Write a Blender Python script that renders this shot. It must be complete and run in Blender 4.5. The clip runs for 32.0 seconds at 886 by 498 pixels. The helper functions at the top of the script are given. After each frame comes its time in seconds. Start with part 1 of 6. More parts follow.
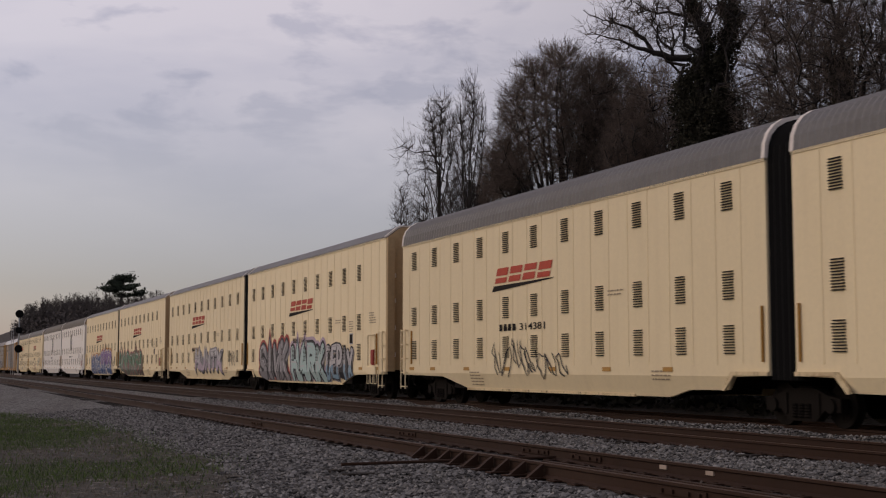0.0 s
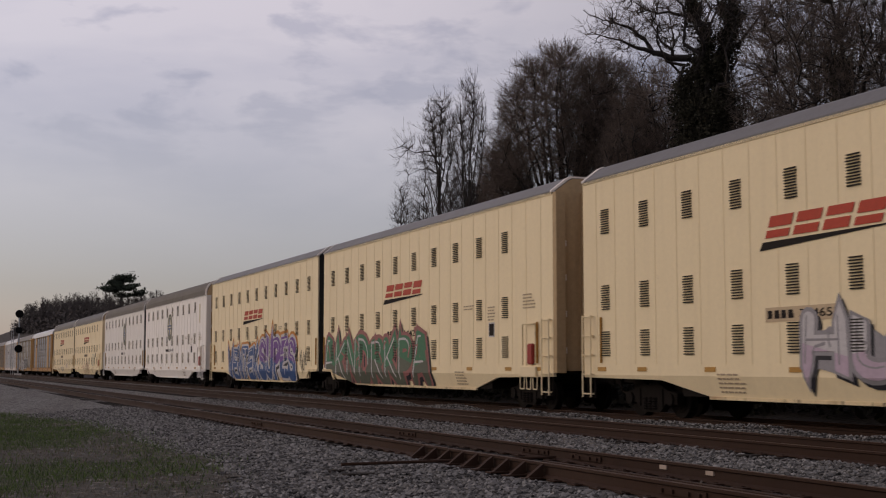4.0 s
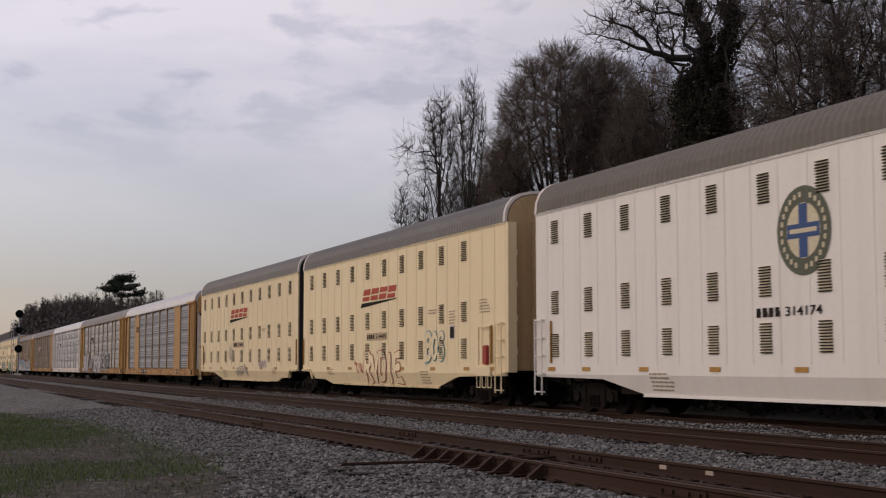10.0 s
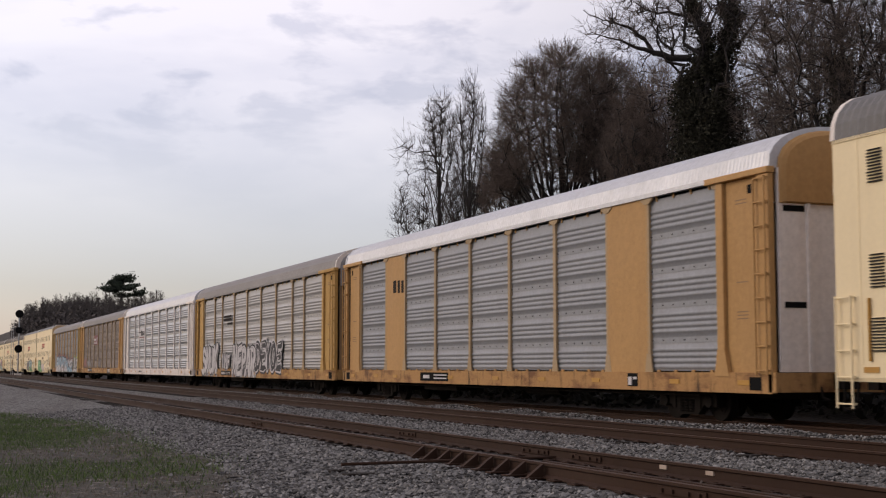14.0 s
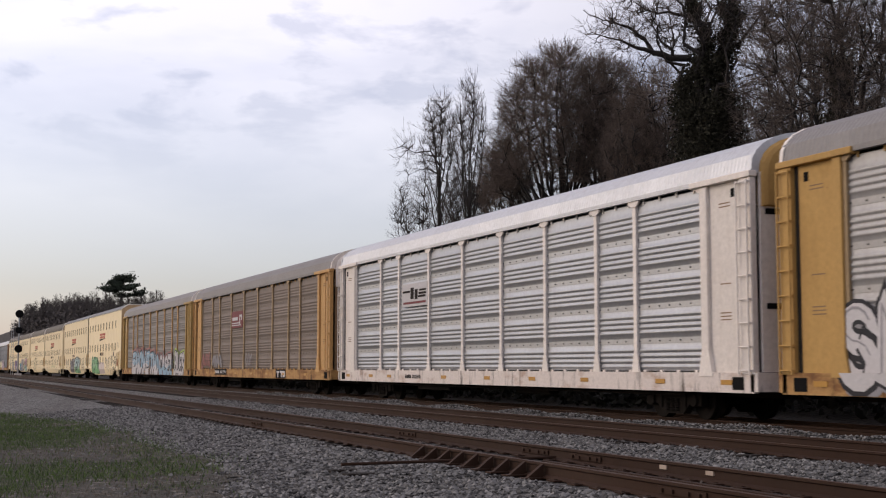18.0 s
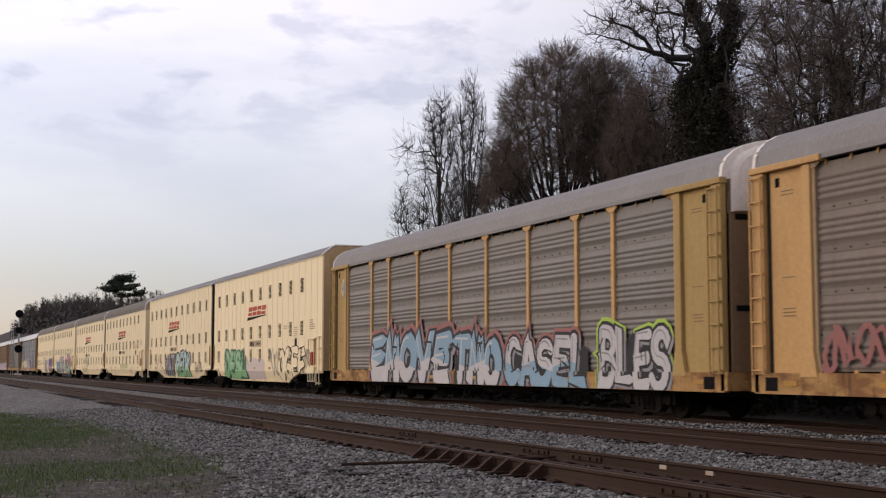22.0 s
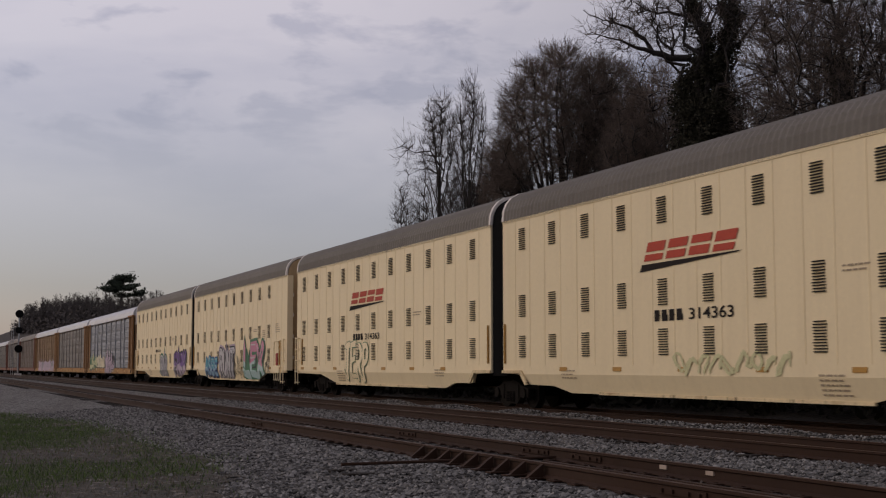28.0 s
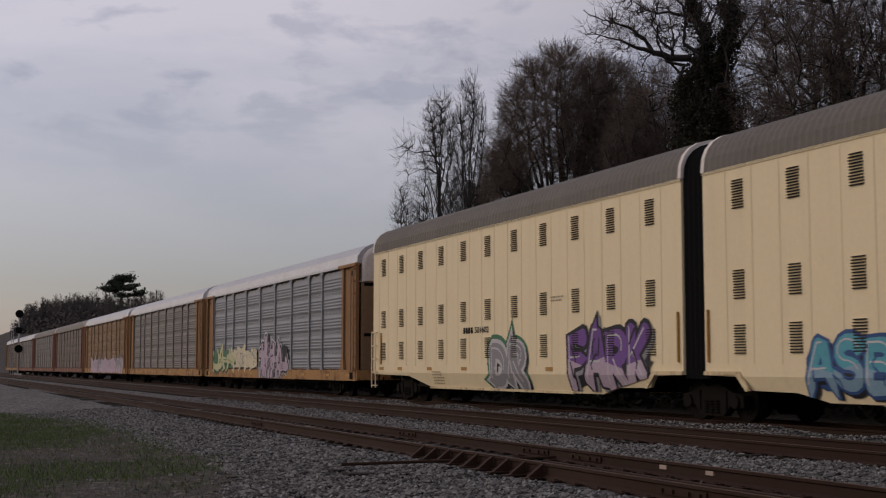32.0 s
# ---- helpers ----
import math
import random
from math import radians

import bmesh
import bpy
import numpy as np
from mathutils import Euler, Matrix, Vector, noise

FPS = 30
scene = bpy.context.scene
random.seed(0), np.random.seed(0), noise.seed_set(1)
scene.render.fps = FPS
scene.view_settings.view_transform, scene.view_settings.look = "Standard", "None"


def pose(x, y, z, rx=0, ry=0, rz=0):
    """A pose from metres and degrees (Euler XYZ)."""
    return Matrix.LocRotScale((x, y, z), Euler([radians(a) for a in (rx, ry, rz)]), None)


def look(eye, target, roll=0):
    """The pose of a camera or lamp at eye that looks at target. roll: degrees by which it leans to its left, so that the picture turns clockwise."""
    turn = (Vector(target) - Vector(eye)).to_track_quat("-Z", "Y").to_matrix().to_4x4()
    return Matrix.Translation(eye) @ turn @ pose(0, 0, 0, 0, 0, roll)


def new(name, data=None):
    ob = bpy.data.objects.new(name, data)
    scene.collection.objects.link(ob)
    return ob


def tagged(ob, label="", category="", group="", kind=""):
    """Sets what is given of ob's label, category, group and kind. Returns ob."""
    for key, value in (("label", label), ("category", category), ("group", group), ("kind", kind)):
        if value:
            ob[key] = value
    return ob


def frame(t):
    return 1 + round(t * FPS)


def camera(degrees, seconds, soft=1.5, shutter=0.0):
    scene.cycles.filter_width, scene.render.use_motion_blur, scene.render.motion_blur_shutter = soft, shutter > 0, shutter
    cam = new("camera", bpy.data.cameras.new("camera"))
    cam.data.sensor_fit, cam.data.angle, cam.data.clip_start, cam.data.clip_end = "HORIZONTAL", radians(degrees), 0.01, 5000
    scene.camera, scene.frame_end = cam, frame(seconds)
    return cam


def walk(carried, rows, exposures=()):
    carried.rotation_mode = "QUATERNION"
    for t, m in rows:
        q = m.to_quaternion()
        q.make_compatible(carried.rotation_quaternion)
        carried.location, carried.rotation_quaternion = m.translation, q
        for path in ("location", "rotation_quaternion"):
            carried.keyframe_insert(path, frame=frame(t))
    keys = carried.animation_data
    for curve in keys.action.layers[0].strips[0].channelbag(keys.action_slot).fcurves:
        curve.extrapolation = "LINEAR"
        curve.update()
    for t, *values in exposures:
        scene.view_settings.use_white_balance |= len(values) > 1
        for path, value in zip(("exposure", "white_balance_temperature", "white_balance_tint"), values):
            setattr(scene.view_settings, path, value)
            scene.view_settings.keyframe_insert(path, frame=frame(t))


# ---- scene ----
# ---------- camera: on a tripod beside the line, looking down the track ----------
EYE = (0.0, 0.0, 1.15)
PSI, PITCH = 0.37886, 0.0885
cam = camera(36.83, 32.0, soft=1.15, shutter=0.15)
AIM = (EYE[0] - math.cos(PSI) * math.cos(PITCH), EYE[1] + math.sin(PSI) * math.cos(PITCH), EYE[2] + math.sin(PITCH))
EXPOSURES = [(0, 0.02, 7250, 20), (3, 0.05, 7250, 20), (6, -0.07, 7250, 20), (8, -0.08, 7250, 20), (9, -0.04, 7250, 20), (10, 0.28, 7300, 19), (12, 0.34, 7250, 18), (14, 0.66, 7250, 17), (17, 0.74, 7100, 16), (19, 0.74, 7000, 16), (21, 0.74, 7050, 16), (23, 0.66, 7150, 17), (24, 0.52, 7150, 17), (25, 0.36, 7200, 18), (26.5, 0.08, 7150, 18), (28, -0.05, 7150, 19), (32, -0.06, 7100, 18)]
walk(cam, [(0, look(EYE, AIM)), (32, look(EYE, AIM))], EXPOSURES)

# ---------- world and sun: an overcast evening, the sky brighter low in the west ----------
SUN_EL, SUN_AZ = radians(24), radians(215)
world = bpy.data.worlds.new("world")
scene.world = world
world.use_nodes = True
wn, wl = world.node_tree.nodes, world.node_tree.links
wn.clear()


def wnode(kind, **values):
    n = wn.new(kind)
    for k, v in values.items():
        n.inputs[k.replace("_", " ")].default_value = v
    return n


w_out = wnode("ShaderNodeOutputWorld")
w_sky = wn.new("ShaderNodeTexSky")
w_sky.sky_type, w_sky.sun_disc, w_sky.sun_elevation, w_sky.sun_rotation = "NISHITA", False, SUN_EL, SUN_AZ
w_bg_sky = wnode("ShaderNodeBackground", Strength=0.05)
wl.new(w_sky.outputs[0], w_bg_sky.inputs[0])
w_tc = wn.new("ShaderNodeTexCoord")
w_sep = wn.new("ShaderNodeSeparateXYZ")
wl.new(w_tc.outputs["Generated"], w_sep.inputs[0])
w_elev = wn.new("ShaderNodeValToRGB")
el = w_elev.color_ramp.elements
el[0].position, el[0].color = 0.0, (0.084, 0.086, 0.142, 1)
el[1].position, el[1].color = 1.0, (0.46, 0.45, 0.49, 1)
for at, c in ((0.06, (0.098, 0.099, 0.148, 1)), (0.16, (0.285, 0.283, 0.327, 1)), (0.3, (0.42, 0.41, 0.45, 1))):
    e = el.new(at)
    e.color = c
wl.new(w_sep.outputs["Z"], w_elev.inputs[0])
w_map = wn.new("ShaderNodeMapping")
w_map.inputs["Scale"].default_value = (1.6, 1.6, 4.5)
wl.new(w_tc.outputs["Generated"], w_map.inputs[0])
w_noise = wnode("ShaderNodeTexNoise", Scale=2.3, Detail=5.0, Roughness=0.55, Distortion=0.3)
wl.new(w_map.outputs[0], w_noise.inputs["Vector"])
w_ramp = wn.new("ShaderNodeValToRGB")
w_ramp.color_ramp.elements[0].position, w_ramp.color_ramp.elements[0].color = 0.36, (0.80, 0.80, 0.86, 1)
w_ramp.color_ramp.elements[1].position, w_ramp.color_ramp.elements[1].color = 0.60, (1.10, 1.085, 1.07, 1)
wl.new(w_noise.outputs["Fac"], w_ramp.inputs[0])
w_mul = wn.new("ShaderNodeMix")
w_mul.data_type, w_mul.blend_type = "RGBA", "MULTIPLY"
w_mul.inputs["Factor"].default_value = 1.0
wl.new(w_elev.outputs[0], w_mul.inputs["A"])
w_high = wn.new("ShaderNodeMapRange")
w_high.inputs["From Min"].default_value, w_high.inputs["From Max"].default_value = 0.05, 0.2
w_high.inputs["To Min"].default_value, w_high.inputs["To Max"].default_value = 0.25, 1.0
wl.new(w_sep.outputs["Z"], w_high.inputs["Value"])
w_fade = wn.new("ShaderNodeMix")
w_fade.data_type = "RGBA"
w_fade.inputs["A"].default_value = (1, 1, 1, 1)
wl.new(w_high.outputs[0], w_fade.inputs["Factor"])
wl.new(w_ramp.outputs[0], w_fade.inputs["B"])
wl.new(w_fade.outputs["Result"], w_mul.inputs["B"])
w_map2 = wn.new("ShaderNodeMapping")
w_map2.inputs["Scale"].default_value, w_map2.inputs["Location"].default_value = (6.2, 6.2, 17.0), (0.4, 0.0, 0.7)
wl.new(w_tc.outputs["Generated"], w_map2.inputs[0])
w_wisp = wnode("ShaderNodeTexNoise", Scale=1.6, Detail=5.0, Roughness=0.55, Distortion=0.25)
wl.new(w_map2.outputs[0], w_wisp.inputs["Vector"])
w_wramp = wn.new("ShaderNodeValToRGB")
w_wramp.color_ramp.elements[0].position, w_wramp.color_ramp.elements[0].color = 0.52, (1.03, 1.03, 1.03, 1)
w_wramp.color_ramp.elements[1].position, w_wramp.color_ramp.elements[1].color = 0.62, (0.74, 0.745, 0.80, 1)
wl.new(w_wisp.outputs["Fac"], w_wramp.inputs[0])
w_high2 = wn.new("ShaderNodeMapRange")
w_high2.inputs["From Min"].default_value, w_high2.inputs["From Max"].default_value = 0.13, 0.2
wl.new(w_sep.outputs["Z"], w_high2.inputs["Value"])
w_mul2 = wn.new("ShaderNodeMix")
w_mul2.data_type, w_mul2.blend_type = "RGBA", "MULTIPLY"
wl.new(w_high2.outputs[0], w_mul2.inputs["Factor"])
wl.new(w_mul.outputs["Result"], w_mul2.inputs["A"])
wl.new(w_wramp.outputs[0], w_mul2.inputs["B"])
# the cloud thins towards the brighter side of the sky, left of the line's far end
w_side = wn.new("ShaderNodeVectorMath")
w_side.operation = "DOT_PRODUCT"
w_side.inputs[1].default_value = (0.37, 0.93, 0.0)
wl.new(w_tc.outputs["Generated"], w_side.inputs[0])
w_dim = wn.new("ShaderNodeMapRange")
w_dim.interpolation_type = "SMOOTHSTEP"
for k, v in (("From Min", -0.1), ("From Max", 0.22), ("To Min", 1.03), ("To Max", 0.74)):
    w_dim.inputs[k].default_value = v
wl.new(w_side.outputs["Value"], w_dim.inputs["Value"])
w_mul3 = wn.new("ShaderNodeMix")
w_mul3.data_type, w_mul3.blend_type = "RGBA", "MULTIPLY"
w_mul3.inputs["Factor"].default_value = 1.0
wl.new(w_mul2.outputs["Result"], w_mul3.inputs["A"])
wl.new(w_dim.outputs[0], w_mul3.inputs["B"])
w_bg_cloud = wnode("ShaderNodeBackground", Strength=1.0)
wl.new(w_mul3.outputs["Result"], w_bg_cloud.inputs[0])
w_add = wn.new("ShaderNodeAddShader")
wl.new(w_bg_sky.outputs[0], w_add.inputs[0])
wl.new(w_bg_cloud.outputs[0], w_add.inputs[1])
wl.new(w_add.outputs[0], w_out.inputs[0])

sun_data = bpy.data.lights.new("sun", "SUN")
sun_data.energy, sun_data.angle, sun_data.color = 0.45, radians(25), (1.0, 0.93, 0.82)
sun = new("sun", sun_data)
sun.matrix_world = look((0, 0, 60), (0 - math.sin(SUN_AZ) * math.cos(SUN_EL) * 50, -math.cos(SUN_AZ) * math.cos(SUN_EL) * 50, 60 - math.sin(SUN_EL) * 50))


# ---------- materials ----------
def material(name, rough=0.6, metal=0.0):
    m = bpy.data.materials.new(name)
    m.use_nodes = True
    b = m.node_tree.nodes["Principled BSDF"]
    b.inputs["Roughness"].default_value, b.inputs["Metallic"].default_value = rough, metal
    return m, m.node_tree.nodes, m.node_tree.links, b


def noise_node(n, l, coords, scale, stretch=(1, 1, 1), detail=4.0, rough=0.6):
    mp = n.new("ShaderNodeMapping")
    mp.inputs["Scale"].default_value = stretch
    l.new(coords, mp.inputs[0])
    t = n.new("ShaderNodeTexNoise")
    t.inputs["Scale"].default_value, t.inputs["Detail"].default_value, t.inputs["Roughness"].default_value = scale, detail, rough
    l.new(mp.outputs[0], t.inputs["Vector"])
    return t.outputs["Fac"]


def ramp_node(n, l, fac, stops):
    r = n.new("ShaderNodeValToRGB")
    e = r.color_ramp.elements
    e[0].position, e[0].color = stops[0][0], (*stops[0][1], 1)
    e[1].position, e[1].color = stops[-1][0], (*stops[-1][1], 1)
    for at, c in stops[1:-1]:
        x = e.new(at)
        x.color = (*c, 1)
    l.new(fac, r.inputs[0])
    return r.outputs[0]


def mix_node(n, l, fac, a, b, blend="MIX"):
    x = n.new("ShaderNodeMix")
    x.data_type, x.blend_type = "RGBA", blend
    for sock, v in (("Factor", fac), ("A", a), ("B", b)):
        if isinstance(v, (int, float)):
            x.inputs[sock].default_value = v
        elif isinstance(v, tuple):
            x.inputs[sock].default_value = (*v, 1)
        else:
            l.new(v, x.inputs[sock])
    return x.outputs["Result"]


def bump_node(n, l, b, fac, strength, distance=0.01):
    x = n.new("ShaderNodeBump")
    x.inputs["Strength"].default_value, x.inputs["Distance"].default_value = strength, distance
    l.new(fac, x.inputs["Height"])
    l.new(x.outputs[0], b.inputs["Normal"])


def paint(name, colour, dirt=(0.16, 0.12, 0.08), amount=0.35, rough=0.5, metal=0.0, vary=0.08, grain=0.15, gloss=0.18):
    """Weathered paint or sheet metal: grain, blotches and streaks that run down."""
    m, n, l, b = material(name, rough, metal)
    b.inputs["Specular IOR Level"].default_value = gloss
    co = n.new("ShaderNodeTexCoord").outputs["Object"]
    info = n.new("ShaderNodeObjectInfo")
    fine = noise_node(n, l, co, 9.0, (1, 1, 1), 6, 0.7)
    streak = noise_node(n, l, co, 1.1, (2.6, 2.6, 0.22), 3, 0.5)
    speck = noise_node(n, l, co, 5.5, (1, 1, 0.6), 6, 0.75)
    blot = noise_node(n, l, co, 0.55, (1, 1, 0.7), 4, 0.6)
    c1 = tuple(min(1, c * (1 + grain * 0.5)) for c in colour)
    c0 = tuple(c * (1 - grain) for c in colour)
    col = ramp_node(n, l, fine, [(0.3, c0), (0.7, c1)])
    fac = ramp_node(n, l, streak, [(0.5, (0, 0, 0)), (0.8, (amount * 0.45,) * 3)])
    col = mix_node(n, l, fac, col, dirt)
    fac2 = ramp_node(n, l, blot, [(0.5, (0, 0, 0)), (0.8, (amount * 0.6,) * 3)])
    col = mix_node(n, l, fac2, col, tuple(0.5 * (a + d) for a, d in zip(colour, dirt)))
    fac3 = ramp_node(n, l, speck, [(0.64, (0, 0, 0)), (0.74, (min(1, amount * 1.6),) * 3)])
    col = mix_node(n, l, fac3, col, tuple(0.8 * d for d in dirt))
    mr = n.new("ShaderNodeMapRange")
    mr.inputs["To Min"].default_value, mr.inputs["To Max"].default_value = 1 - vary, 1 + vary * 0.5
    l.new(info.outputs["Random"], mr.inputs["Value"])
    hs = n.new("ShaderNodeHueSaturation")
    l.new(mr.outputs[0], hs.inputs["Value"])
    l.new(col, hs.inputs["Color"])
    l.new(hs.outputs[0], b.inputs["Base Color"])
    rr = n.new("ShaderNodeMapRange")
    rr.inputs["To Min"].default_value, rr.inputs["To Max"].default_value = max(0.05, rough - 0.12), min(1, rough + 0.15)
    l.new(blot, rr.inputs["Value"])
    l.new(rr.outputs[0], b.inputs["Roughness"])
    bump_node(n, l, b, fine, 0.12, 0.004)
    return m


def rust_paint(name, colour, rust=(0.13, 0.06, 0.03), grime=(0.03, 0.022, 0.017), amount=0.85, at=0.5):
    """Old paint with rust breaking through in ragged patches, and dark drips."""
    m, n, l, b = material(name, 0.75)
    b.inputs["Specular IOR Level"].default_value = 0.15
    co = n.new("ShaderNodeTexCoord").outputs["Object"]
    patches = noise_node(n, l, co, 1.7, (0.7, 1, 1.6), 7, 0.65)
    drips = noise_node(n, l, co, 2.4, (2.2, 2.2, 0.35), 4, 0.6)
    fine = noise_node(n, l, co, 14, (1, 1, 1), 5, 0.7)
    col = ramp_node(n, l, fine, [(0.3, tuple(0.85 * c for c in colour)), (0.7, tuple(1.06 * c for c in colour))])
    col = mix_node(n, l, ramp_node(n, l, patches, [(at, (0, 0, 0)), (at + 0.16, (amount,) * 3)]), col, rust)
    col = mix_node(n, l, ramp_node(n, l, drips, [(0.56, (0, 0, 0)), (0.72, (0.85,) * 3)]), col, grime)
    l.new(col, b.inputs["Base Color"])
    bump_node(n, l, b, patches, 0.15, 0.006)
    return m


M_SILL_YELLOW = rust_paint("rusted_yellow_sill", (0.40, 0.23, 0.09), (0.17, 0.075, 0.032), at=0.44)
M_SILL_TAN = rust_paint("rusted_tan_sill", (0.38, 0.21, 0.085), (0.14, 0.065, 0.035))
M_SILL_PALE = rust_paint("stained_pale_sill", (0.64, 0.57, 0.52), (0.30, 0.17, 0.10), amount=0.6, at=0.54)
M_SILL_CREAM = rust_paint("grimy_cream_edge", (0.66, 0.53, 0.32), (0.30, 0.19, 0.10), amount=0.7, at=0.5)
M_CREAM = paint("cream_paint", (0.80, 0.665, 0.425), (0.36, 0.25, 0.15), 0.22, 0.5, grain=0.05)
M_WHITE = paint("white_paint", (0.79, 0.755, 0.70), (0.36, 0.28, 0.22), 0.26, 0.45, grain=0.04)
M_ROOF = paint("grey_roof", (0.142, 0.139, 0.137), (0.16, 0.14, 0.12), 0.4, 0.55, 0.2)
M_ROOF_BROWN = paint("brown_grey_roof", (0.14, 0.127, 0.11), (0.09, 0.075, 0.06), 0.4, 0.6, 0.1)
M_GALV = paint("galvanised_sheet", (0.35, 0.36, 0.375), (0.2, 0.18, 0.17), 0.4, 0.4, 0.65, gloss=0.4)
M_GALV_DULL = paint("dull_blue_galvanised", (0.24, 0.25, 0.265), (0.15, 0.13, 0.12), 0.4, 0.55, 0.3)
M_GALV_OLD = paint("weathered_galvanised", (0.195, 0.178, 0.16), (0.12, 0.09, 0.07), 0.5, 0.6, 0.25)
M_GALV_BROWN = paint("grimy_brown_sheet", (0.19, 0.155, 0.13), (0.08, 0.06, 0.05), 0.5, 0.7, 0.1)
M_SILVER = paint("silver_roof", (0.50, 0.51, 0.53), (0.28, 0.26, 0.24), 0.35, 0.5, 0.4)
M_TAN = paint("tan_paint", (0.43, 0.245, 0.095), (0.16, 0.08, 0.04), 0.4, 0.6)
M_POST_TAN = paint("faded_tan_paint", (0.35, 0.25, 0.145), (0.15, 0.09, 0.05), 0.5, 0.65)
M_GALV_MID = paint("dull_galvanised", (0.33, 0.325, 0.32), (0.17, 0.14, 0.12), 0.45, 0.5, 0.4)
M_TAN_DARK = paint("grimy_tan_paint", (0.27, 0.145, 0.065), (0.10, 0.05, 0.03), 0.5, 0.65)
M_OLIVE_YELLOW = paint("dull_yellow_paint", (0.40, 0.265, 0.10), (0.15, 0.08, 0.035), 0.5, 0.65)
M_YELLOW = paint("yellow_paint", (0.53, 0.31, 0.125), (0.16, 0.08, 0.04), 0.45, 0.6)
M_RUSTY_YELLOW = paint("rusty_yellow_paint", (0.45, 0.27, 0.09), (0.15, 0.07, 0.03), 0.5, 0.65)
M_GREY_ROOF = paint("weathered_grey_roof", (0.215, 0.205, 0.20), (0.2, 0.18, 0.16), 0.4, 0.6, 0.2)
M_OXIDE = paint("red_brown_paint", (0.20, 0.085, 0.06), (0.07, 0.04, 0.03), 0.45, 0.65)
M_PALE = paint("pale_paint", (0.72, 0.66, 0.60), (0.25, 0.16, 0.10), 0.35, 0.5)
# dirty steel, its colour taken near black to hold the under-car shade
M_STEEL = paint("dirty_shaded_steel", (0.012, 0.0095, 0.008), (0.007, 0.006, 0.005), 0.5, 0.9, 0.0, gloss=0.08)
M_BLACK = paint("black_rubber", (0.007, 0.007, 0.007), (0.015, 0.012, 0.01), 0.3, 0.9, gloss=0.08)
M_SLOT = paint("dark_slot", (0.03, 0.026, 0.022), (0.02, 0.017, 0.014), 0.3, 0.9, gloss=0.15)
# rusty brown; on rack end doors it also paints in the shade between cars
M_RUSTY_SHADED = paint("rusty_shaded_door", (0.24, 0.155, 0.09), (0.07, 0.045, 0.03), 0.55, 0.8, gloss=0.2)
M_END_DOOR = paint("tan_end_door", (0.44, 0.31, 0.17), (0.14, 0.09, 0.055), 0.6, 0.7, gloss=0.2)
M_RAIL = paint("rusty_rail", (0.034, 0.0155, 0.0085), (0.014, 0.0085, 0.006), 0.5, 0.8, 0.0, gloss=0.2)
M_RAIL_TOP = paint("worn_rail_head", (0.065, 0.034, 0.023), (0.06, 0.033, 0.024), 0.5, 0.6, 0.3)
M_TIE = paint("creosoted_tie", (0.013, 0.0095, 0.0075), (0.028, 0.021, 0.017), 0.5, 0.9)
M_RED = paint("red_lettering", (0.44, 0.055, 0.028), (0.30, 0.12, 0.07), 0.3, 0.55)
M_DARK = paint("dark_lettering", (0.024, 0.020, 0.018), (0.08, 0.06, 0.045), 0.3, 0.75, gloss=0.05)
M_BRAKE = paint("faded_red_paint", (0.34, 0.05, 0.04), (0.12, 0.05, 0.04), 0.4, 0.6)
M_OLD_MARK = paint("old_white_mark", (0.42, 0.33, 0.26), (0.16, 0.08, 0.05), 0.7, 0.7)
M_AMBER = paint("amber_reflector", (0.42, 0.22, 0.05), (0.12, 0.07, 0.03), 0.4, 0.4)


def stone_material(name, stops, scale):
    m, n, l, b = material(name, 0.95)
    co = n.new("ShaderNodeTexCoord").outputs["Object"]
    v = n.new("ShaderNodeTexVoronoi")
    v.inputs["Scale"].default_value = scale
    l.new(co, v.inputs["Vector"])
    sepc = n.new("ShaderNodeSeparateColor")
    l.new(v.outputs["Color"], sepc.inputs[0])
    col = ramp_node(n, l, sepc.outputs[0], stops)
    big = noise_node(n, l, co, 0.35, (0.25, 1, 1), 4)
    shade = ramp_node(n, l, big, [(0.35, (0.72, 0.68, 0.64)), (0.65, (1.05, 1.05, 1.05))])
    col = mix_node(n, l, 1.0, col, shade, "MULTIPLY")
    l.new(col, b.inputs["Base Color"])
    bump_node(n, l, b, v.outputs["Distance"], 0.9, 0.04)
    return m


M_BALLAST = stone_material("ballast", [(0.0, (0.017, 0.016, 0.015)), (0.45, (0.055, 0.052, 0.050)), (1.0, (0.19, 0.184, 0.176))], 13)
# oily brown stone, darkened further to carry the shade beneath the train
M_BALLAST_DARK = stone_material("oily_shaded_ballast", [(0.0, (0.004, 0.0026, 0.002)), (0.6, (0.010, 0.0065, 0.0045)), (1.0, (0.026, 0.017, 0.0125))], 16)


def island_material(name, dark, light, rough=0.9):
    m, n, l, b = material(name, rough)
    g = n.new("ShaderNodeNewGeometry")
    co = n.new("ShaderNodeTexCoord").outputs["Object"]
    col = ramp_node(n, l, g.outputs["Random Per Island"], [(0.0, dark), (1.0, light)])
    f = noise_node(n, l, co, 14, (1, 1, 1), 3)
    col = mix_node(n, l, 1.0, col, ramp_node(n, l, f, [(0.3, (0.7, 0.7, 0.7)), (0.7, (1.15, 1.15, 1.15))]), "MULTIPLY")
    l.new(col, b.inputs["Base Color"])
    return m


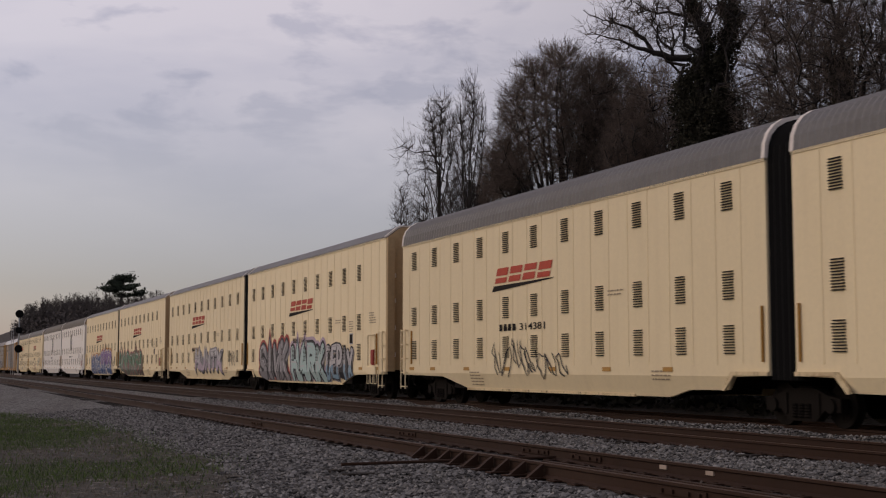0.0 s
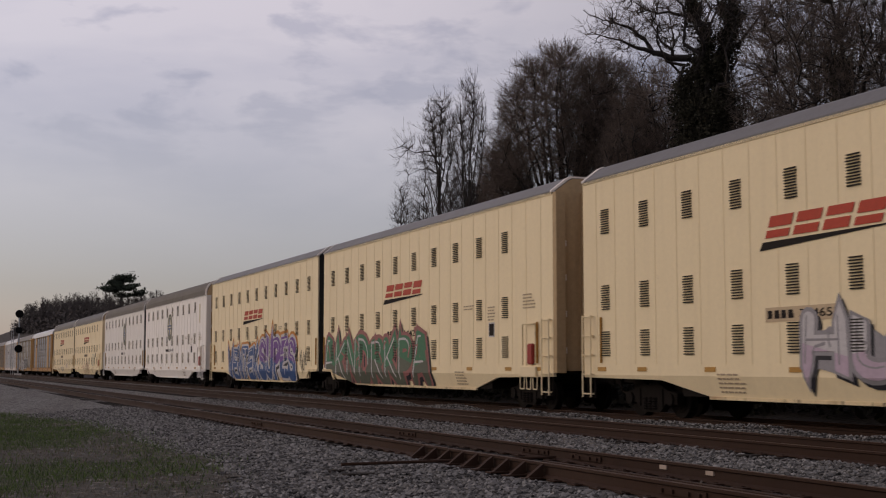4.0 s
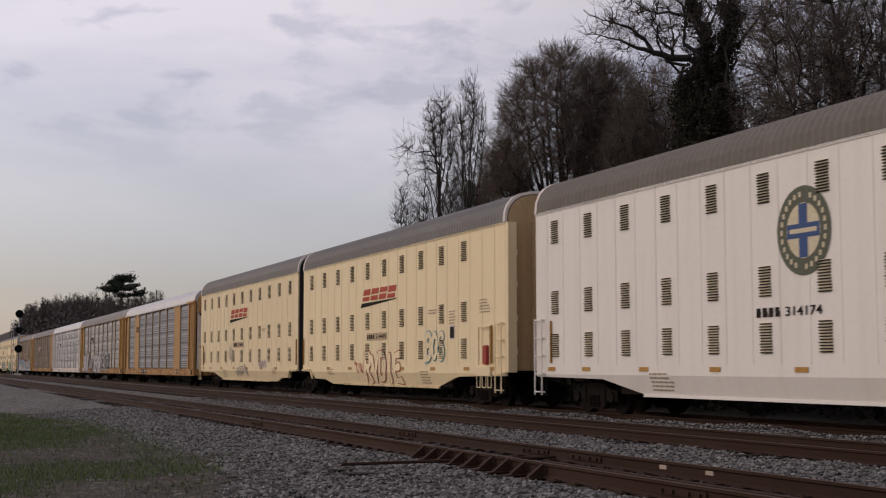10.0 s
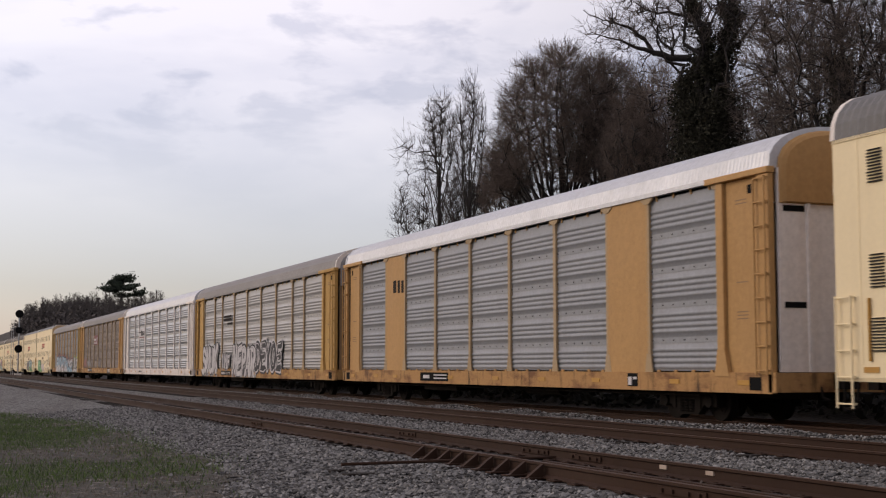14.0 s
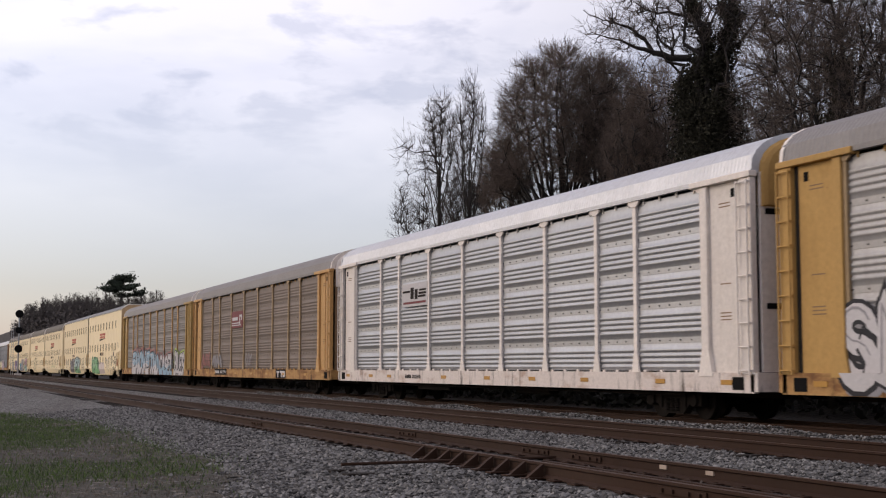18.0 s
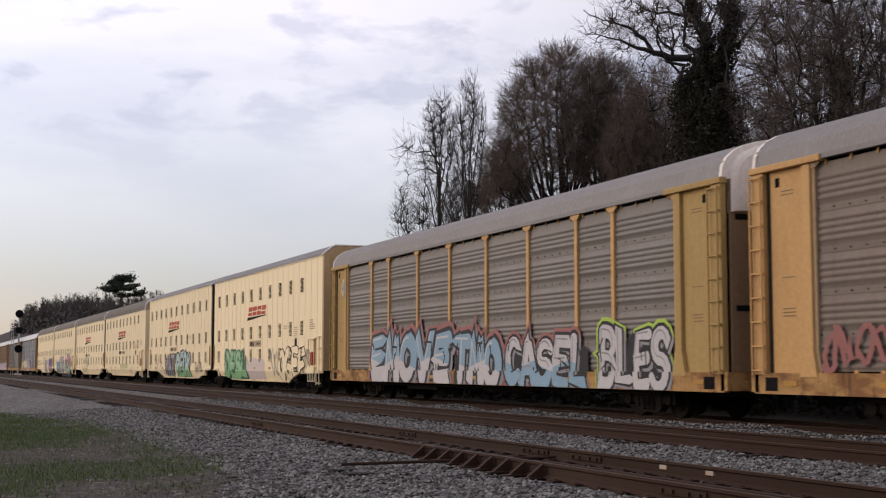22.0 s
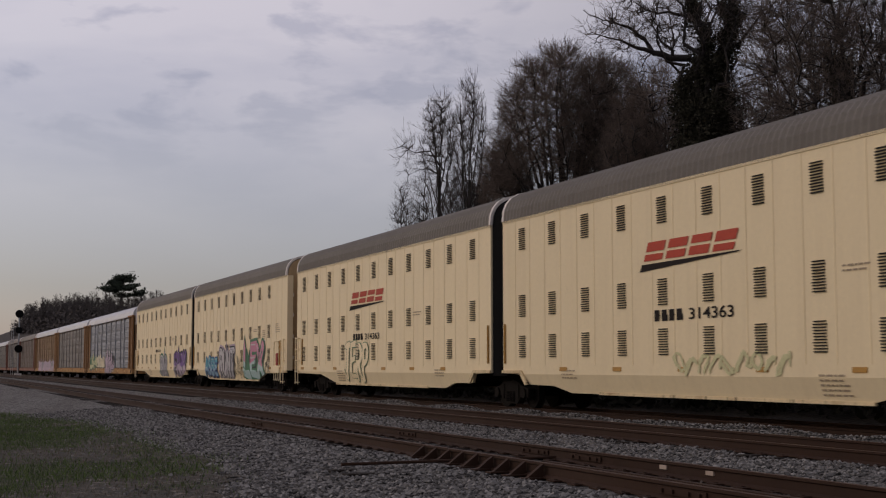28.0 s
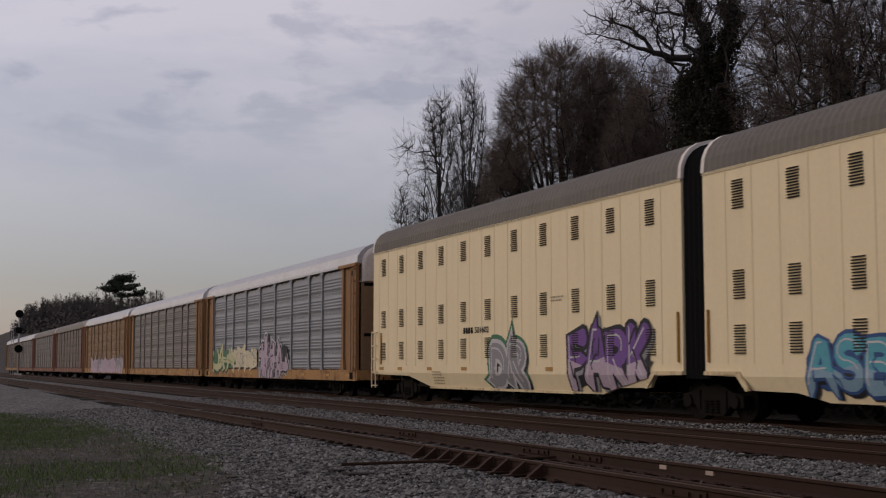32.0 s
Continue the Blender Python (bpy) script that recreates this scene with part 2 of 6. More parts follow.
M_STONE = island_material("loose_stone", (0.020, 0.019, 0.018), (0.225, 0.218, 0.208))
M_STONE_DARK = island_material("oily_stone", (0.03, 0.024, 0.019), (0.13, 0.10, 0.085))
M_GRASS = island_material("grass", (0.026, 0.057, 0.009), (0.092, 0.148, 0.026))
M_DRYGRASS = island_material("dead_grass", (0.06, 0.046, 0.03), (0.17, 0.135, 0.095))
M_BARK = island_material("bark", (0.015, 0.012, 0.0105), (0.034, 0.027, 0.023))
M_TWIG = island_material("twig", (0.062, 0.046, 0.037), (0.165, 0.122, 0.098))
M_TWIG_DARK = island_material("dark_twig", (0.05, 0.039, 0.033), (0.13, 0.10, 0.083))
M_TWIG_PALE = island_material("pale_twig", (0.03, 0.024, 0.022), (0.075, 0.06, 0.055))
M_TWIG_FAR = island_material("far_twig", (0.042, 0.036, 0.033), (0.075, 0.063, 0.057))
M_IVY = island_material("ivy", (0.020, 0.019, 0.014), (0.055, 0.052, 0.036))
M_IVY.node_tree.nodes["Principled BSDF"].inputs["Specular IOR Level"].default_value = 0.15
# near black, so the added brush stands for shade below the cars
M_SHADE_BRUSH = island_material("brambles", (0.008, 0.008, 0.006), (0.022, 0.022, 0.014))
M_PINE = island_material("pine_needles", (0.012, 0.020, 0.012), (0.035, 0.05, 0.028))
# litter colour lowered to include the shade seen below the cars
M_LITTER = stone_material("shaded_leaf_litter", [(0.0, (0.008, 0.006, 0.005)), (0.5, (0.017, 0.012, 0.009)), (1.0, (0.032, 0.023, 0.017))], 6)
M_SOIL = stone_material("turf", [(0.0, (0.010, 0.009, 0.005)), (0.6, (0.026, 0.022, 0.013)), (0.9, (0.05, 0.04, 0.028)), (1.0, (0.16, 0.14, 0.12))], 12)


# ---------- mesh helpers ----------
def obj(name, bm_or_mesh, mat, parent=None, label=""):
    if isinstance(bm_or_mesh, bmesh.types.BMesh):
        me = bpy.data.meshes.new(name)
        bmesh.ops.recalc_face_normals(bm_or_mesh, faces=bm_or_mesh.faces[:])
        bm_or_mesh.to_mesh(me)
        bm_or_mesh.free()
    else:
        me = bm_or_mesh
    if mat and not me.materials:
        for x in mat if isinstance(mat, (list, tuple)) else [mat]:
            me.materials.append(x)
    ob = new(name, me)
    ob.parent = parent
    return tagged(ob, label)


def part(name, bm, mat, parent, label="", at=None):
    ob = obj(name, bm, mat, parent, label)
    if at is not None:
        ob.matrix_basis = at if isinstance(at, Matrix) else Matrix.Translation(at)
    return ob


def box(bm, x0, x1, y0, y1, z0, z1, mi=0):
    v = [bm.verts.new(c) for c in ((x0, y0, z0), (x1, y0, z0), (x1, y1, z0), (x0, y1, z0), (x0, y0, z1), (x1, y0, z1), (x1, y1, z1), (x0, y1, z1))]
    for q in ((0, 3, 2, 1), (4, 5, 6, 7), (0, 1, 5, 4), (1, 2, 6, 5), (2, 3, 7, 6), (3, 0, 4, 7)):
        bm.faces.new([v[i] for i in q]).material_index = mi
    return v


def prism_y(bm, pts, y0, y1, mi=0):
    """A plate: outline pts of (x, z), between y0 and y1."""
    a = [bm.verts.new((x, y0, z)) for x, z in pts]
    b = [bm.verts.new((x, y1, z)) for x, z in pts]
    n = len(pts)
    bm.faces.new(a).material_index = mi
    bm.faces.new(b[::-1]).material_index = mi
    for i in range(n):
        bm.faces.new((a[i], b[i], b[(i + 1) % n], a[(i + 1) % n])).material_index = mi


def prism_x(bm, pts, x0, x1, mi=0, caps=True):
    """A bar along x: outline pts of (y, z)."""
    a = [bm.verts.new((x0, y, z)) for y, z in pts]
    b = [bm.verts.new((x1, y, z)) for y, z in pts]
    n = len(pts)
    if caps:
        bm.faces.new(a).material_index = mi
        bm.faces.new(b[::-1]).material_index = mi
    for i in range(n):
        bm.faces.new((a[i], b[i], b[(i + 1) % n], a[(i + 1) % n])).material_index = mi


def tube(bm, p, q, r, sides=6, r2=None, mi=0):
    p, q = Vector(p), Vector(q)
    d = (q - p).normalized()
    s = d.orthogonal().normalized()
    t = d.cross(s)
    r2 = r if r2 is None else r2
    ring = lambda c, rr: [bm.verts.new(c + rr * (math.cos(2 * math.pi * i / sides) * s + math.sin(2 * math.pi * i / sides) * t)) for i in range(sides)]
    a, b = ring(p, r), ring(q, r2)
    for i in range(sides):
        bm.faces.new((a[i], a[(i + 1) % sides], b[(i + 1) % sides], b[i])).material_index = mi
    bm.faces.new(a[::-1]).material_index = mi
    bm.faces.new(b).material_index = mi
TRACK_Y = 17.02
# ---------- ground and tracks ----------
def sheet(name, xs, ys, height, mat, label, kind="structure"):
    vs = [(x, y, height(x, y)) for y in ys for x in xs]
    n = len(xs)
    fs = [(j * n + i, j * n + i + 1, (j + 1) * n + i + 1, (j + 1) * n + i) for j in range(len(ys) - 1) for i in range(n - 1)]
    me = bpy.data.meshes.new(name)
    me.from_pydata(vs, [], fs)
    me.materials.append(mat)
    for p in me.polygons:
        p.use_smooth = True
    return tagged(new(name, me), label, "ground", kind=kind)


def ramp(v, a, b):
    return max(0.0, min(1.0, (v - a) / (b - a)))


def ground_z(x, y):
    z = -0.42 + 0.22 * ramp(y, 3.0, 6.6)
    z += 0.03 * noise.noise((x * 0.5, y * 0.5, 0)) + 0.012 * noise.noise((x * 3, y * 3, 4))
    if 14.0 < y < 15.5:      # a heaped shoulder of ballast between the main and the middle track
        z += 0.24 * max(0.0, 1 - abs(y - 14.75) / 0.6) ** 0.7 * (0.9 + 0.5 * noise.noise((x * 0.4, 1, 6)))
    if y > 20:
        z += min(2.6, (y - 20) * 0.22) + (12.0 * ramp(-x, 200, 430) + 4.0 * ramp(-x, 430, 560)) * ramp(y, 30, 44)
    return z


gx = [-2600, -1200] + [-800 + 20 * i for i in range(24)] + [-320 + 10 * i for i in range(26)] + [-60 + 0.5 * i for i in range(141)] + [20, 40, 80, 160, 400, 1200, 2600]
gy = [-1500, -400, -100, -30, -10, -4] + [-2 + 0.5 * i for i in range(48)] + [23, 26, 29, 32, 36, 40, 44, 48, 52, 60, 70, 100, 160, 300, 700, 2000]
ground = sheet("ground", gx, gy, ground_z, M_BALLAST, "Grey crushed stone ballast ground around the tracks")


def rail_profile(y, z):
    pts = [(-0.07, -0.18), (-0.07, -0.165), (-0.012, -0.14), (-0.012, -0.045), (-0.037, -0.03), (-0.037, 0.0), (0.037, 0.0), (0.037, -0.03), (0.012, -0.045), (0.012, -0.14), (0.07, -0.165), (0.07, -0.18)]
    return [(y + a, z + b) for a, b in pts]


def build_tie(bm):
    box(bm, -0.115, 0.115, -1.3, 1.3, -0.36, -0.185)
    bmesh.ops.bevel(bm, geom=bm.edges[:], offset=0.012, segments=1, affect="EDGES")


def build_spike_plate(bm):
    box(bm, -0.10, 0.10, -0.17, 0.17, -0.186, -0.168)
    for a in (-0.1, 0.1):
        box(bm, -0.012, 0.012, a - 0.02, a + 0.02, -0.169, -0.16)


def shared(name, build, mat):
    bm = bmesh.new()
    build(bm)
    me = bpy.data.meshes.new(name)
    bm.to_mesh(me)
    bm.free()
    me.materials.append(mat)
    return me


TIE = shared("tie", build_tie, M_TIE)
PLATE = shared("tie_plate", build_spike_plate, M_RAIL)


def track(y, z, name, label, near):
    thing = tagged(new(name), label, "railway track", kind="structure")
    for s in (-0.755, 0.755):
        bm = bmesh.new()
        prism_x(bm, rail_profile(y + s, z), -2500, 700)
        part("rail", bm, M_RAIL, thing)
        bm = bmesh.new()
        box(bm, -2500, 700, y + s - 0.028, y + s + 0.028, z + 0.0005, z + 0.002)
        part("rail_head", bm, M_RAIL_TOP, thing, "worn brighter running surface")
    rng = random.Random(int(y * 10))
    x = 6.0
    while x > near:
        o = part("tie", TIE, None, thing)
        o.matrix_basis = pose(x + rng.uniform(-0.03, 0.03), y + rng.uniform(-0.06, 0.06), z + rng.uniform(-0.015, 0.008), 0, 0, rng.uniform(-1.4, 1.4))
        if x < -5 and x > near * 0.75:
            for s in (-0.755, 0.755):
                part("tie_plate", PLATE, None, thing, "", (x, y + s, z + 0.004))
        x -= 0.53
    far = bmesh.new()
    while x > -320:
        box(far, x - 0.115, x + 0.115, y - 1.3, y + 1.3, z - 0.36, z - 0.19)
        x -= 0.53
    tagged(part("tie_row", far, M_TIE, thing), kind="stuff")
    return thing


MID_Y, NEAR_Y, HIGH = 13.0, 7.9, 0.0
track(TRACK_Y, 0.0, "main_track", "Rusty steel main track under the train", -40)
track(MID_Y, HIGH, "middle_track", "Rusty empty track with dark oily ties", -50)
near_track = track(NEAR_Y, HIGH, "side_track", "Rusty side track with a switch on dark timbers", -50)


def bed(y0, y1, z, name, label):
    ys = [y0 + (y1 - y0) * i / 10 for i in range(11)]
    xs = [-2000, -300] + [-200 + 1.5 * i for i in range(150)] + [120, 700]
    return sheet(name, xs, ys, lambda x, y: z + 0.03 * noise.noise((x, y * 2, 9)) - (0.12 if y in (ys[0], ys[-1]) else 0), M_BALLAST_DARK, label)


bed(TRACK_Y - 1.35, TRACK_Y + 3.0, -0.2, "ballast_main", "Oily ballast bed of the main track, darkened with under-train shade")
bed(MID_Y - 0.85, MID_Y + 1.0, -0.20, "ballast_middle", "Brown rust-stained ballast bed of the middle track")
bed(NEAR_Y - 0.85, NEAR_Y + 0.8, -0.20, "ballast_near", "Brown rust-stained ballast bed of the side track")


# the switch: long timbers, rail braces, joint bars and a throw rod
def build_brace(bm):
    prism_x(bm, [(-0.03, -0.17), (-0.26, -0.17), (-0.05, -0.01)], -0.035, 0.035)
    box(bm, -0.09, 0.09, -0.32, 0.0, -0.186, -0.168)


BRACE = shared("rail_brace", build_brace, M_RAIL)
for k in range(9):
    part("rail_brace", BRACE, None, near_track, "rusty triangular rail brace", (-18.6 + 0.5 * k, NEAR_Y - 0.755, HIGH))
JOINT = shared("joint_bar", lambda bm: [box(bm, -0.45, 0.45, -0.035, -0.013, -0.125, -0.055)] + [box(bm, a - 0.02, a + 0.02, -0.06, -0.03, -0.11, -0.07) for a in (-0.35, -0.15, 0.15, 0.35)], M_RAIL)
for x, s in ((-23.5, 0.755), (-18.0, 0.755), (-16.4, 0.755), (-29.0, -0.755), (-11.5, -0.755)):
    part("joint_bar", JOINT, None, near_track, "bolted joint bar", (x, NEAR_Y + s, HIGH))
for x in (-14.36, -13.33):
    bm = bmesh.new()
    box(bm, x - 0.08, x + 0.08, -0.03, -0.012, -0.10, -0.05)
    part("paint_mark", bm, M_OLD_MARK, near_track, "old white paint mark on the rail web", (0, NEAR_Y + 0.755, HIGH))
LONG = shared("switch_timber", lambda bm: (box(bm, -0.115, 0.115, -2.6, 1.3, -0.36, -0.185), bmesh.ops.bevel(bm, geom=bm.edges[:], offset=0.012, segments=1, affect="EDGES")), M_TIE)
for x in (-17.6, -16.9):
    part("switch_timber", LONG, None, near_track, "long dark switch timber", pose(x, NEAR_Y, HIGH - 0.05, 0, 0, 2.0))
bm = bmesh.new()
tube(bm, (-17.25, NEAR_Y - 2.5, -0.15), (-17.25, NEAR_Y + 0.7, -0.13), 0.022, 6)
part("throw_rod", bm, M_RAIL, near_track, "rusty throw rod of the switch")
bm = bmesh.new()
prism_x(bm, rail_profile(0, 0), -15.0, 40)
pt = part("point_rail", bm, M_RAIL, near_track, "curved switch rail lying against the stock rail")
pt.matrix_basis = pose(0, NEAR_Y - 0.755 + 0.19, HIGH - 0.004, 0, 0, 0.0)


# the wooded bank beyond the main line
def cover(name, keep, xs, ys, lift, mat, label, category):
    vs, fs, idx = [], [], {}

    def vert(i, j):
        if (i, j) not in idx:
            idx[(i, j)] = len(vs)
            vs.append((xs[i], ys[j], ground_z(xs[i], ys[j]) + lift))
        return idx[(i, j)]

    for i in range(len(xs) - 1):
        for j in range(len(ys) - 1):
            if keep((xs[i] + xs[i + 1]) / 2, (ys[j] + ys[j + 1]) / 2):
                fs.append((vert(i, j), vert(i + 1, j), vert(i + 1, j + 1), vert(i, j + 1)))
    me = bpy.data.meshes.new(name)
    me.from_pydata(vs, [], fs)
    me.materials.append(mat)
    for p in me.polygons:
        p.use_smooth = True
    return tagged(new(name, me), label, category, kind="structure")


cover("bank", lambda x, y: True, gx, [v for v in gy if v >= 19.5], 0.02, M_LITTER, "Wooded bank covered in brown leaf litter, shade painted into its colour", "bank")


def in_grass(x, y):
    edge = 4.35 + 0.5 * noise.noise((x * 0.35, 0, 7)) + 0.25 * noise.noise((x * 1.3, 0, 3)) - 1.6 * ramp(x, -20.0, -10.0) - 1.9 * ramp(-x, 36, 50)
    return y < edge and x < -9


cover("grass_verge", in_grass, [-60 + 0.25 * i for i in range(210)], [-14 + 0.25 * i for i in range(80)], 0.015, M_SOIL, "Trodden grass verge with bare patches", "grass")


def blades(name, n, mat, label, seed, keep, lo, hi):
    g = np.random.default_rng(seed)
    V = []
    while len(V) < n * 3:
        x = -10 - 38 * g.random() ** 1.3
        y = -2.5 + 7.6 * g.random()
        if not (in_grass(x, y + 0.3 * g.normal()) and keep(x, y, g)):
            continue
        z = ground_z(x, y)
        a, hgt, wd = g.uniform(0, 6.28), g.uniform(lo, hi), g.uniform(0.004, 0.009)
        dx, dy = math.cos(a) * wd, math.sin(a) * wd
        V += [(x - dx, y - dy, z), (x + dx, y + dy, z), (x + g.normal() * hgt * 0.45, y + g.normal() * hgt * 0.45, z + hgt)]
    me = bpy.data.meshes.new(name)
    me.from_pydata(V, [], [(i, i + 1, i + 2) for i in range(0, len(V), 3)])
    me.materials.append(mat)
    return tagged(new(name, me), label, "grass", kind="stuff")


patchy = lambda x, y: noise.noise((x * 0.22, y * 0.45, 2)) + 0.5 * noise.noise((x * 0.9, y * 0.9, 5)) + 0.6 * ramp(-x, 18, 30) - 0.25
blades("grass", 70000, M_GRASS, "Short green grass on the verge", 11, lambda x, y, g: patchy(x, y) > g.normal() * 0.22, 0.03, 0.10)
blades("dead_grass", 20000, M_DRYGRASS, "Dead brown grass and weeds on the verge", 12, lambda x, y, g: patchy(x, y) < 0.15 + g.normal() * 0.2, 0.02, 0.07)


# loose stones, thick near the camera and thinner away from it
def stones(name, n, region, size, mat, label, seed):
    g = np.random.default_rng(seed)
    x0, x1, y0, y1 = region
    d = x1 - (x1 - x0) * g.random(n) ** 1.7
    y = y0 + (y1 - y0) * g.random(n)
    z = np.array([ground_z(a, b) for a, b in zip(d, y)])
    s = size * g.uniform(0.55, 1.25, n)
    unit = np.array([(1, 0, 0), (-1, 0, 0), (0, 1, 0), (0, -1, 0), (0, 0, 0.8), (0, 0, -0.8), (0.62, 0.6, 0.45), (-0.6, -0.62, 0.4)])
    ok = np.array([not in_grass(a, b) or g.random() < 0.07 for a, b in zip(d, y)])
    d, y, z, s, n = d[ok], y[ok], z[ok], s[ok], int(ok.sum())
    V = unit[None] * g.uniform(0.65, 1.2, (n, 8, 1))
    a = g.uniform(0, 6.28, n)
    c, sn = np.cos(a)[:, None], np.sin(a)[:, None]
    V = np.stack([V[..., 0] * c - V[..., 1] * sn, V[..., 0] * sn + V[..., 1] * c, V[..., 2]], -1) * s[:, None, None]
    V += np.stack([d, y, z + s * 0.25], -1)[:, None]
    tri = np.array([(4, 0, 6), (4, 6, 2), (0, 2, 6), (4, 2, 1), (4, 1, 7), (4, 7, 3), (1, 3, 7), (4, 3, 0), (5, 2, 0), (5, 1, 2), (5, 3, 1), (5, 0, 3)])
    F = (tri[None] + (np.arange(n) * 8)[:, None, None]).reshape(-1, 3)
    me = bpy.data.meshes.new(name)
    me.from_pydata(V.reshape(-1, 3).tolist(), [], F.tolist())
    me.materials.append(mat)
    return tagged(new(name, me), label, "stones", kind="stuff")


stones("ballast_stones", 31000, (-46, -7, 2.2, 6.85), 0.034, M_STONE, "Loose grey crushed stones beside the side track", 1)
stones("ballast_stones", 15000, (-56, -9, 8.85, 12.15), 0.034, M_STONE, "Loose grey crushed stones between the side tracks", 2)
stones("ballast_stones", 8000, (-60, -13, 14.2, 15.3), 0.034, M_STONE, "Loose grey crushed stones beside the main track", 3)
stones("dirty_stones", 2600, (-40, -8, 7.2, 8.6), 0.028, M_STONE_DARK, "Brown rust-stained stones between the rails", 4)
stones("dirty_stones", 2000, (-40, -10, 12.3, 13.7), 0.028, M_STONE_DARK, "Brown rust-stained stones between the rails", 5)
# ---------- trees ----------
def tubes_mesh(name, segs, sides, mat):
    n = len(segs)
    p = np.array([s[1] for s in segs], float).reshape(n, 3)
    q = np.array([s[2] for s in segs], float).reshape(n, 3)
    r0 = np.array([s[3] for s in segs])
    r1 = np.array([s[4] for s in segs])
    d = q - p
    d /= np.linalg.norm(d, axis=1)[:, None] + 1e-9
    ref = np.where(np.abs(d[:, 2:3]) > 0.9, np.array([[1.0, 0, 0]]), np.array([[0, 0, 1.0]]))
    s = np.cross(d, ref)
    s /= np.linalg.norm(s, axis=1)[:, None] + 1e-9
    t = np.cross(d, s)
    V = np.zeros((n, 2 * sides, 3))
    for i in range(sides):
        a = 2 * math.pi * i / sides
        o = math.cos(a) * s + math.sin(a) * t
        V[:, i] = p + r0[:, None] * o
        V[:, sides + i] = q + r1[:, None] * o
    base = np.arange(n)[:, None] * 2 * sides
    F = np.concatenate([np.stack([base[:, 0] + i, base[:, 0] + (i + 1) % sides, base[:, 0] + sides + (i + 1) % sides, base[:, 0] + sides + i], 1)[:, None] for i in range(sides)], 1).reshape(-1, 4)
    me = bpy.data.meshes.new(name)
    me.vertices.add(n * 2 * sides)
    me.vertices.foreach_set("co", V.ravel())
    me.loops.add(F.size)
    me.loops.foreach_set("vertex_index", F.ravel().astype(np.int32))
    me.polygons.add(len(F))
    me.polygons.foreach_set("loop_start", np.arange(0, F.size, 4, dtype=np.int32))
    me.update(calc_edges=True)
    me.materials.append(mat)
    return me


def quads_mesh(name, centres, size, rng, mat):
    """Many small leaf blades, each a bent pair of triangles."""
    n = len(centres)
    c = np.array(centres).reshape(n, 3)
    a = rng.normal(size=(n, 3))
    a /= np.linalg.norm(a, axis=1)[:, None]
    b = np.cross(a, rng.normal(size=(n, 3)))
    b /= np.linalg.norm(b, axis=1)[:, None]
    sz = size * rng.uniform(0.6, 1.3, size=(n, 1))
    V = np.stack([c - a * sz, c - b * sz * 0.55, c + a * sz, c + b * sz * 0.55], 1)
    me = bpy.data.meshes.new(name)
    me.vertices.add(n * 4)
    me.vertices.foreach_set("co", V.ravel())
    F = np.arange(n * 4, dtype=np.int32)
    me.loops.add(n * 4)
    me.loops.foreach_set("vertex_index", F)
    me.polygons.add(n)
    me.polygons.foreach_set("loop_start", np.arange(0, n * 4, 4, dtype=np.int32))
    me.update(calc_edges=True)
    me.materials.append(mat)
    return me


def branch(segs, rng, p, q, r0, r1, n, level, limb, sag, wiggle):
    """A bent branch from p to q; gives its points and directions."""
    mid = p.lerp(q, 0.5) + Vector((0, 0, sag))
    pts, last, rr = [], p, r0
    for i in range(1, n + 1):
        t = i / n
        c = p * (1 - t) ** 2 + mid * 2 * t * (1 - t) + q * t * t
        if i < n:
            c = c + Vector((rng.gauss(0, wiggle), rng.gauss(0, wiggle), rng.gauss(0, wiggle)))
        r = r0 + (r1 - r0) * t
        segs.append((level, last, c, rr, r, limb))
        pts.append((last.copy(), (c - last).normalized(), rr))
        last, rr = c, r
    pts.append((last.copy(), pts[-1][1], rr))
    return pts


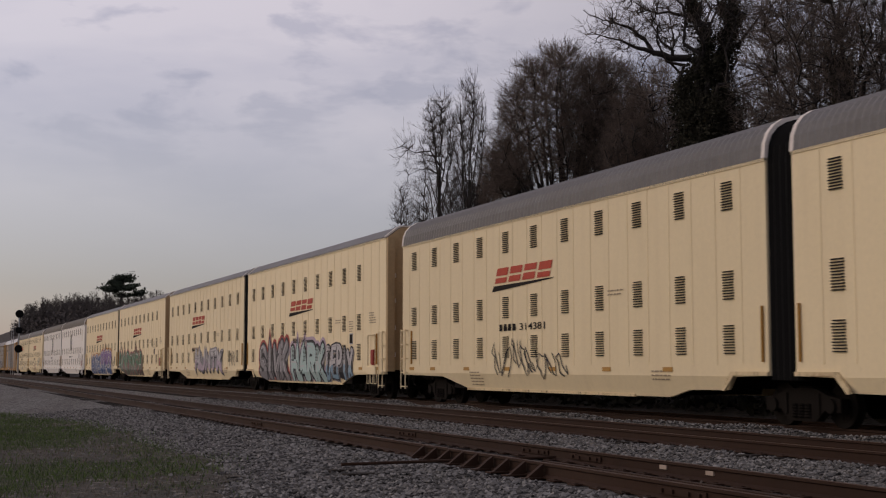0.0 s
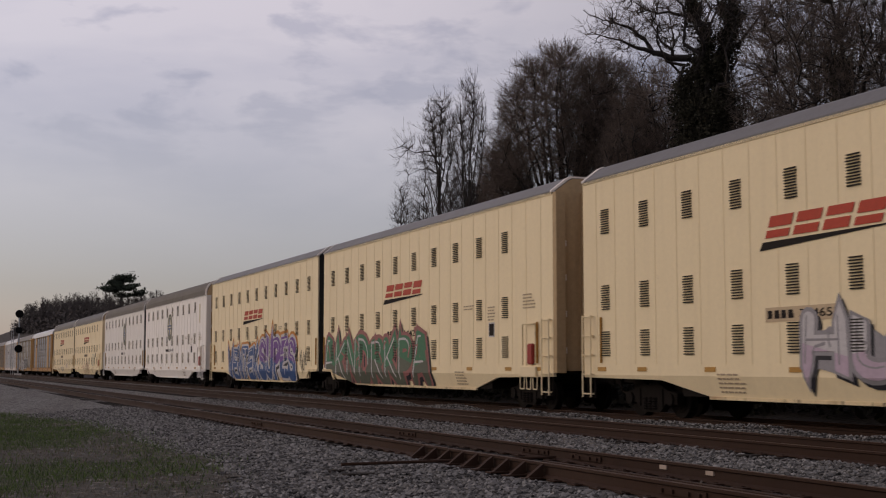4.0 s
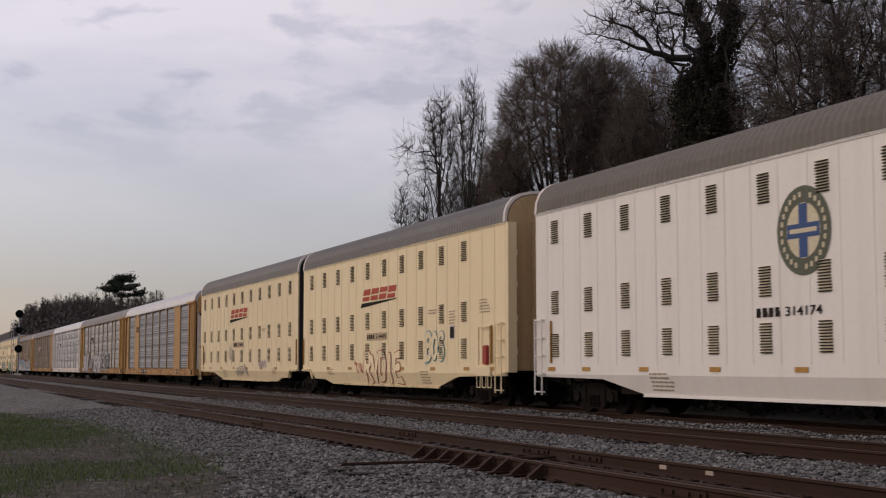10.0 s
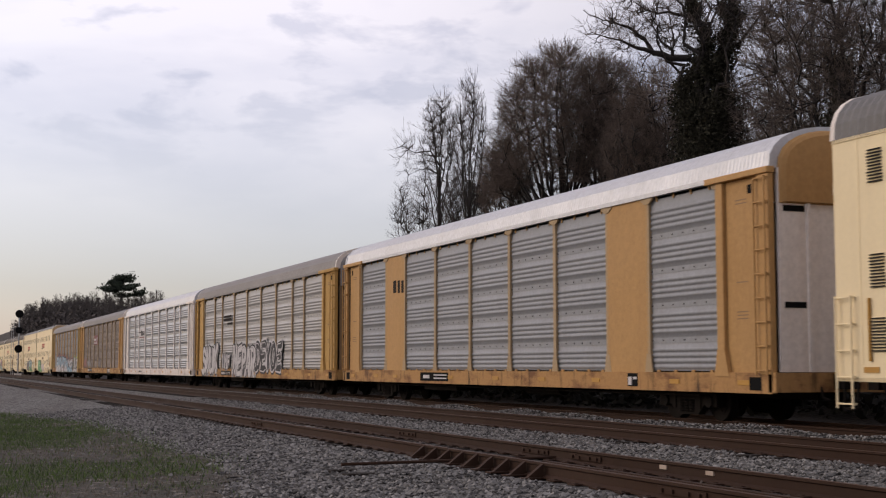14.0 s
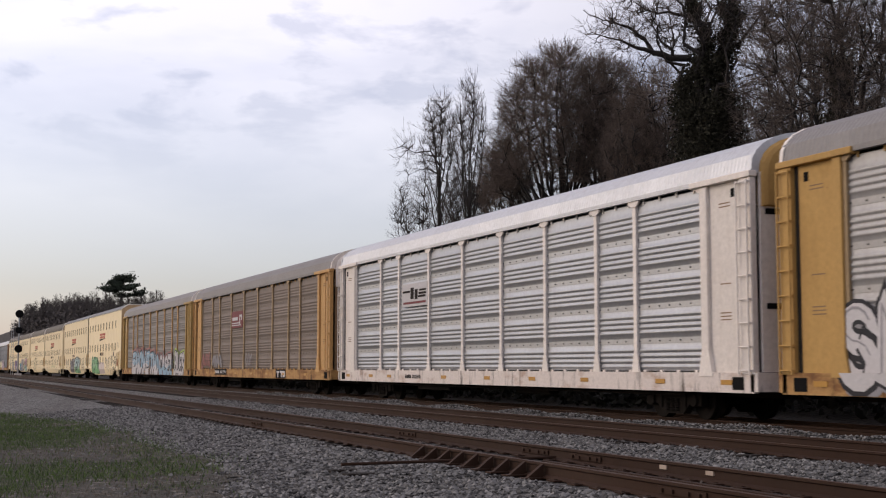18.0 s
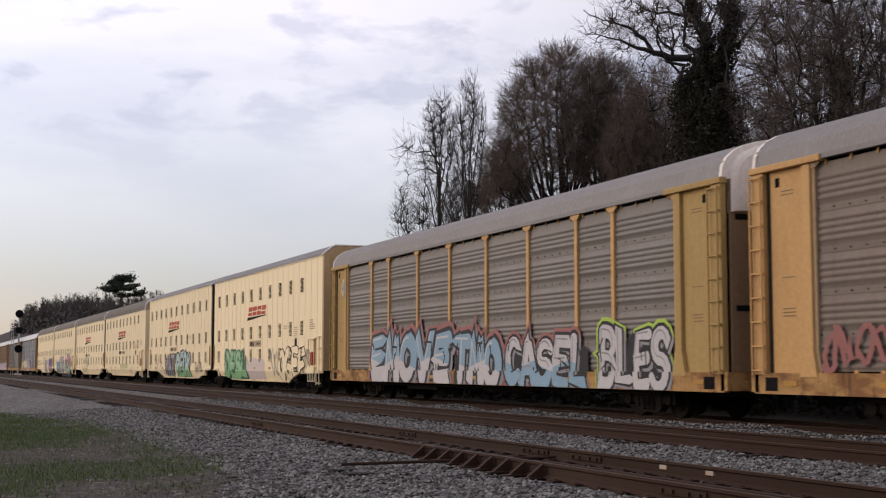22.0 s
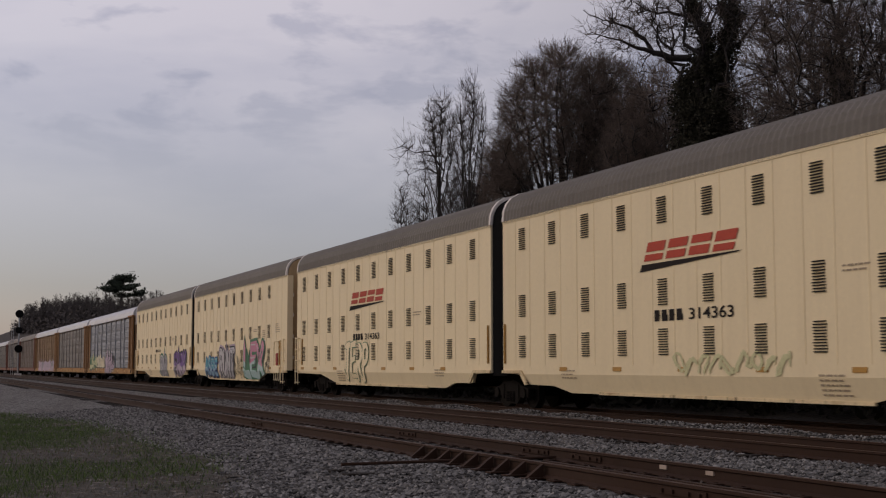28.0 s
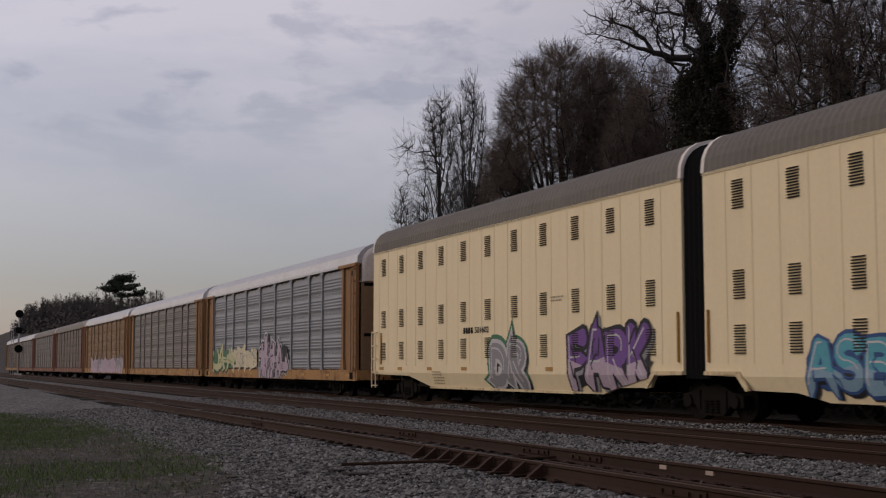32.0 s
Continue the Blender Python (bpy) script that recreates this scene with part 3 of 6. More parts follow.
def crown_tree(x, y, height, rad, deep, seed, label, twig=M_TWIG, limbs=15, boughs_n=260, sprays=1500, fine=6, fork=0.3, wiggle=0.06, girth=0.20, thin=0.0075, low=-0.55, square=2.4, arms=(), ivy=(), fill=0.36, spread=0.5):
    """A bare tree whose limbs, boughs and sprays of twigs fill a rounded crown."""
    rng = random.Random(seed)
    g = np.random.default_rng(seed)
    thing = tagged(new("tree"), label, "tree", "trees behind the railway")
    z0 = ground_z(x, y) - 0.1
    thing.location = (x, y, z0)
    mid = Vector((0, 0, height - deep))
    segs = []

    def edge(d, f=1.0):
        k = 0.94 + 0.20 * noise.noise(d * 2.1 + Vector((seed, 0, 0))) + 0.12 * noise.noise(d * 7 + Vector((0, seed, 0)))
        k /= (math.hypot(d.x, d.y) ** square + abs(d.z) ** square) ** (1 / square)
        return mid + Vector((d.x * rad, d.y * rad, d.z * deep)) * k * f

    def direction():
        while True:
            d = Vector((rng.gauss(0, 1), rng.gauss(0, 1), rng.gauss(0, 1))).normalized()
            if d.z > low:
                return d

    foot = Vector((0, 0, height * fork))
    trunk = branch(segs, rng, Vector((0, 0, 0)), foot, girth, girth * 0.8, 4, 0, 0, 0, 0.05)
    nodes = []      # (point, limb) from which thinner wood may spring
    targets = []
    for k in range(limbs):      # evenly spread directions, from low sides to the top
        zz = 1 - (1 - low) * (k + 0.5) / limbs
        a = k * 2.39996 + rng.gauss(0, 0.25)
        h = math.sqrt(max(0, 1 - zz * zz))
        targets.append(edge(Vector((math.cos(a) * h, math.sin(a) * h, zz)), 0.86))
    for k, q in enumerate(targets):
        start = foot.lerp(trunk[2][0], rng.random() * 0.8)
        flat = Vector((q.x - start.x, q.y - start.y, 0)).length
        main = branch(segs, rng, start, q, girth * 0.36, 0.02, 9, 1, k + 1, 0.14 * flat, wiggle * 1.6)
        nodes += [(p, k + 1) for p, d, r in main[2:]]
    tips = []
    for k, (r0, line) in enumerate(arms):      # great crooked limbs, across the line of the track
        pts = [Vector((0.37 * u, 0.93 * u, z - z0)) for u, z in line]
        for j, (p, q) in enumerate(zip(pts, pts[1:])):
            mid_p = p.lerp(q, 0.5) + Vector((rng.gauss(0, 0.05), rng.gauss(0, 0.05), rng.gauss(0, 0.06)))
            ra, rb = (r0 * (1 - 0.85 * v / (len(pts) - 1)) for v in (j, j + 1))
            segs.append((1, p, mid_p, ra, 0.5 * (ra + rb), limbs + k + 1))
            segs.append((1, mid_p, q, 0.5 * (ra + rb), rb, limbs + k + 1))
            nodes += [(mid_p, limbs + k + 1), (q, limbs + k + 1)]
            if j >= len(pts) // 2 - 1:
                tips += [mid_p, q]
    for wood, count, r0, r1, level, parts, lift in (("bough", boughs_n + 3 * len(tips), 0.026, 0.010, 2, 3, 0.35), ("spray", sprays + 16 * len(tips), 0.010, thin, 3, 2, 0.12)):
        P = np.array([n[0] for n in nodes])
        far = np.linalg.norm(P - np.array(foot), axis=1)
        added = []
        for c in range(count):
            if tips and c < (3 if level == 2 else 16) * len(tips):      # round the long free limbs
                q = tips[c % len(tips)] + Vector((rng.gauss(0, 0.5), rng.gauss(0, 0.5), rng.gauss(0.15, 0.45)))
                cost = np.linalg.norm(P - np.array(q), axis=1)
            else:
                q = edge(direction(), rng.random() ** (0.42 if level == 2 else fill) * (0.96 if level == 2 else 1.04))
                qa = np.array(q)
                cost = np.linalg.norm(P - qa, axis=1) + 3.0 * np.maximum(0, far - np.linalg.norm(qa - np.array(foot)) + 0.15)
            p, limb = nodes[int(np.argmin(cost))]
            line = branch(segs, rng, p, q, r0, r1, parts, level, limb, lift * 0.2 * (q - p).length, wiggle * (0.8 if level == 2 else 0.5))
            added += [(v, limb) for v, d, r in line[1:]]
            if level == 3:
                out = (q - foot).normalized()
                for m in range(fine):
                    fp = line[rng.randrange(1, 3)][0]
                    d3 = (out * 0.55 + line[-1][1] * 0.5 + Vector((rng.gauss(0, spread), rng.gauss(0, spread), rng.gauss(0.08, spread)))).normalized()
                    segs.append((4, fp, fp + d3 * rng.uniform(0.18, 0.55), thin, thin * 0.6, limb))
        nodes += added
    obj("trunk", tubes_mesh("trunk", [s for s in segs if s[0] == 0], 9, M_BARK), None, thing)
    boughs = {}
    for s in segs:
        if 0 < s[0] <= 2:
            boughs.setdefault(s[5], []).append(s)
    for group in boughs.values():
        obj("limb", tubes_mesh("limb", group, 4, M_BARK), None, thing)
    obj("crown", tubes_mesh("crown", [s for s in segs if s[0] > 2], 3, twig), None, thing)
    if ivy:
        g = np.random.default_rng(seed)
        cs = []
        for cx, cy, cz, r, tall, n in ivy:
            for clump in range(max(6, n // 220)):     # ivy hangs in uneven clumps
                u = g.normal(size=3)
                u *= g.random() ** 0.4 / np.linalg.norm(u)
                c = np.array((cx + u[0] * r, cy + u[1] * r, cz - z0 + u[2] * tall))
                cs.extend(c + g.normal(size=(220, 3)) * np.array((0.26, 0.26, 0.30)) * (0.4 + 0.45 * r))
        obj("ivy", quads_mesh("ivy", cs, 0.06, g, M_IVY), None, thing, "dark evergreen ivy climbing the trunk")
    return thing



# ---------- the train ----------

# where each articulation and each rack car's middle stands at 0 s, along the track
JOINTS = (-21.36, -65.67, -109.94, -154.3, -198.87)
RACK_MIDS = (-235.83, -264.57, -293.0, -321.77, -350.35)
JOINTS2 = (-386.85, -431.4, -475.83)
RACK_MIDS2 = tuple(-512.8 - 28.62 * k for k in range(7))
SPEED = (14.38313, -0.0019233, -0.00021072)      # metres run in t seconds: a t + b t^2 + c t^3
# small surges of the train, in metres, at whole seconds
SURGE = {1: 0.02, 2: -0.01, 3: -0.01, 6: -0.05, 7: -0.07, 8: 0.0, 9: 0.07, 10: -0.03, 11: -0.02, 12: 0.05, 13: 0.02, 14: 0.03, 17: 0.07, 18: -0.03, 19: -0.05, 20: 0.06, 21: 0.0, 22: 0.06, 23: -0.02, 24: 0.05, 25: 0.01, 28: 0.04, 29: 0.01, 30: -0.04, 31: -0.03, 32: -0.01}
MESHES = {}


def cached(key, build):
    """One mesh for all alike pieces."""
    if key not in MESHES:
        bm = bmesh.new()
        build(bm)
        bmesh.ops.recalc_face_normals(bm, faces=bm.faces[:])
        me = bpy.data.meshes.new(str(key[0]) if isinstance(key, tuple) else key)
        bm.to_mesh(me)
        bm.free()
        MESHES[key] = me
    return MESHES[key]


def piece(name, key, build, mat, parent, at=(0, 0, 0), label=""):
    me = cached((key, mat[0].name if isinstance(mat, list) else mat.name), build)
    ob = obj(name, me, mat, parent, label)
    ob.matrix_basis = at if isinstance(at, Matrix) else Matrix.Translation(at)
    return ob


def build_wheelset(bm):
    tube(bm, (0, -0.95, 0), (0, 0.95, 0), 0.08, 10)
    for s in (-1, 1):
        tube(bm, (0, s * 0.70, 0), (0, s * 0.83, 0), 0.42, 24)
        tube(bm, (0, s * 0.66, 0), (0, s * 0.70, 0), 0.45, 24)
        tube(bm, (0, s * 0.83, 0), (0, s * 0.845, 0), 0.30, 16)
        for k in range(6):
            a = k * math.pi / 3
            c, d = math.cos(a) * 0.22, math.sin(a) * 0.22
            box(bm, c - 0.03, c + 0.03, s * 0.84 - 0.02, s * 0.84 + 0.02, d - 0.03, d + 0.03)


def build_side_frame(bm):
    pts = [(-1.15, 0.30), (-1.15, 0.56), (-0.75, 0.62), (-0.45, 0.74), (0.45, 0.74), (0.75, 0.62), (1.15, 0.56), (1.15, 0.30), (0.68, 0.34), (0.42, 0.12), (-0.42, 0.12), (-0.68, 0.34)]
    prism_y(bm, pts, -0.09, 0.09)
    for s in (-1, 1):
        tube(bm, (s * 0.89, -0.14, 0.42), (s * 0.89, 0.14, 0.42), 0.14, 10)
        box(bm, s * 0.5 - 0.06, s * 0.5 + 0.06, -0.12, 0.12, 0.25, 0.66)


def build_spring(bm):
    rings = []
    for k in range(11):
        r = 0.088 if k % 2 else 0.066
        rings.append([bm.verts.new((r * math.cos(a * math.pi / 4), r * math.sin(a * math.pi / 4), 0.028 * k)) for a in range(8)])
    for a, b in zip(rings, rings[1:]):
        for j in range(8):
            bm.faces.new((a[j], a[(j + 1) % 8], b[(j + 1) % 8], b[j]))


def build_bolster(bm):
    box(bm, -0.22, 0.22, -1.0, 1.0, 0.48, 0.78)
    tube(bm, (0, 0, 0.78), (0, 0, 0.9), 0.3, 12)


WHEELS = []


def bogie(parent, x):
    b = piece("bogie", "bogie", build_bolster, M_STEEL, parent, (x, 0, 0), "grimy steel bogie, darkened with under-car shade")
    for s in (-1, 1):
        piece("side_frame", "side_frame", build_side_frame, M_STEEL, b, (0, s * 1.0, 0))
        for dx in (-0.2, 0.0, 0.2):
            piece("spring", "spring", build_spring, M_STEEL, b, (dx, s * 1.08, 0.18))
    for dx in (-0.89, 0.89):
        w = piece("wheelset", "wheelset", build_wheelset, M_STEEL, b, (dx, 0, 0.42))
        WHEELS.append((w, parent, x + dx))
    return b


def build_ladder(height, width=0.42):
    def f(bm):
        for s in (0, width):
            tube(bm, (s, 0, 0), (s, 0, height), 0.022, 6)
        n = max(2, round(height / 0.42))
        for k in range(n):
            z = 0.08 + k * (height - 0.12) / (n - 1)
            tube(bm, (0, 0, z), (width, 0, z), 0.016, 6)
            for s in (0, width):
                box(bm, s - 0.02, s + 0.02, 0, 0.08, z - 0.02, z + 0.02)
    return f


def build_vent(bm):
    rng = random.Random(5)
    for k in range(11):
        z = -0.28 + k * 0.056
        box(bm, -0.18 + rng.uniform(-0.016, 0.016), 0.18 + rng.uniform(-0.016, 0.016), -0.034, 0.0, z - 0.0125, z + 0.0125)
        box(bm, -0.185, 0.185, -0.012, 0.0, z + 0.013, z + 0.022, 1)


def build_hose(bm):
    tube(bm, (0, 0, 0.9), (0.12, 0, 0.55), 0.03, 6)
    tube(bm, (0.12, 0, 0.55), (0.34, 0, 0.5), 0.03, 6)


def build_coupler(bm):
    box(bm, 0, 0.75, -0.12, 0.12, 0.76, 0.98)
    box(bm, 0.62, 0.92, -0.2, 0.2, 0.72, 1.02)


KNEE = 0.96            # below this height the side sheets lean inwards


def tumble(bm):
    """Cut at the knee and lean what lies below it inwards, on the near or the far side."""
    bmesh.ops.bisect_plane(bm, geom=bm.verts[:] + bm.edges[:] + bm.faces[:], plane_co=(0, 0, KNEE), plane_no=(0, 0, 1))
    for v in bm.verts:
        if v.co.z < KNEE:
            v.co.y += 0.32 * (KNEE - v.co.z)


# ---- articulated auto rack unit, 20.85 m long; the articulated end is towards +x when flip is 1 ----
ARM = 11.06            # from a unit's origin to its articulation
HALF, TAIL = 10.63, 10.22      # from the origin to the articulated end and to the coupled end
SIDE = 1.52


def auto_unit(kind, flip, coat, roof, bellows, label):
    eave = 5.26 if kind == "vault" else 5.74
    top = 6.16
    car = tagged(new("auto_rack_unit"), label, "rail car", "cars of the auto rack train")
    F = flip
    lo, hi = (-TAIL, HALF) if F > 0 else (-HALF, TAIL)
    first = -9.08 if F > 0 else -9.34      # the first column of vents

    def outline():
        h, t = HALF, TAIL
        pts = [(-t, 0.90), (-t + 3.6, 0.86), (-t + 5.6, 0.49), (h - 3.9, 0.49), (h - 3.0, 0.66), (h - 1.55, 0.68), (h - 1.2, 0.95), (h, 0.98)]
        return [(F * x, z) for x, z in pts]

    def side(bm):
        low = outline()
        pts = low + [(F * HALF, eave), (-F * TAIL, eave)]
        prism_y(bm, pts, 0.0, 0.07)
        tumble(bm)

    for s in (-1, 1):
        m = Matrix.Translation((0, s * SIDE, 0)) @ (Matrix.Identity(4) if s < 0 else Matrix.Diagonal((1, -1, 1, 1)))
        piece("side_wall", ("side_wall", kind, flip), side, coat, car, m)

    for k in range(22):      # raised seams of the wall sheets
        piece("wall_seam", ("wall_seam", kind), lambda bm: box(bm, -0.016, 0.016, -0.009, 0.0, 1.2, eave - 0.07), coat, car, (first - 0.46 + 0.919 * k, -SIDE, 0))
    for s in (-1, 1):
        piece("eave_strip", ("eave_strip", kind, flip), lambda bm: box(bm, lo, hi, -0.02, 0.02, eave - 0.06, eave - 0.002), coat, car, (0, s * SIDE, 0))
        piece("sill_strip", ("sill_strip", flip), lambda bm: box(bm, lo + 5.4, hi - 5.4, -0.03, 0.03, 0.47, 0.535), M_SILL_CREAM if coat is M_CREAM else coat, car, (0, s * (SIDE - 0.145), 0))

    def roof_profile():
        if kind == "vault":
            q = [(SIDE * math.copysign(abs(math.cos(a)) ** 0.55, math.cos(a)), eave + (top - eave) * math.sin(a) ** 0.85) for a in [math.pi * i / 12 for i in range(13)]]
            return q
        return [(SIDE, eave), (SIDE, eave + 0.04), (SIDE - 0.42, top - 0.06), (SIDE - 0.55, top), (-SIDE + 0.55, top), (-SIDE + 0.42, top - 0.06), (-SIDE, eave + 0.04), (-SIDE, eave)]

    def roof_mesh(bm):
        pr = roof_profile()
        n = 190 if kind == "vault" else 2
        rows = []
        for i in range(n + 1):
            x = lo + (hi - lo) * i / n
            g = 1.0 + (0.02 if i % 2 else 0.0) if kind == "vault" else 1.0
            rows.append([bm.verts.new((x, y * g, eave + (z - eave) * g)) for y, z in pr])
        for a, b in zip(rows, rows[1:]):
            for j in range(len(pr) - 1):
                bm.faces.new((a[j], b[j], b[j + 1], a[j + 1]))
        bm.faces.new(rows[0])
        bm.faces.new(rows[-1][::-1])
        prism_x(bm, [(-SIDE - 0.02, eave - 0.05), (-SIDE - 0.02, eave + 0.012), (-SIDE + 0.05, eave + 0.012), (-SIDE + 0.05, eave - 0.05)], lo, hi)

    piece("roof", ("roof", kind, flip), roof_mesh, roof, car, (0, 0, 0))

    def rim(bm):
        pr = [(y * 1.02, eave + (z - eave) * 1.03) for y, z in roof_profile()]
        inner = [(y * 0.97, eave + (z - eave) * 0.95 - 0.01) for y, z in roof_profile()]
        for x0 in (-0.06,):
            a = [bm.verts.new((x0, y, z)) for y, z in pr]
            b = [bm.verts.new((x0 + 0.12, y, z)) for y, z in pr]
            c = [bm.verts.new((x0, y, z)) for y, z in inner]
            d = [bm.verts.new((x0 + 0.12, y, z)) for y, z in inner]
            for j in range(len(pr) - 1):
                for q in ((a[j], a[j + 1], b[j + 1], b[j]), (c[j], d[j], d[j + 1], c[j + 1]), (a[j], c[j], c[j + 1], a[j + 1]), (b[j], b[j + 1], d[j + 1], d[j])):
                    bm.faces.new(q)

    for e in (-1, 1):
        piece("roof_rim", ("roof_rim", kind), rim, M_PALE, car, ((hi if e > 0 else lo) - 0.03 * e, 0, 0))

    def floor_mesh(bm):
        box(bm, lo + 0.1, hi - 0.1, -1.38, 1.38, 0.98, 1.1)
        box(bm, lo + 4.3, hi - 4.3, -1.36, 1.36, 0.52, 0.98)
        box(bm, lo + 0.3, hi - 0.3, -0.3, 0.3, 0.7, 1.0)

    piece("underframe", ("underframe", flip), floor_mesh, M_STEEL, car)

    def door(bm):
        arch = [(y * 0.95, eave + (z - eave) * 0.93 - 0.02) for y, z in roof_profile()]
        prism_x(bm, [(1.44, 1.05)] + arch + [(-1.44, 1.05)], -0.05, 0.05)

    piece("end_door", ("end_door", kind), door, M_END_DOOR, car, Matrix.Translation((-F * (TAIL - 0.01), 0, 0)) @ pose(0, 0, 0, 0, 0, 180 if F > 0 else 0), "grimy tan end door")
    for y in (-0.66, 0.0, 0.66):
        piece("door_rib", ("auto_rib", kind), lambda bm: box(bm, -0.05, 0.05, -0.05, 0.05, 1.05, eave), M_END_DOOR, car, (-F * (TAIL + 0.05), y, 0))
    for z in (1.5, 2.45, 3.4, 4.3):
        piece("hinge", ("hinge",), lambda bm: box(bm, -0.08, 0.08, -0.1, 0.1, 0, 0.16), M_PALE, car, (-F * (TAIL + 0.08), -1.3, z))

    def jamb(bm):
        prism_x(bm, [(-1.52, 1.0), (-1.515, eave - 0.02), (-1.25, eave - 0.02), (-1.25, 1.0)], -0.05, 0.4)

    piece("end_post", ("end_post", kind), jamb, M_END_DOOR if kind != "vault" else coat, car, Matrix.Translation((-F * (TAIL - 0.2), 0, 0)) @ pose(0, 0, 0, 0, 0, 0))

    def gable(bm):
        box(bm, -0.04, 0.04, -1.45, 1.45, 1.0, eave + 0.02)

    piece("end_wall", ("end_wall", kind), gable, M_BLACK, car, (F * (HALF - 0.12), 0, 0))
    if bellows:
        def bell(bm):
            pr = [(y * 0.97, z - 0.05) for y, z in roof_profile()]
            pr = [(-SIDE * 0.97, 0.9)] + pr[::-1] + [(SIDE * 0.97, 0.9)]
            rows = []
            for i in range(11):
                g = 1.0 if i % 2 else 0.965
                rows.append([bm.verts.new((-0.5 + 0.1 * i, y * g, 0.9 + (z - 0.9) * (1 if i % 2 else 0.988))) for y, z in pr])
            for a, b in zip(rows, rows[1:]):
                for j in range(len(pr)):
                    bm.faces.new((a[j], b[j], b[(j + 1) % len(pr)], a[(j + 1) % len(pr)]))
        piece("bellows", ("bellows", kind), bell, M_BLACK, car, (F * ARM, 0, 0), "black rubber bellows between the units")

    # vents: eleven columns in three rows
    for i in range(11 if F > 0 else 10):
        for z in (4.66, 2.82, 1.71):
            piece("vent", ("vent",), build_vent, [M_SLOT, coat], car, (first + i * 1.838, -SIDE - 0.001, z))

    def far_vents(bm):
        for i in range(11 if F > 0 else 10):
            for z in (4.66, 2.82, 1.71):
                for k in range(9):
                    box(bm, first + i * 1.838 - 0.23, first + i * 1.838 + 0.23, SIDE, SIDE + 0.015, z - 0.274 + k * 0.065, z - 0.246 + k * 0.065)

    tagged(piece("vent_louvres", ("vent_louvres", flip), far_vents, M_SLOT, car), kind="stuff")

    def plate(bm):
        box(bm, -0.2, 0.2, -0.012, 0.0, -0.05, 0.05)

    for x in (-9.3, -7.4, -4.6, -1.7, 1.2, 4.1, 6.9):
        piece("reflector", ("reflector",), plate, M_AMBER, car, (F * x, -SIDE - 0.004, 1.10))
    piece("ladder", ("ladder", 2.0), build_ladder(2.0), coat, car, (-F * (TAIL - (0.08 if F > 0 else 0.52)), -SIDE - 0.09, 0.42))
    for x in (-F * (TAIL - 0.92), F * (HALF - 0.16)):
        piece("grab_rail", ("grab_rail",), lambda bm: tube(bm, (0, 0, 1.25), (0, 0, 2.35), 0.03, 6), M_AMBER, car, (x, -SIDE - 0.03, 0))
    piece("step", ("step",), lambda bm: (box(bm, -0.2, 0.2, -0.05, 0.05, 0.40, 0.43), box(bm, -0.2, -0.17, -0.02, 0.02, 0.4, 0.95), box(bm, 0.17, 0.2, -0.02, 0.02, 0.4, 0.95)), M_STEEL, car, (-F * (TAIL - 0.3), -SIDE + 0.05, 0))

    def fender(bm):
        pts = [(0.0, 0.98), (0.0, 1.06), (-1.25, 1.06), (-1.62, 0.68), (-1.5, 0.66), (-1.15, 0.98)]
        prism_y(bm, [(F * x, z) for x, z in pts], -0.05, 0.0)

    piece("fender", ("fender", flip), fender, M_SILL_CREAM if coat is M_CREAM else M_SILL_PALE, car, (F * HALF, -SIDE, 0))
    if F < 0:      # step box and stirrups below the hand brake
        piece("step_box", ("step_box",), lambda bm: (box(bm, -0.5, 0.5, -0.07, 0.02, 0.88, 1.16), bmesh.ops.bevel(bm, geom=bm.edges[:], offset=0.015, segments=1, affect="EDGES")), coat, car, (TAIL - 1.45, -SIDE, 0))
        for dx in (-0.4, 0.0, 0.4):
            piece("stirrup", ("stirrup",), lambda bm: (tube(bm, (-0.14, 0, 0.9), (-0.12, 0, 0.56), 0.016), tube(bm, (-0.12, 0, 0.56), (0.12, 0, 0.56), 0.016), tube(bm, (0.12, 0, 0.56), (0.14, 0, 0.9), 0.016)), coat, car, (TAIL - 1.45 + dx, -SIDE - 0.03, 0))
    piece("coupler", ("coupler",), build_coupler, M_STEEL, car, Matrix.Translation((-F * (TAIL - 0.1), 0, 0)) @ pose(0, 0, 0, 0, 0, 180 if F > 0 else 0))
    piece("brake_hose", ("brake_hose",), build_hose, M_STEEL, car, (-F * (TAIL + 0.02), -0.5, 0))
    bogie(car, -F * (TAIL - 2.45))
    if bellows:
        bogie(car, F * ARM)
    return car


# ---- conventional tri-level auto rack, 28.4 m over the couplers ----
POSTS = (1.43, 4.28, 7.13, 9.03, 11.88)
CONV_HALF = 13.75


STRIPS = (1.74, 2.52, 3.30, 4.08)      # flat bolted strips between the groups of ribs


def build_panel(width):
    def f(bm):
        # soft horizontal ribs in groups, with flat strips between
        prof = [(0.0, 1.07)]
        for group in range(5):
            for k in range(4):
                z = 1.11 + 0.78 * group + 0.125 * k
                prof += [(0.0, z), (-0.012, z + 0.012), (-0.022, z + 0.045), (-0.012, z + 0.078), (0.0, z + 0.09)]
        prof = [p for p in prof if p[1] < 4.90] + [(0.0, 4.91), (0.0, 4.93)]
        a = [bm.verts.new((-width / 2, y, zz)) for y, zz in prof]
        b = [bm.verts.new((width / 2, y, zz)) for y, zz in prof]
        for i in range(len(prof) - 1):
            bm.faces.new((a[i], b[i], b[i + 1], a[i + 1]))
        back = [bm.verts.new((sx * width / 2, 0.06, zz)) for sx in (-1, 1) for zz in (1.07, 4.93)]
        bm.faces.new((back[0], back[1], back[3], back[2]))
        for face in bm.faces:
            face.smooth = True
    return f


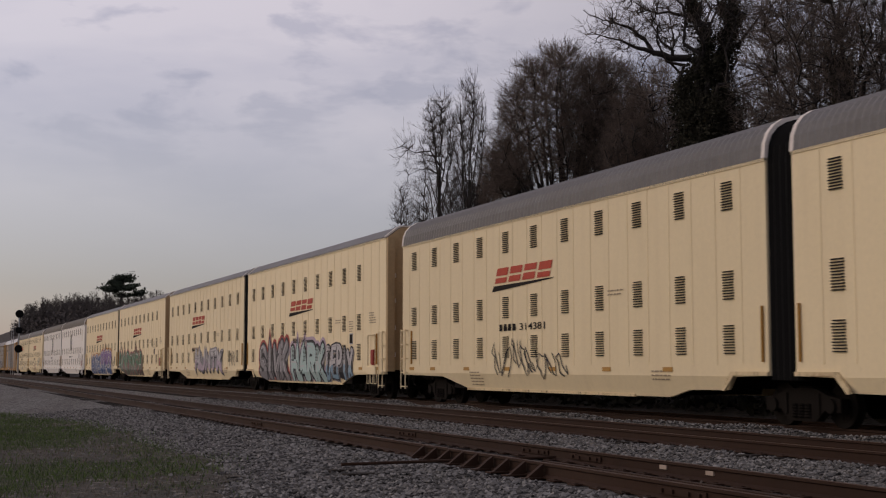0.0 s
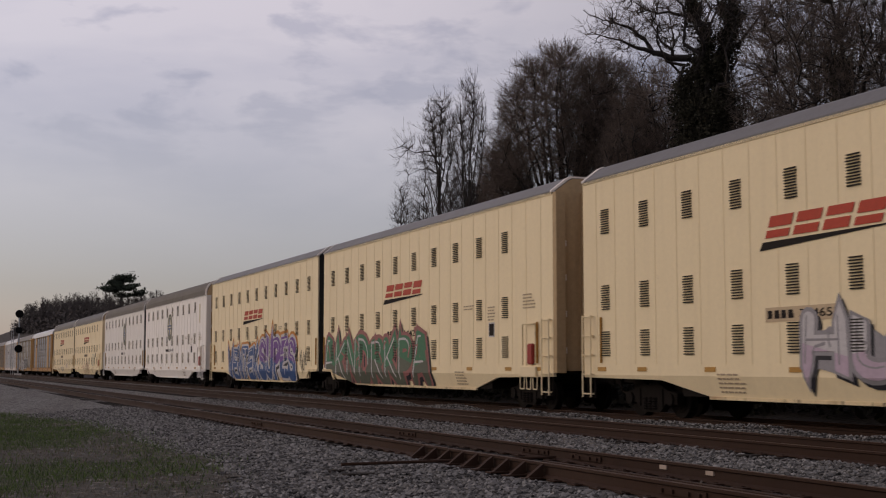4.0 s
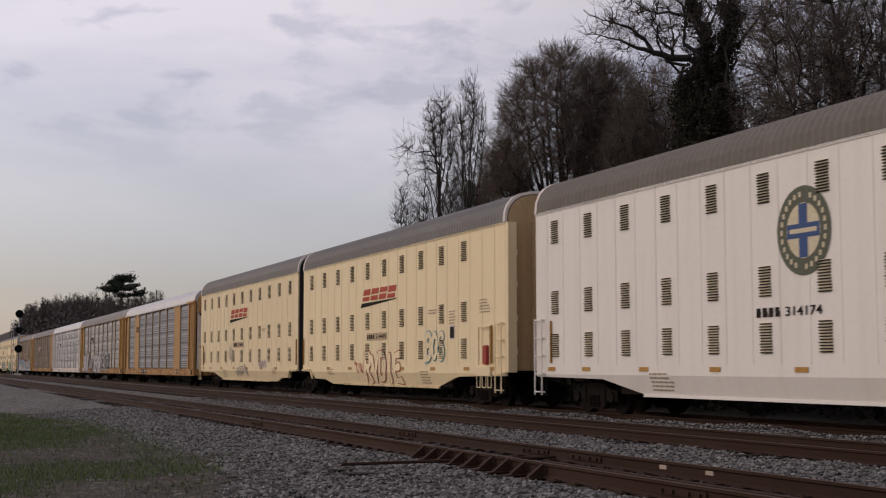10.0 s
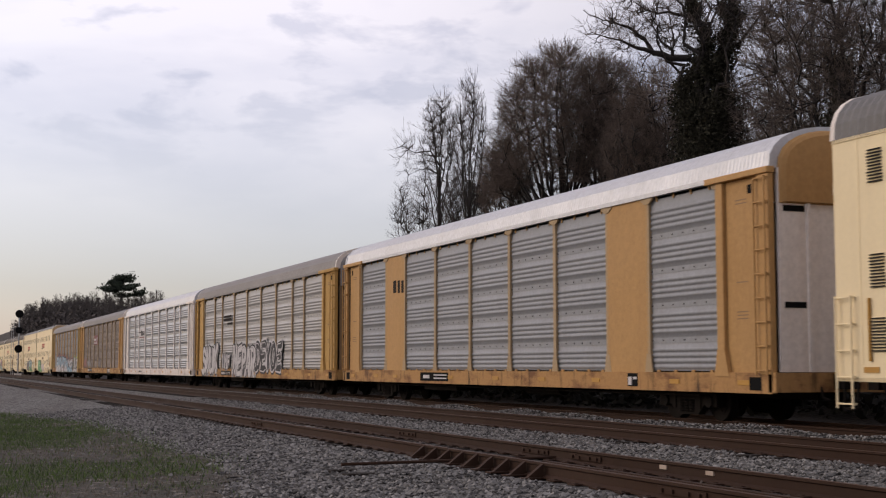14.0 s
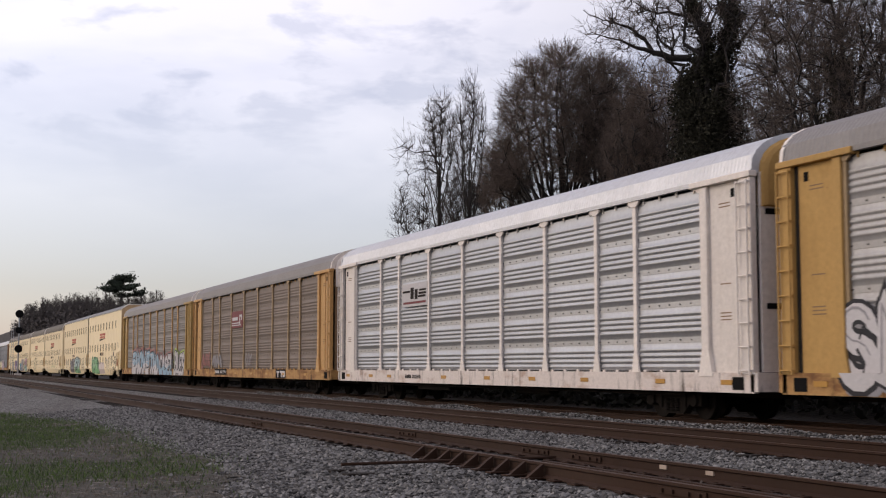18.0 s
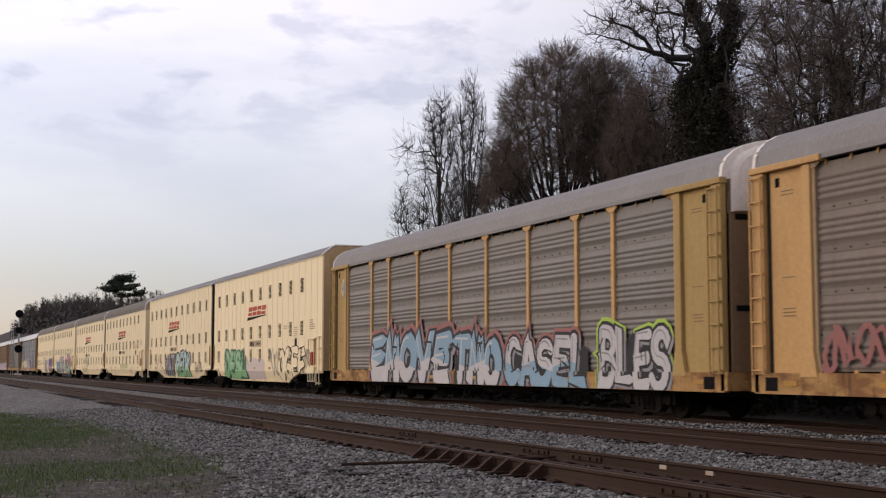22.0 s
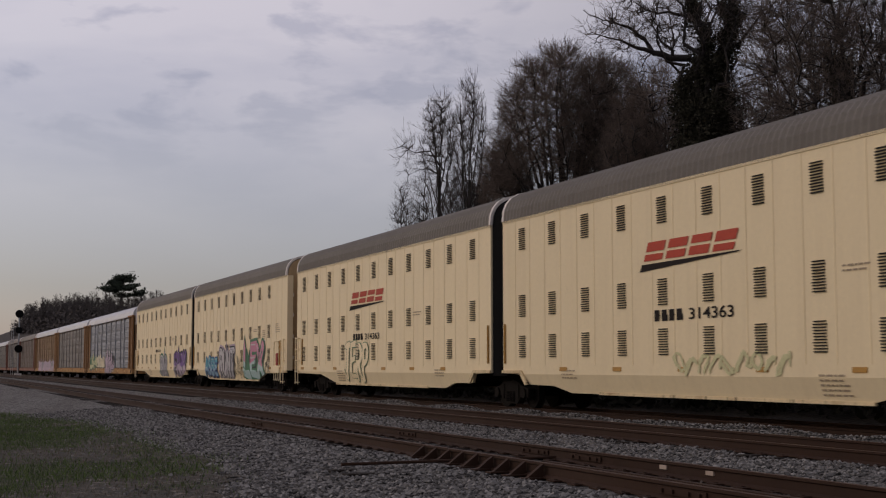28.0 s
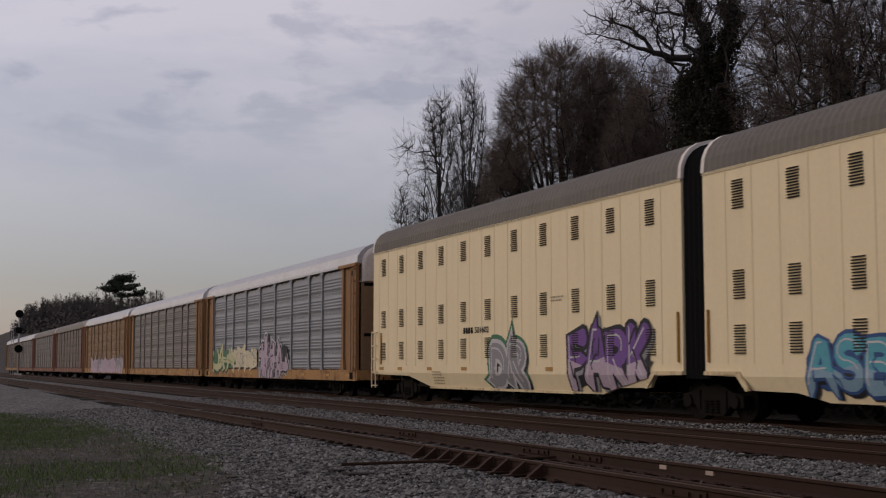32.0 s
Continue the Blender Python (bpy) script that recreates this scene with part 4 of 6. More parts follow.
def build_strip(width):
    def f(bm):
        box(bm, -width / 2 + 0.07, width / 2 - 0.07, -0.008, 0.0, -0.06, 0.06)
        n = max(2, round(width / 0.5))
        for i in range(n + 1):
            x = (-width / 2 + 0.11) + (width - 0.22) * i / n
            box(bm, x - 0.014, x + 0.014, -0.022, -0.008, -0.014, 0.014, 1)
    return f


def build_tabs(width):
    """Small clips along the dark gap under a panel and at its top edge."""
    def f(bm):
        n = max(2, round(width / 0.7))
        for i in range(n):
            x = -width / 2 + width * (i + 0.5) / n
            box(bm, x - 0.05, x + 0.05, -0.035, 0.0, 1.04, 1.09)
            box(bm, x - 0.02, x + 0.02, -0.03, 0.0, 4.88, 4.99)
    return f


def build_post(bm):
    box(bm, -0.075, 0.075, -0.05, 0.03, 1.0, 4.99)
    prism_y(bm, [(-0.19, 0.93), (0.19, 0.93), (0.085, 1.45), (-0.085, 1.45)], -0.056, -0.02)
    prism_y(bm, [(-0.10, 4.85), (0.10, 4.85), (0.24, 4.94), (0.24, 5.04), (-0.24, 5.04), (-0.24, 4.94)], -0.07, -0.02)


def rack_car(label, frame_mat, panel_mat, roof_mat, door_mat, wide=(), post_mat=None, end_mat=None, hood_mat=None, strip_mat=None):
    hood_mat, strip_mat = hood_mat or M_PALE, strip_mat or panel_mat
    sill_mat = {M_YELLOW: M_SILL_YELLOW, M_RUSTY_YELLOW: M_SILL_YELLOW, M_OLIVE_YELLOW: M_SILL_YELLOW, M_TAN: M_SILL_TAN, M_TAN_DARK: M_SILL_TAN, M_PALE: M_SILL_PALE}[frame_mat] if frame_mat is not M_OXIDE else M_OXIDE
    post_mat = post_mat or frame_mat
    car = tagged(new("auto_rack_car"), label, "rail car", "cars of the auto rack train")
    H = CONV_HALF

    def sill(bm):
        for s in (-1, 1):
            prism_x(bm, [(s * 1.56, 0.63), (s * 1.56, 1.04), (s * 1.40, 1.04), (s * 1.40, 0.70), (s * 1.46, 0.63)], -H, H)
        for e in (-1, 1):
            box(bm, e * H - 0.12, e * H + 0.12, -1.56, 1.56, 0.66, 1.04)

    def deck(bm):
        box(bm, -H + 0.12, H - 0.12, -1.4, 1.4, 0.92, 1.03)
        box(bm, -H + 0.2, H - 0.2, -0.35, 0.35, 0.5, 0.92)
        box(bm, -6, -3.2, -1.2, -0.5, 0.42, 0.8)
        tube(bm, (1.5, -0.9, 0.6), (3.6, -0.9, 0.6), 0.2, 10)
        tube(bm, (-H + 3, -1.25, 0.55), (H - 3, -1.25, 0.55), 0.025, 6)

    piece("side_sill", ("side_sill",), sill, sill_mat, car)
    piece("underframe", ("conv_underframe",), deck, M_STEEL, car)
    piece("eave_rail", ("eave_rail",), lambda bm: [box(bm, -H, H, s * 1.50 - 0.06, s * 1.50 + 0.06, 4.99, 5.09) for s in (-1, 1)], roof_mat, car)
    xs = sorted([-p for p in POSTS] + list(POSTS))
    for s in (-1, 1):
        turn = Matrix.Identity(4) if s < 0 else pose(0, 0, 0, 0, 0, 180)
        for x in xs:
            piece("post", ("post",), build_post, post_mat, car, turn @ Matrix.Translation((x, -1.46, 0)))
        for a, b in zip(xs, xs[1:]):
            w, mid = b - a, (a + b) / 2
            if any(abs(abs(mid) - q) < 0.1 for q in wide):
                piece("plate_panel", ("plate_panel", round(w, 2)), lambda bm: box(bm, -w / 2, w / 2, -0.05, 0.03, 1.04, 4.99), frame_mat, car, turn @ Matrix.Translation((mid, -1.46, 0)))
            else:
                piece("panel", ("panel", round(w, 2)), build_panel(w), panel_mat, car, turn @ Matrix.Translation((mid, -1.44, 0)))
                if s < 0:
                    for z in STRIPS:
                        piece("panel_strip", ("panel_strip", round(w, 2)), build_strip(w), [strip_mat, M_STEEL], car, (mid, -1.441, z))
                    tagged(piece("clip_strip", ("clip_strip", round(w, 2)), build_tabs(w), frame_mat, car, (mid, -1.441, 0)), kind="stuff")
        for e in (-1, 1):
            em = end_mat or frame_mat
            spans = {"corner_post": (11.90, 12.14, -0.10, 0.03, 1.0, 4.95), "end_panel": (12.14, 13.24, -0.015, 0.03, 1.0, 4.95), "ladder_post": (13.36, H, -0.11, 0.03, 1.0, 4.95), "top_plate": (11.55, H + 0.03, -0.15, 0.04, 4.952, 5.08)}
            for nm, (a, b, y0, y1, z0, z1) in spans.items():
                piece(nm, (nm, e), lambda bm: (box(bm, *sorted((e * a, e * b)), y0, y1, z0, z1), bmesh.ops.bevel(bm, geom=bm.edges[:], offset=0.012, segments=1, affect="EDGES")), em, car, turn @ Matrix.Translation((0, -1.46, 0)))
            piece("post_foot", ("post_foot", e), lambda bm: prism_y(bm, [(e * 11.78, 0.96), (e * 12.3, 0.96), (e * 12.16, 1.5), (e * 11.9, 1.5)], -0.115, -0.02), em, car, turn @ Matrix.Translation((0, -1.46, 0)))
            piece("door_gap", ("door_gap", e), lambda bm: box(bm, *sorted((e * 13.24, e * 13.36)), -0.01, 0.02, 1.0, 4.95), M_SLOT, car, turn @ Matrix.Translation((0, -1.46, 0)))
            if s < 0:
                piece("peep_hole", ("peep_hole",), lambda bm: box(bm, -0.07, 0.07, -0.004, 0, -0.09, 0.09), M_BLACK, car, (e * 13.0, -1.476, 4.72))
                for z, n in ((4.52, 2), (2.85, 1), (2.25, 3)):
                    piece("stencil", ("end_stencil", n), lambda bm: [box(bm, -0.2, 0.2, -0.002, 0, -0.07 * k, 0.025 - 0.07 * k) for k in range(n)], M_RUSTY_SHADED, car, (e * 12.7, -1.476, z), "small stencilled bars")
                piece("pocket", ("pocket",), lambda bm: box(bm, -0.2, 0.2, -0.004, 0, -0.13, 0.13), M_BLACK, car, (e * 13.2, -1.5615, 0.82), "dark opening in the sill")
    for e in (-1, 1):
        piece("ladder", ("ladder", 3.9), build_ladder(3.9, 0.36), end_mat or frame_mat, car, (e * (H - 0.22) - 0.18, -1.64, 1.0))

    def roof_mesh(bm):
        pr = [(1.52 * math.cos(a), 5.07 + 0.87 * math.sin(a) ** 0.8) for a in [math.pi * i / 10 for i in range(11)]]
        n = 2 * 212
        rows = []
        for i in range(n + 1):
            x = -H + 2 * H * i / n
            g = 1.008 if i % 2 else 1.0
            rows.append([bm.verts.new((x, y * g, 5.07 + (z - 5.07) * g)) for y, z in pr])
        for a, b in zip(rows, rows[1:]):
            for j in range(len(pr) - 1):
                bm.faces.new((a[j], b[j], b[j + 1], a[j + 1]))

    piece("roof", ("conv_roof",), roof_mesh, roof_mat, car)

    def cap(bm):
        pr = [(1.54 * math.cos(a), 5.05 + 0.90 * math.sin(a) ** 0.8) for a in [math.pi * i / 14 for i in range(15)]]
        prism_x(bm, pr, -0.05, 0.05)

    def hood(bm):
        pr = [(1.36 * math.cos(a), 5.0 + 0.88 * math.sin(a) ** 0.8) for a in [math.pi * i / 14 for i in range(15)]] + [(-1.36, 4.35), (1.36, 4.35)]
        rows = [[bm.verts.new((e * x, y * k, 4.7 + (z - 4.7) * k)) for y, z in pr] for x, k in ((0.0, 1.0), (0.09, 0.99), (0.15, 0.96), (0.19, 0.90))]
        for a, b in zip(rows, rows[1:]):
            for j in range(len(pr)):
                bm.faces.new((a[j], b[j], b[(j + 1) % len(pr)], a[(j + 1) % len(pr)]))
        bm.faces.new(rows[-1])

    def door(bm):
        box(bm, -0.04, 0.04, -1.36, 1.36, 1.05, 5.05)

    for e in (-1, 1):
        piece("end_hood", ("end_hood", e), hood, hood_mat, car, (e * (H - 0.06), 0, 0), "rounded sheet metal hood over the end door")
        piece("roof_end_cap", ("roof_end_cap",), cap, M_PALE if roof_mat is not M_SILVER else M_SILVER, car, (e * (H - 0.05), 0, 0))
        piece("end_door", ("conv_door",), door, door_mat, car, Matrix.Translation((e * (H + 0.0), 0, 0)) @ pose(0, 0, 0, 0, 0, 0 if e > 0 else 180), "closed sheet metal end door")
        for y in (-0.68, 0.68):
            piece("door_rib", ("door_rib",), lambda bm: box(bm, -0.04, 0.04, -0.04, 0.04, 1.05, 5.0), door_mat, car, (e * (H + 0.06), y, 0))
        for z in (2.3, 4.2):
            piece("door_slot", ("door_slot",), lambda bm: box(bm, -0.02, 0.02, -0.25, 0.25, 0, 0.12), M_BLACK, car, (e * (H + 0.03), -1.0, z))
        piece("coupler", ("coupler",), build_coupler, M_STEEL, car, Matrix.Translation((e * (H - 0.5), 0, 0)) @ pose(0, 0, 0, 0, 0, 0 if e > 0 else 180))
        piece("brake_hose", ("brake_hose",), build_hose, M_STEEL, car, (e * (H + 0.05), -0.5, 0))
        bogie(car, e * 9.95)

    def plate(bm):
        box(bm, -0.2, 0.2, -0.012, 0.0, -0.05, 0.05)

    for x in (-12.6, -9.9, -7.9, -2.8, 0.6, 3.6, 6.6, 10.2, 12.8):
        piece("reflector", ("reflector",), plate, M_AMBER, car, (x, -1.564, 0.84))
    return car


# ---- the consist, from the head; each entry: kind, coat, roof, words ----
TRAIN = []            # (thing, place along the track at 0 s)
PAIRS = [("vault", M_CREAM, M_ROOF), ("chamfer", M_CREAM, M_ROOF), ("chamfer", M_CREAM, M_ROOF), ("vault", M_WHITE, M_ROOF_BROWN), ("vault", M_CREAM, M_ROOF)]
PAIRS2 = [("chamfer", M_CREAM, M_ROOF), ("vault", M_CREAM, M_ROOF_BROWN), ("vault", M_CREAM, M_ROOF_BROWN)]
UNITS = []


def add_pair(joint, kind, coat, roof):
    for flip, bell in ((-1, True), (1, False)):
        shape = "arched grey roof" if kind == "vault" else "flat-topped grey roof"
        tint = "White" if coat is M_WHITE else "Cream"
        u = auto_unit(kind, flip, coat, roof, bell, tint + " articulated auto rack unit with louvred vents and " + shape)
        TRAIN.append((u, joint - flip * ARM))
        UNITS.append(u)


RACKS = []


def add_rack(*args, **more):
    c = rack_car(*args, **more)
    TRAIN.append((c, (RACK_MIDS + RACK_MIDS2)[len(RACKS)]))
    RACKS.append(c)


for joint, p_ in zip(JOINTS, PAIRS):
    add_pair(joint, *p_)
add_rack("Tan auto rack car with galvanised panels and silver roof", M_TAN, M_GALV_DULL, M_SILVER, M_PALE, wide=(8.08,), post_mat=M_POST_TAN, hood_mat=M_TAN)
add_rack("Yellow-posted auto rack car with grey panels and white graffiti", M_RUSTY_YELLOW, M_GALV_MID, M_GREY_ROOF, M_RUSTY_SHADED, post_mat=M_POST_TAN, hood_mat=M_GREY_ROOF)
add_rack("Silver auto rack car with pale posts and sill", M_PALE, M_GALV, M_SILVER, M_PALE, hood_mat=M_RUSTY_YELLOW)
add_rack("Yellow-ended auto rack car with grimy brown panels", M_YELLOW, M_GALV_BROWN, M_GREY_ROOF, M_RUSTY_SHADED, post_mat=M_POST_TAN)
add_rack("Yellow-posted auto rack car with red and blue graffiti", M_OLIVE_YELLOW, M_GALV_OLD, M_GREY_ROOF, M_RUSTY_SHADED, post_mat=M_YELLOW)
for joint, p_ in zip(JOINTS2, PAIRS2):
    add_pair(joint, *p_)
add_rack("Tan-ended auto rack car with dull galvanised panels", M_TAN_DARK, M_GALV_DULL, M_SILVER, M_RUSTY_SHADED, post_mat=M_GALV_DULL)
add_rack("Tan-ended auto rack car with weathered grey panels", M_TAN_DARK, M_GALV_OLD, M_SILVER, M_RUSTY_SHADED, post_mat=M_GALV_OLD)
add_rack("Tan auto rack car with brown panels and silver roof", M_TAN_DARK, M_RUSTY_SHADED, M_SILVER, M_RUSTY_SHADED, post_mat=M_RUSTY_SHADED)
add_rack("Red-brown auto rack car with grimy panels", M_OXIDE, M_GALV_BROWN, M_GALV_OLD, M_RUSTY_SHADED, post_mat=M_GALV_BROWN)
add_rack("Dark red auto rack car with grey panels", M_OXIDE, M_GALV_OLD, M_GALV_OLD, M_RUSTY_SHADED, post_mat=M_GALV_OLD)
add_rack("Grey auto rack car with silver roof", M_OXIDE, M_GALV_OLD, M_SILVER, M_RUSTY_SHADED, post_mat=M_GALV_OLD)
add_rack("Brown auto rack car with silver roof", M_TAN_DARK, M_GALV_BROWN, M_SILVER, M_RUSTY_SHADED, post_mat=M_GALV_BROWN)
def TOP(x, y, z):
    """Height of a tree at (x, y) whose tip is at the height z."""
    return z - ground_z(x, y) + 0.1


PALE = "Slim bare tree with pale upright branches"
crown_tree(-70.9, 28.0, TOP(-70.9, 28.0, 17.4), 1.2, 3.3, 61, PALE, M_TWIG_PALE, limbs=11, boughs_n=170, sprays=620, fine=6, fork=0.66, girth=0.13, low=-0.75, square=1.8, thin=0.004, wiggle=0.03, spread=0.3, arms=((0.06, ((0.3, 12.4), (-0.5, 13.6), (-1.4, 13.5), (-2.2, 13.9))), (0.05, ((0.3, 11.8), (-0.7, 12.6), (-1.8, 12.2)))))
crown_tree(-67.6, 28.5, TOP(-67.6, 28.5, 17.8), 1.15, 4.2, 62, PALE, M_TWIG_PALE, limbs=13, boughs_n=180, sprays=640, fine=6, fork=0.5, girth=0.13, low=-0.6, square=1.7, thin=0.004, wiggle=0.03, spread=0.3)
crown_tree(-74.4, 28.2, TOP(-74.4, 28.2, 12.7), 2.0, 2.6, 63, "Low bare tree with thin arching twigs", M_TWIG_PALE, limbs=15, boughs_n=180, sprays=640, fine=6, fork=0.35, girth=0.10, low=-0.8, thin=0.004, wiggle=0.04, spread=0.35)
crown_tree(-69.2, 29.0, TOP(-69.2, 29.0, 12.6), 1.5, 2.4, 64, "Low bare tree with thin arching twigs", M_TWIG_PALE, limbs=12, boughs_n=170, sprays=900, fine=6, fork=0.3, girth=0.10, low=-0.8, thin=0.0055, ivy=((0.5, 0.5, 10.8, 0.5, 0.6, 1500),))
BROWN = "Broad bare tree with a dense reddish brown crown"
DARK = "Bare dark tree with spreading crooked branches"
crown_tree(-58.4, 29.5, TOP(-58.4, 29.5, 17.1), 3.5, 5.2, 41, BROWN, limbs=30, boughs_n=620, sprays=5200, fine=7, fork=0.36, girth=0.36, square=2.7, thin=0.0055, fill=0.24, spread=0.6, low=-0.45)
crown_tree(-56.4, 31.0, TOP(-56.4, 31.0, 16.7), 2.4, 4.6, 42, BROWN, limbs=18, boughs_n=320, sprays=2600, fine=7, fork=0.36, girth=0.28, square=2.0, thin=0.0055, fill=0.26, spread=0.6, low=-0.5)
crown_tree(-61.6, 28.0, TOP(-61.6, 28.0, 12.9), 1.5, 2.6, 43, BROWN, limbs=14, boughs_n=220, sprays=1500, fine=6, fork=0.4, thin=0.0055, spread=0.6, ivy=((-0.3, -0.4, 10.9, 0.5, 0.7, 1500),))
crown_tree(-54.9, 32.4, TOP(-54.9, 32.4, 16.0), 2.5, 4.8, 53, BROWN, limbs=14, boughs_n=240, sprays=1700, fine=6, fork=0.4, thin=0.0055, spread=0.6)
crown_tree(-51.9, 31.8, TOP(-51.9, 31.8, 14.9), 2.2, 4.2, 52, BROWN, limbs=13, boughs_n=220, sprays=1500, fine=6, fork=0.4, thin=0.0055, spread=0.6)
crown_tree(-52.6, 30.6, TOP(-52.6, 30.6, 14.2), 1.9, 3.6, 44, BROWN, limbs=13, boughs_n=200, sprays=1100, fine=6, fork=0.4, thin=0.0055, spread=0.6, ivy=((0.2, 0.3, 9.6, 0.75, 1.2, 5200),))
# the great ivy tree, with crooked limbs reaching out over the neighbours
crown_tree(-43.1, 28.0, TOP(-43.1, 28, 17.4), 2.4, 4.2, 45, "Tall dark tree with ivy-covered trunk and crooked limbs", M_TWIG_DARK, limbs=10, boughs_n=110, sprays=380, fine=5, fork=0.62, wiggle=0.10, girth=0.34, thin=0.0055, low=0.1,
           arms=((0.17, ((0.2, 12.5), (-0.5, 13.0), (-1.3, 13.0), (-2.0, 13.2), (-2.3, 13.75), (-2.7, 14.1), (-3.2, 14.3), (-3.9, 14.5))),
                 (0.10, ((-1.9, 13.2), (-2.6, 13.4), (-3.2, 13.7), (-4.0, 13.9))),
                 (0.08, ((-1.2, 13.0), (-1.25, 13.35), (-1.7, 13.7), (-2.0, 14.3), (-2.4, 14.8))),
                 (0.22, ((0.0, 12.8), (0.1, 13.8), (-0.3, 14.6), (-0.7, 15.4), (-0.9, 16.4))),
                 (0.09, ((-0.3, 14.5), (-1.0, 14.7), (-1.8, 14.75), (-2.8, 15.3))),
                 (0.22, ((0.4, 12.8), (0.9, 13.8), (1.05, 15.0), (1.2, 16.4))),
                 (0.10, ((0.9, 13.4), (1.6, 13.9), (2.2, 14.7), (2.6, 15.6)))),
           ivy=((-0.25, -0.6, 8.2, 0.8, 1.3, 5000), (-0.25, -0.6, 10.2, 0.75, 1.2, 5000), (-0.2, -0.5, 11.9, 0.6, 0.8, 3500), (0.1, 0.2, 7.6, 1.25, 1.4, 15000), (0.1, 0.25, 9.4, 1.15, 1.4, 14000), (0.1, 0.3, 11.2, 1.05, 1.3, 12000), (0.1, 0.2, 12.6, 0.7, 0.7, 6000), (0.0, 0.0, 13.7, 0.3, 0.6, 1800), (-0.15, -0.4, 14.8, 0.3, 0.6, 1800), (0.35, 0.85, 13.6, 0.4, 0.7, 2600), (0.4, 1.0, 14.8, 0.4, 0.8, 2600)))
crown_tree(-41.0, 31.0, TOP(-41.0, 31.0, 16.6), 3.0, 5.4, 46, DARK, M_TWIG_DARK, limbs=15, boughs_n=280, sprays=2000, fine=6, fork=0.42, wiggle=0.08, thin=0.006, spread=0.6, ivy=((0, 0, 9.0, 0.9, 1.6, 5000),))
crown_tree(-35.2, 28.0, TOP(-35.2, 28.0, 16.4), 3.2, 5.6, 47, DARK, M_TWIG_DARK, limbs=18, boughs_n=320, sprays=2400, fine=6, fork=0.4, wiggle=0.08, girth=0.32, thin=0.006, spread=0.6, ivy=((0, 0, 8.2, 0.7, 1.6, 4500), (0.1, 0, 10.8, 0.4, 1.2, 2000)))
crown_tree(-31.4, 29.5, TOP(-31.4, 29.5, 15.6), 3.2, 5.2, 48, DARK, M_TWIG_DARK, limbs=14, boughs_n=280, sprays=1900, fine=6, fork=0.4, wiggle=0.08, thin=0.006, spread=0.6, ivy=((0, 0, 8.0, 1.2, 1.4, 5000),))
crown_tree(-39.0, 36, TOP(-39, 36, 15.2), 3.8, 6.0, 49, "Bare tree with a dense brown crown", limbs=14, boughs_n=260, sprays=1700, fine=6, thin=0.007, spread=0.6, ivy=((0, 0, 9.0, 1.4, 1.6, 5000),))
crown_tree(-48.5, 34.5, TOP(-48.5, 34.5, 13.6), 2.8, 4.6, 50, "Bare tree with a dense brown crown", limbs=14, boughs_n=240, sprays=1500, fine=6, thin=0.007, spread=0.6, ivy=((0, 0, 8.6, 1.2, 1.2, 4000),))
crown_tree(-33, 33.5, TOP(-33, 33.5, 15.0), 3.4, 5.2, 51, "Bare tree with a dense brown crown", limbs=13, boughs_n=260, sprays=1900, fine=6, thin=0.007, spread=0.6, ivy=((0, 0, 8.6, 1.2, 1.4, 4000),))


# the far wooded hill, one mass of bare crowns
def far_woods():
    rng = random.Random(77)
    segs = []
    for k in range(330):
        x = -620 + 400 * rng.random()
        y = rng.uniform(42, 62)
        base = Vector((x, y, ground_z(x, y) - 0.3))
        h = rng.uniform(8.0, 11.0) * (0.95 if x < -420 else 1.0 if x < -330 else 0.72)
        top = base + Vector((rng.gauss(0, 0.5), rng.gauss(0, 0.5), h))
        segs.append((0, base, top, 0.16, 0.03))
        for b in range(26):
            f = 0.25 + 0.72 * rng.random()
            p = base.lerp(top, f)
            l = h * 0.42 * (1.15 - f)
            q = p + Vector((rng.gauss(0, 0.6), rng.gauss(0, 0.6), rng.uniform(0.4, 1.1))).normalized() * l
            segs.append((1, p, q, 0.05, 0.02))
            for c in range(3):
                m = p.lerp(q, rng.uniform(0.3, 1))
                segs.append((2, m, m + Vector((rng.gauss(0, 0.6), rng.gauss(0, 0.6), rng.uniform(0.3, 1.2))).normalized() * l * 0.5, 0.03, 0.012))
    ob = new("far_woods", tubes_mesh("far_woods", segs, 3, M_TWIG_FAR))
    tagged(ob, "Distant bare woodland on a low dark hill", "woods", kind="stuff")
    g = np.random.default_rng(4)
    cs = []
    for k in range(26000):      # undergrowth
        x, y = -620 + 420 * g.random(), g.uniform(40, 60)
        cs.append((x, y, ground_z(x, y) + abs(g.normal()) * 2.4))
    ob = new("undergrowth", quads_mesh("undergrowth", cs, 0.55, g, M_TWIG_FAR))
    tagged(ob, "Dark distant undergrowth below the woodland", "woods", kind="stuff")


far_woods()


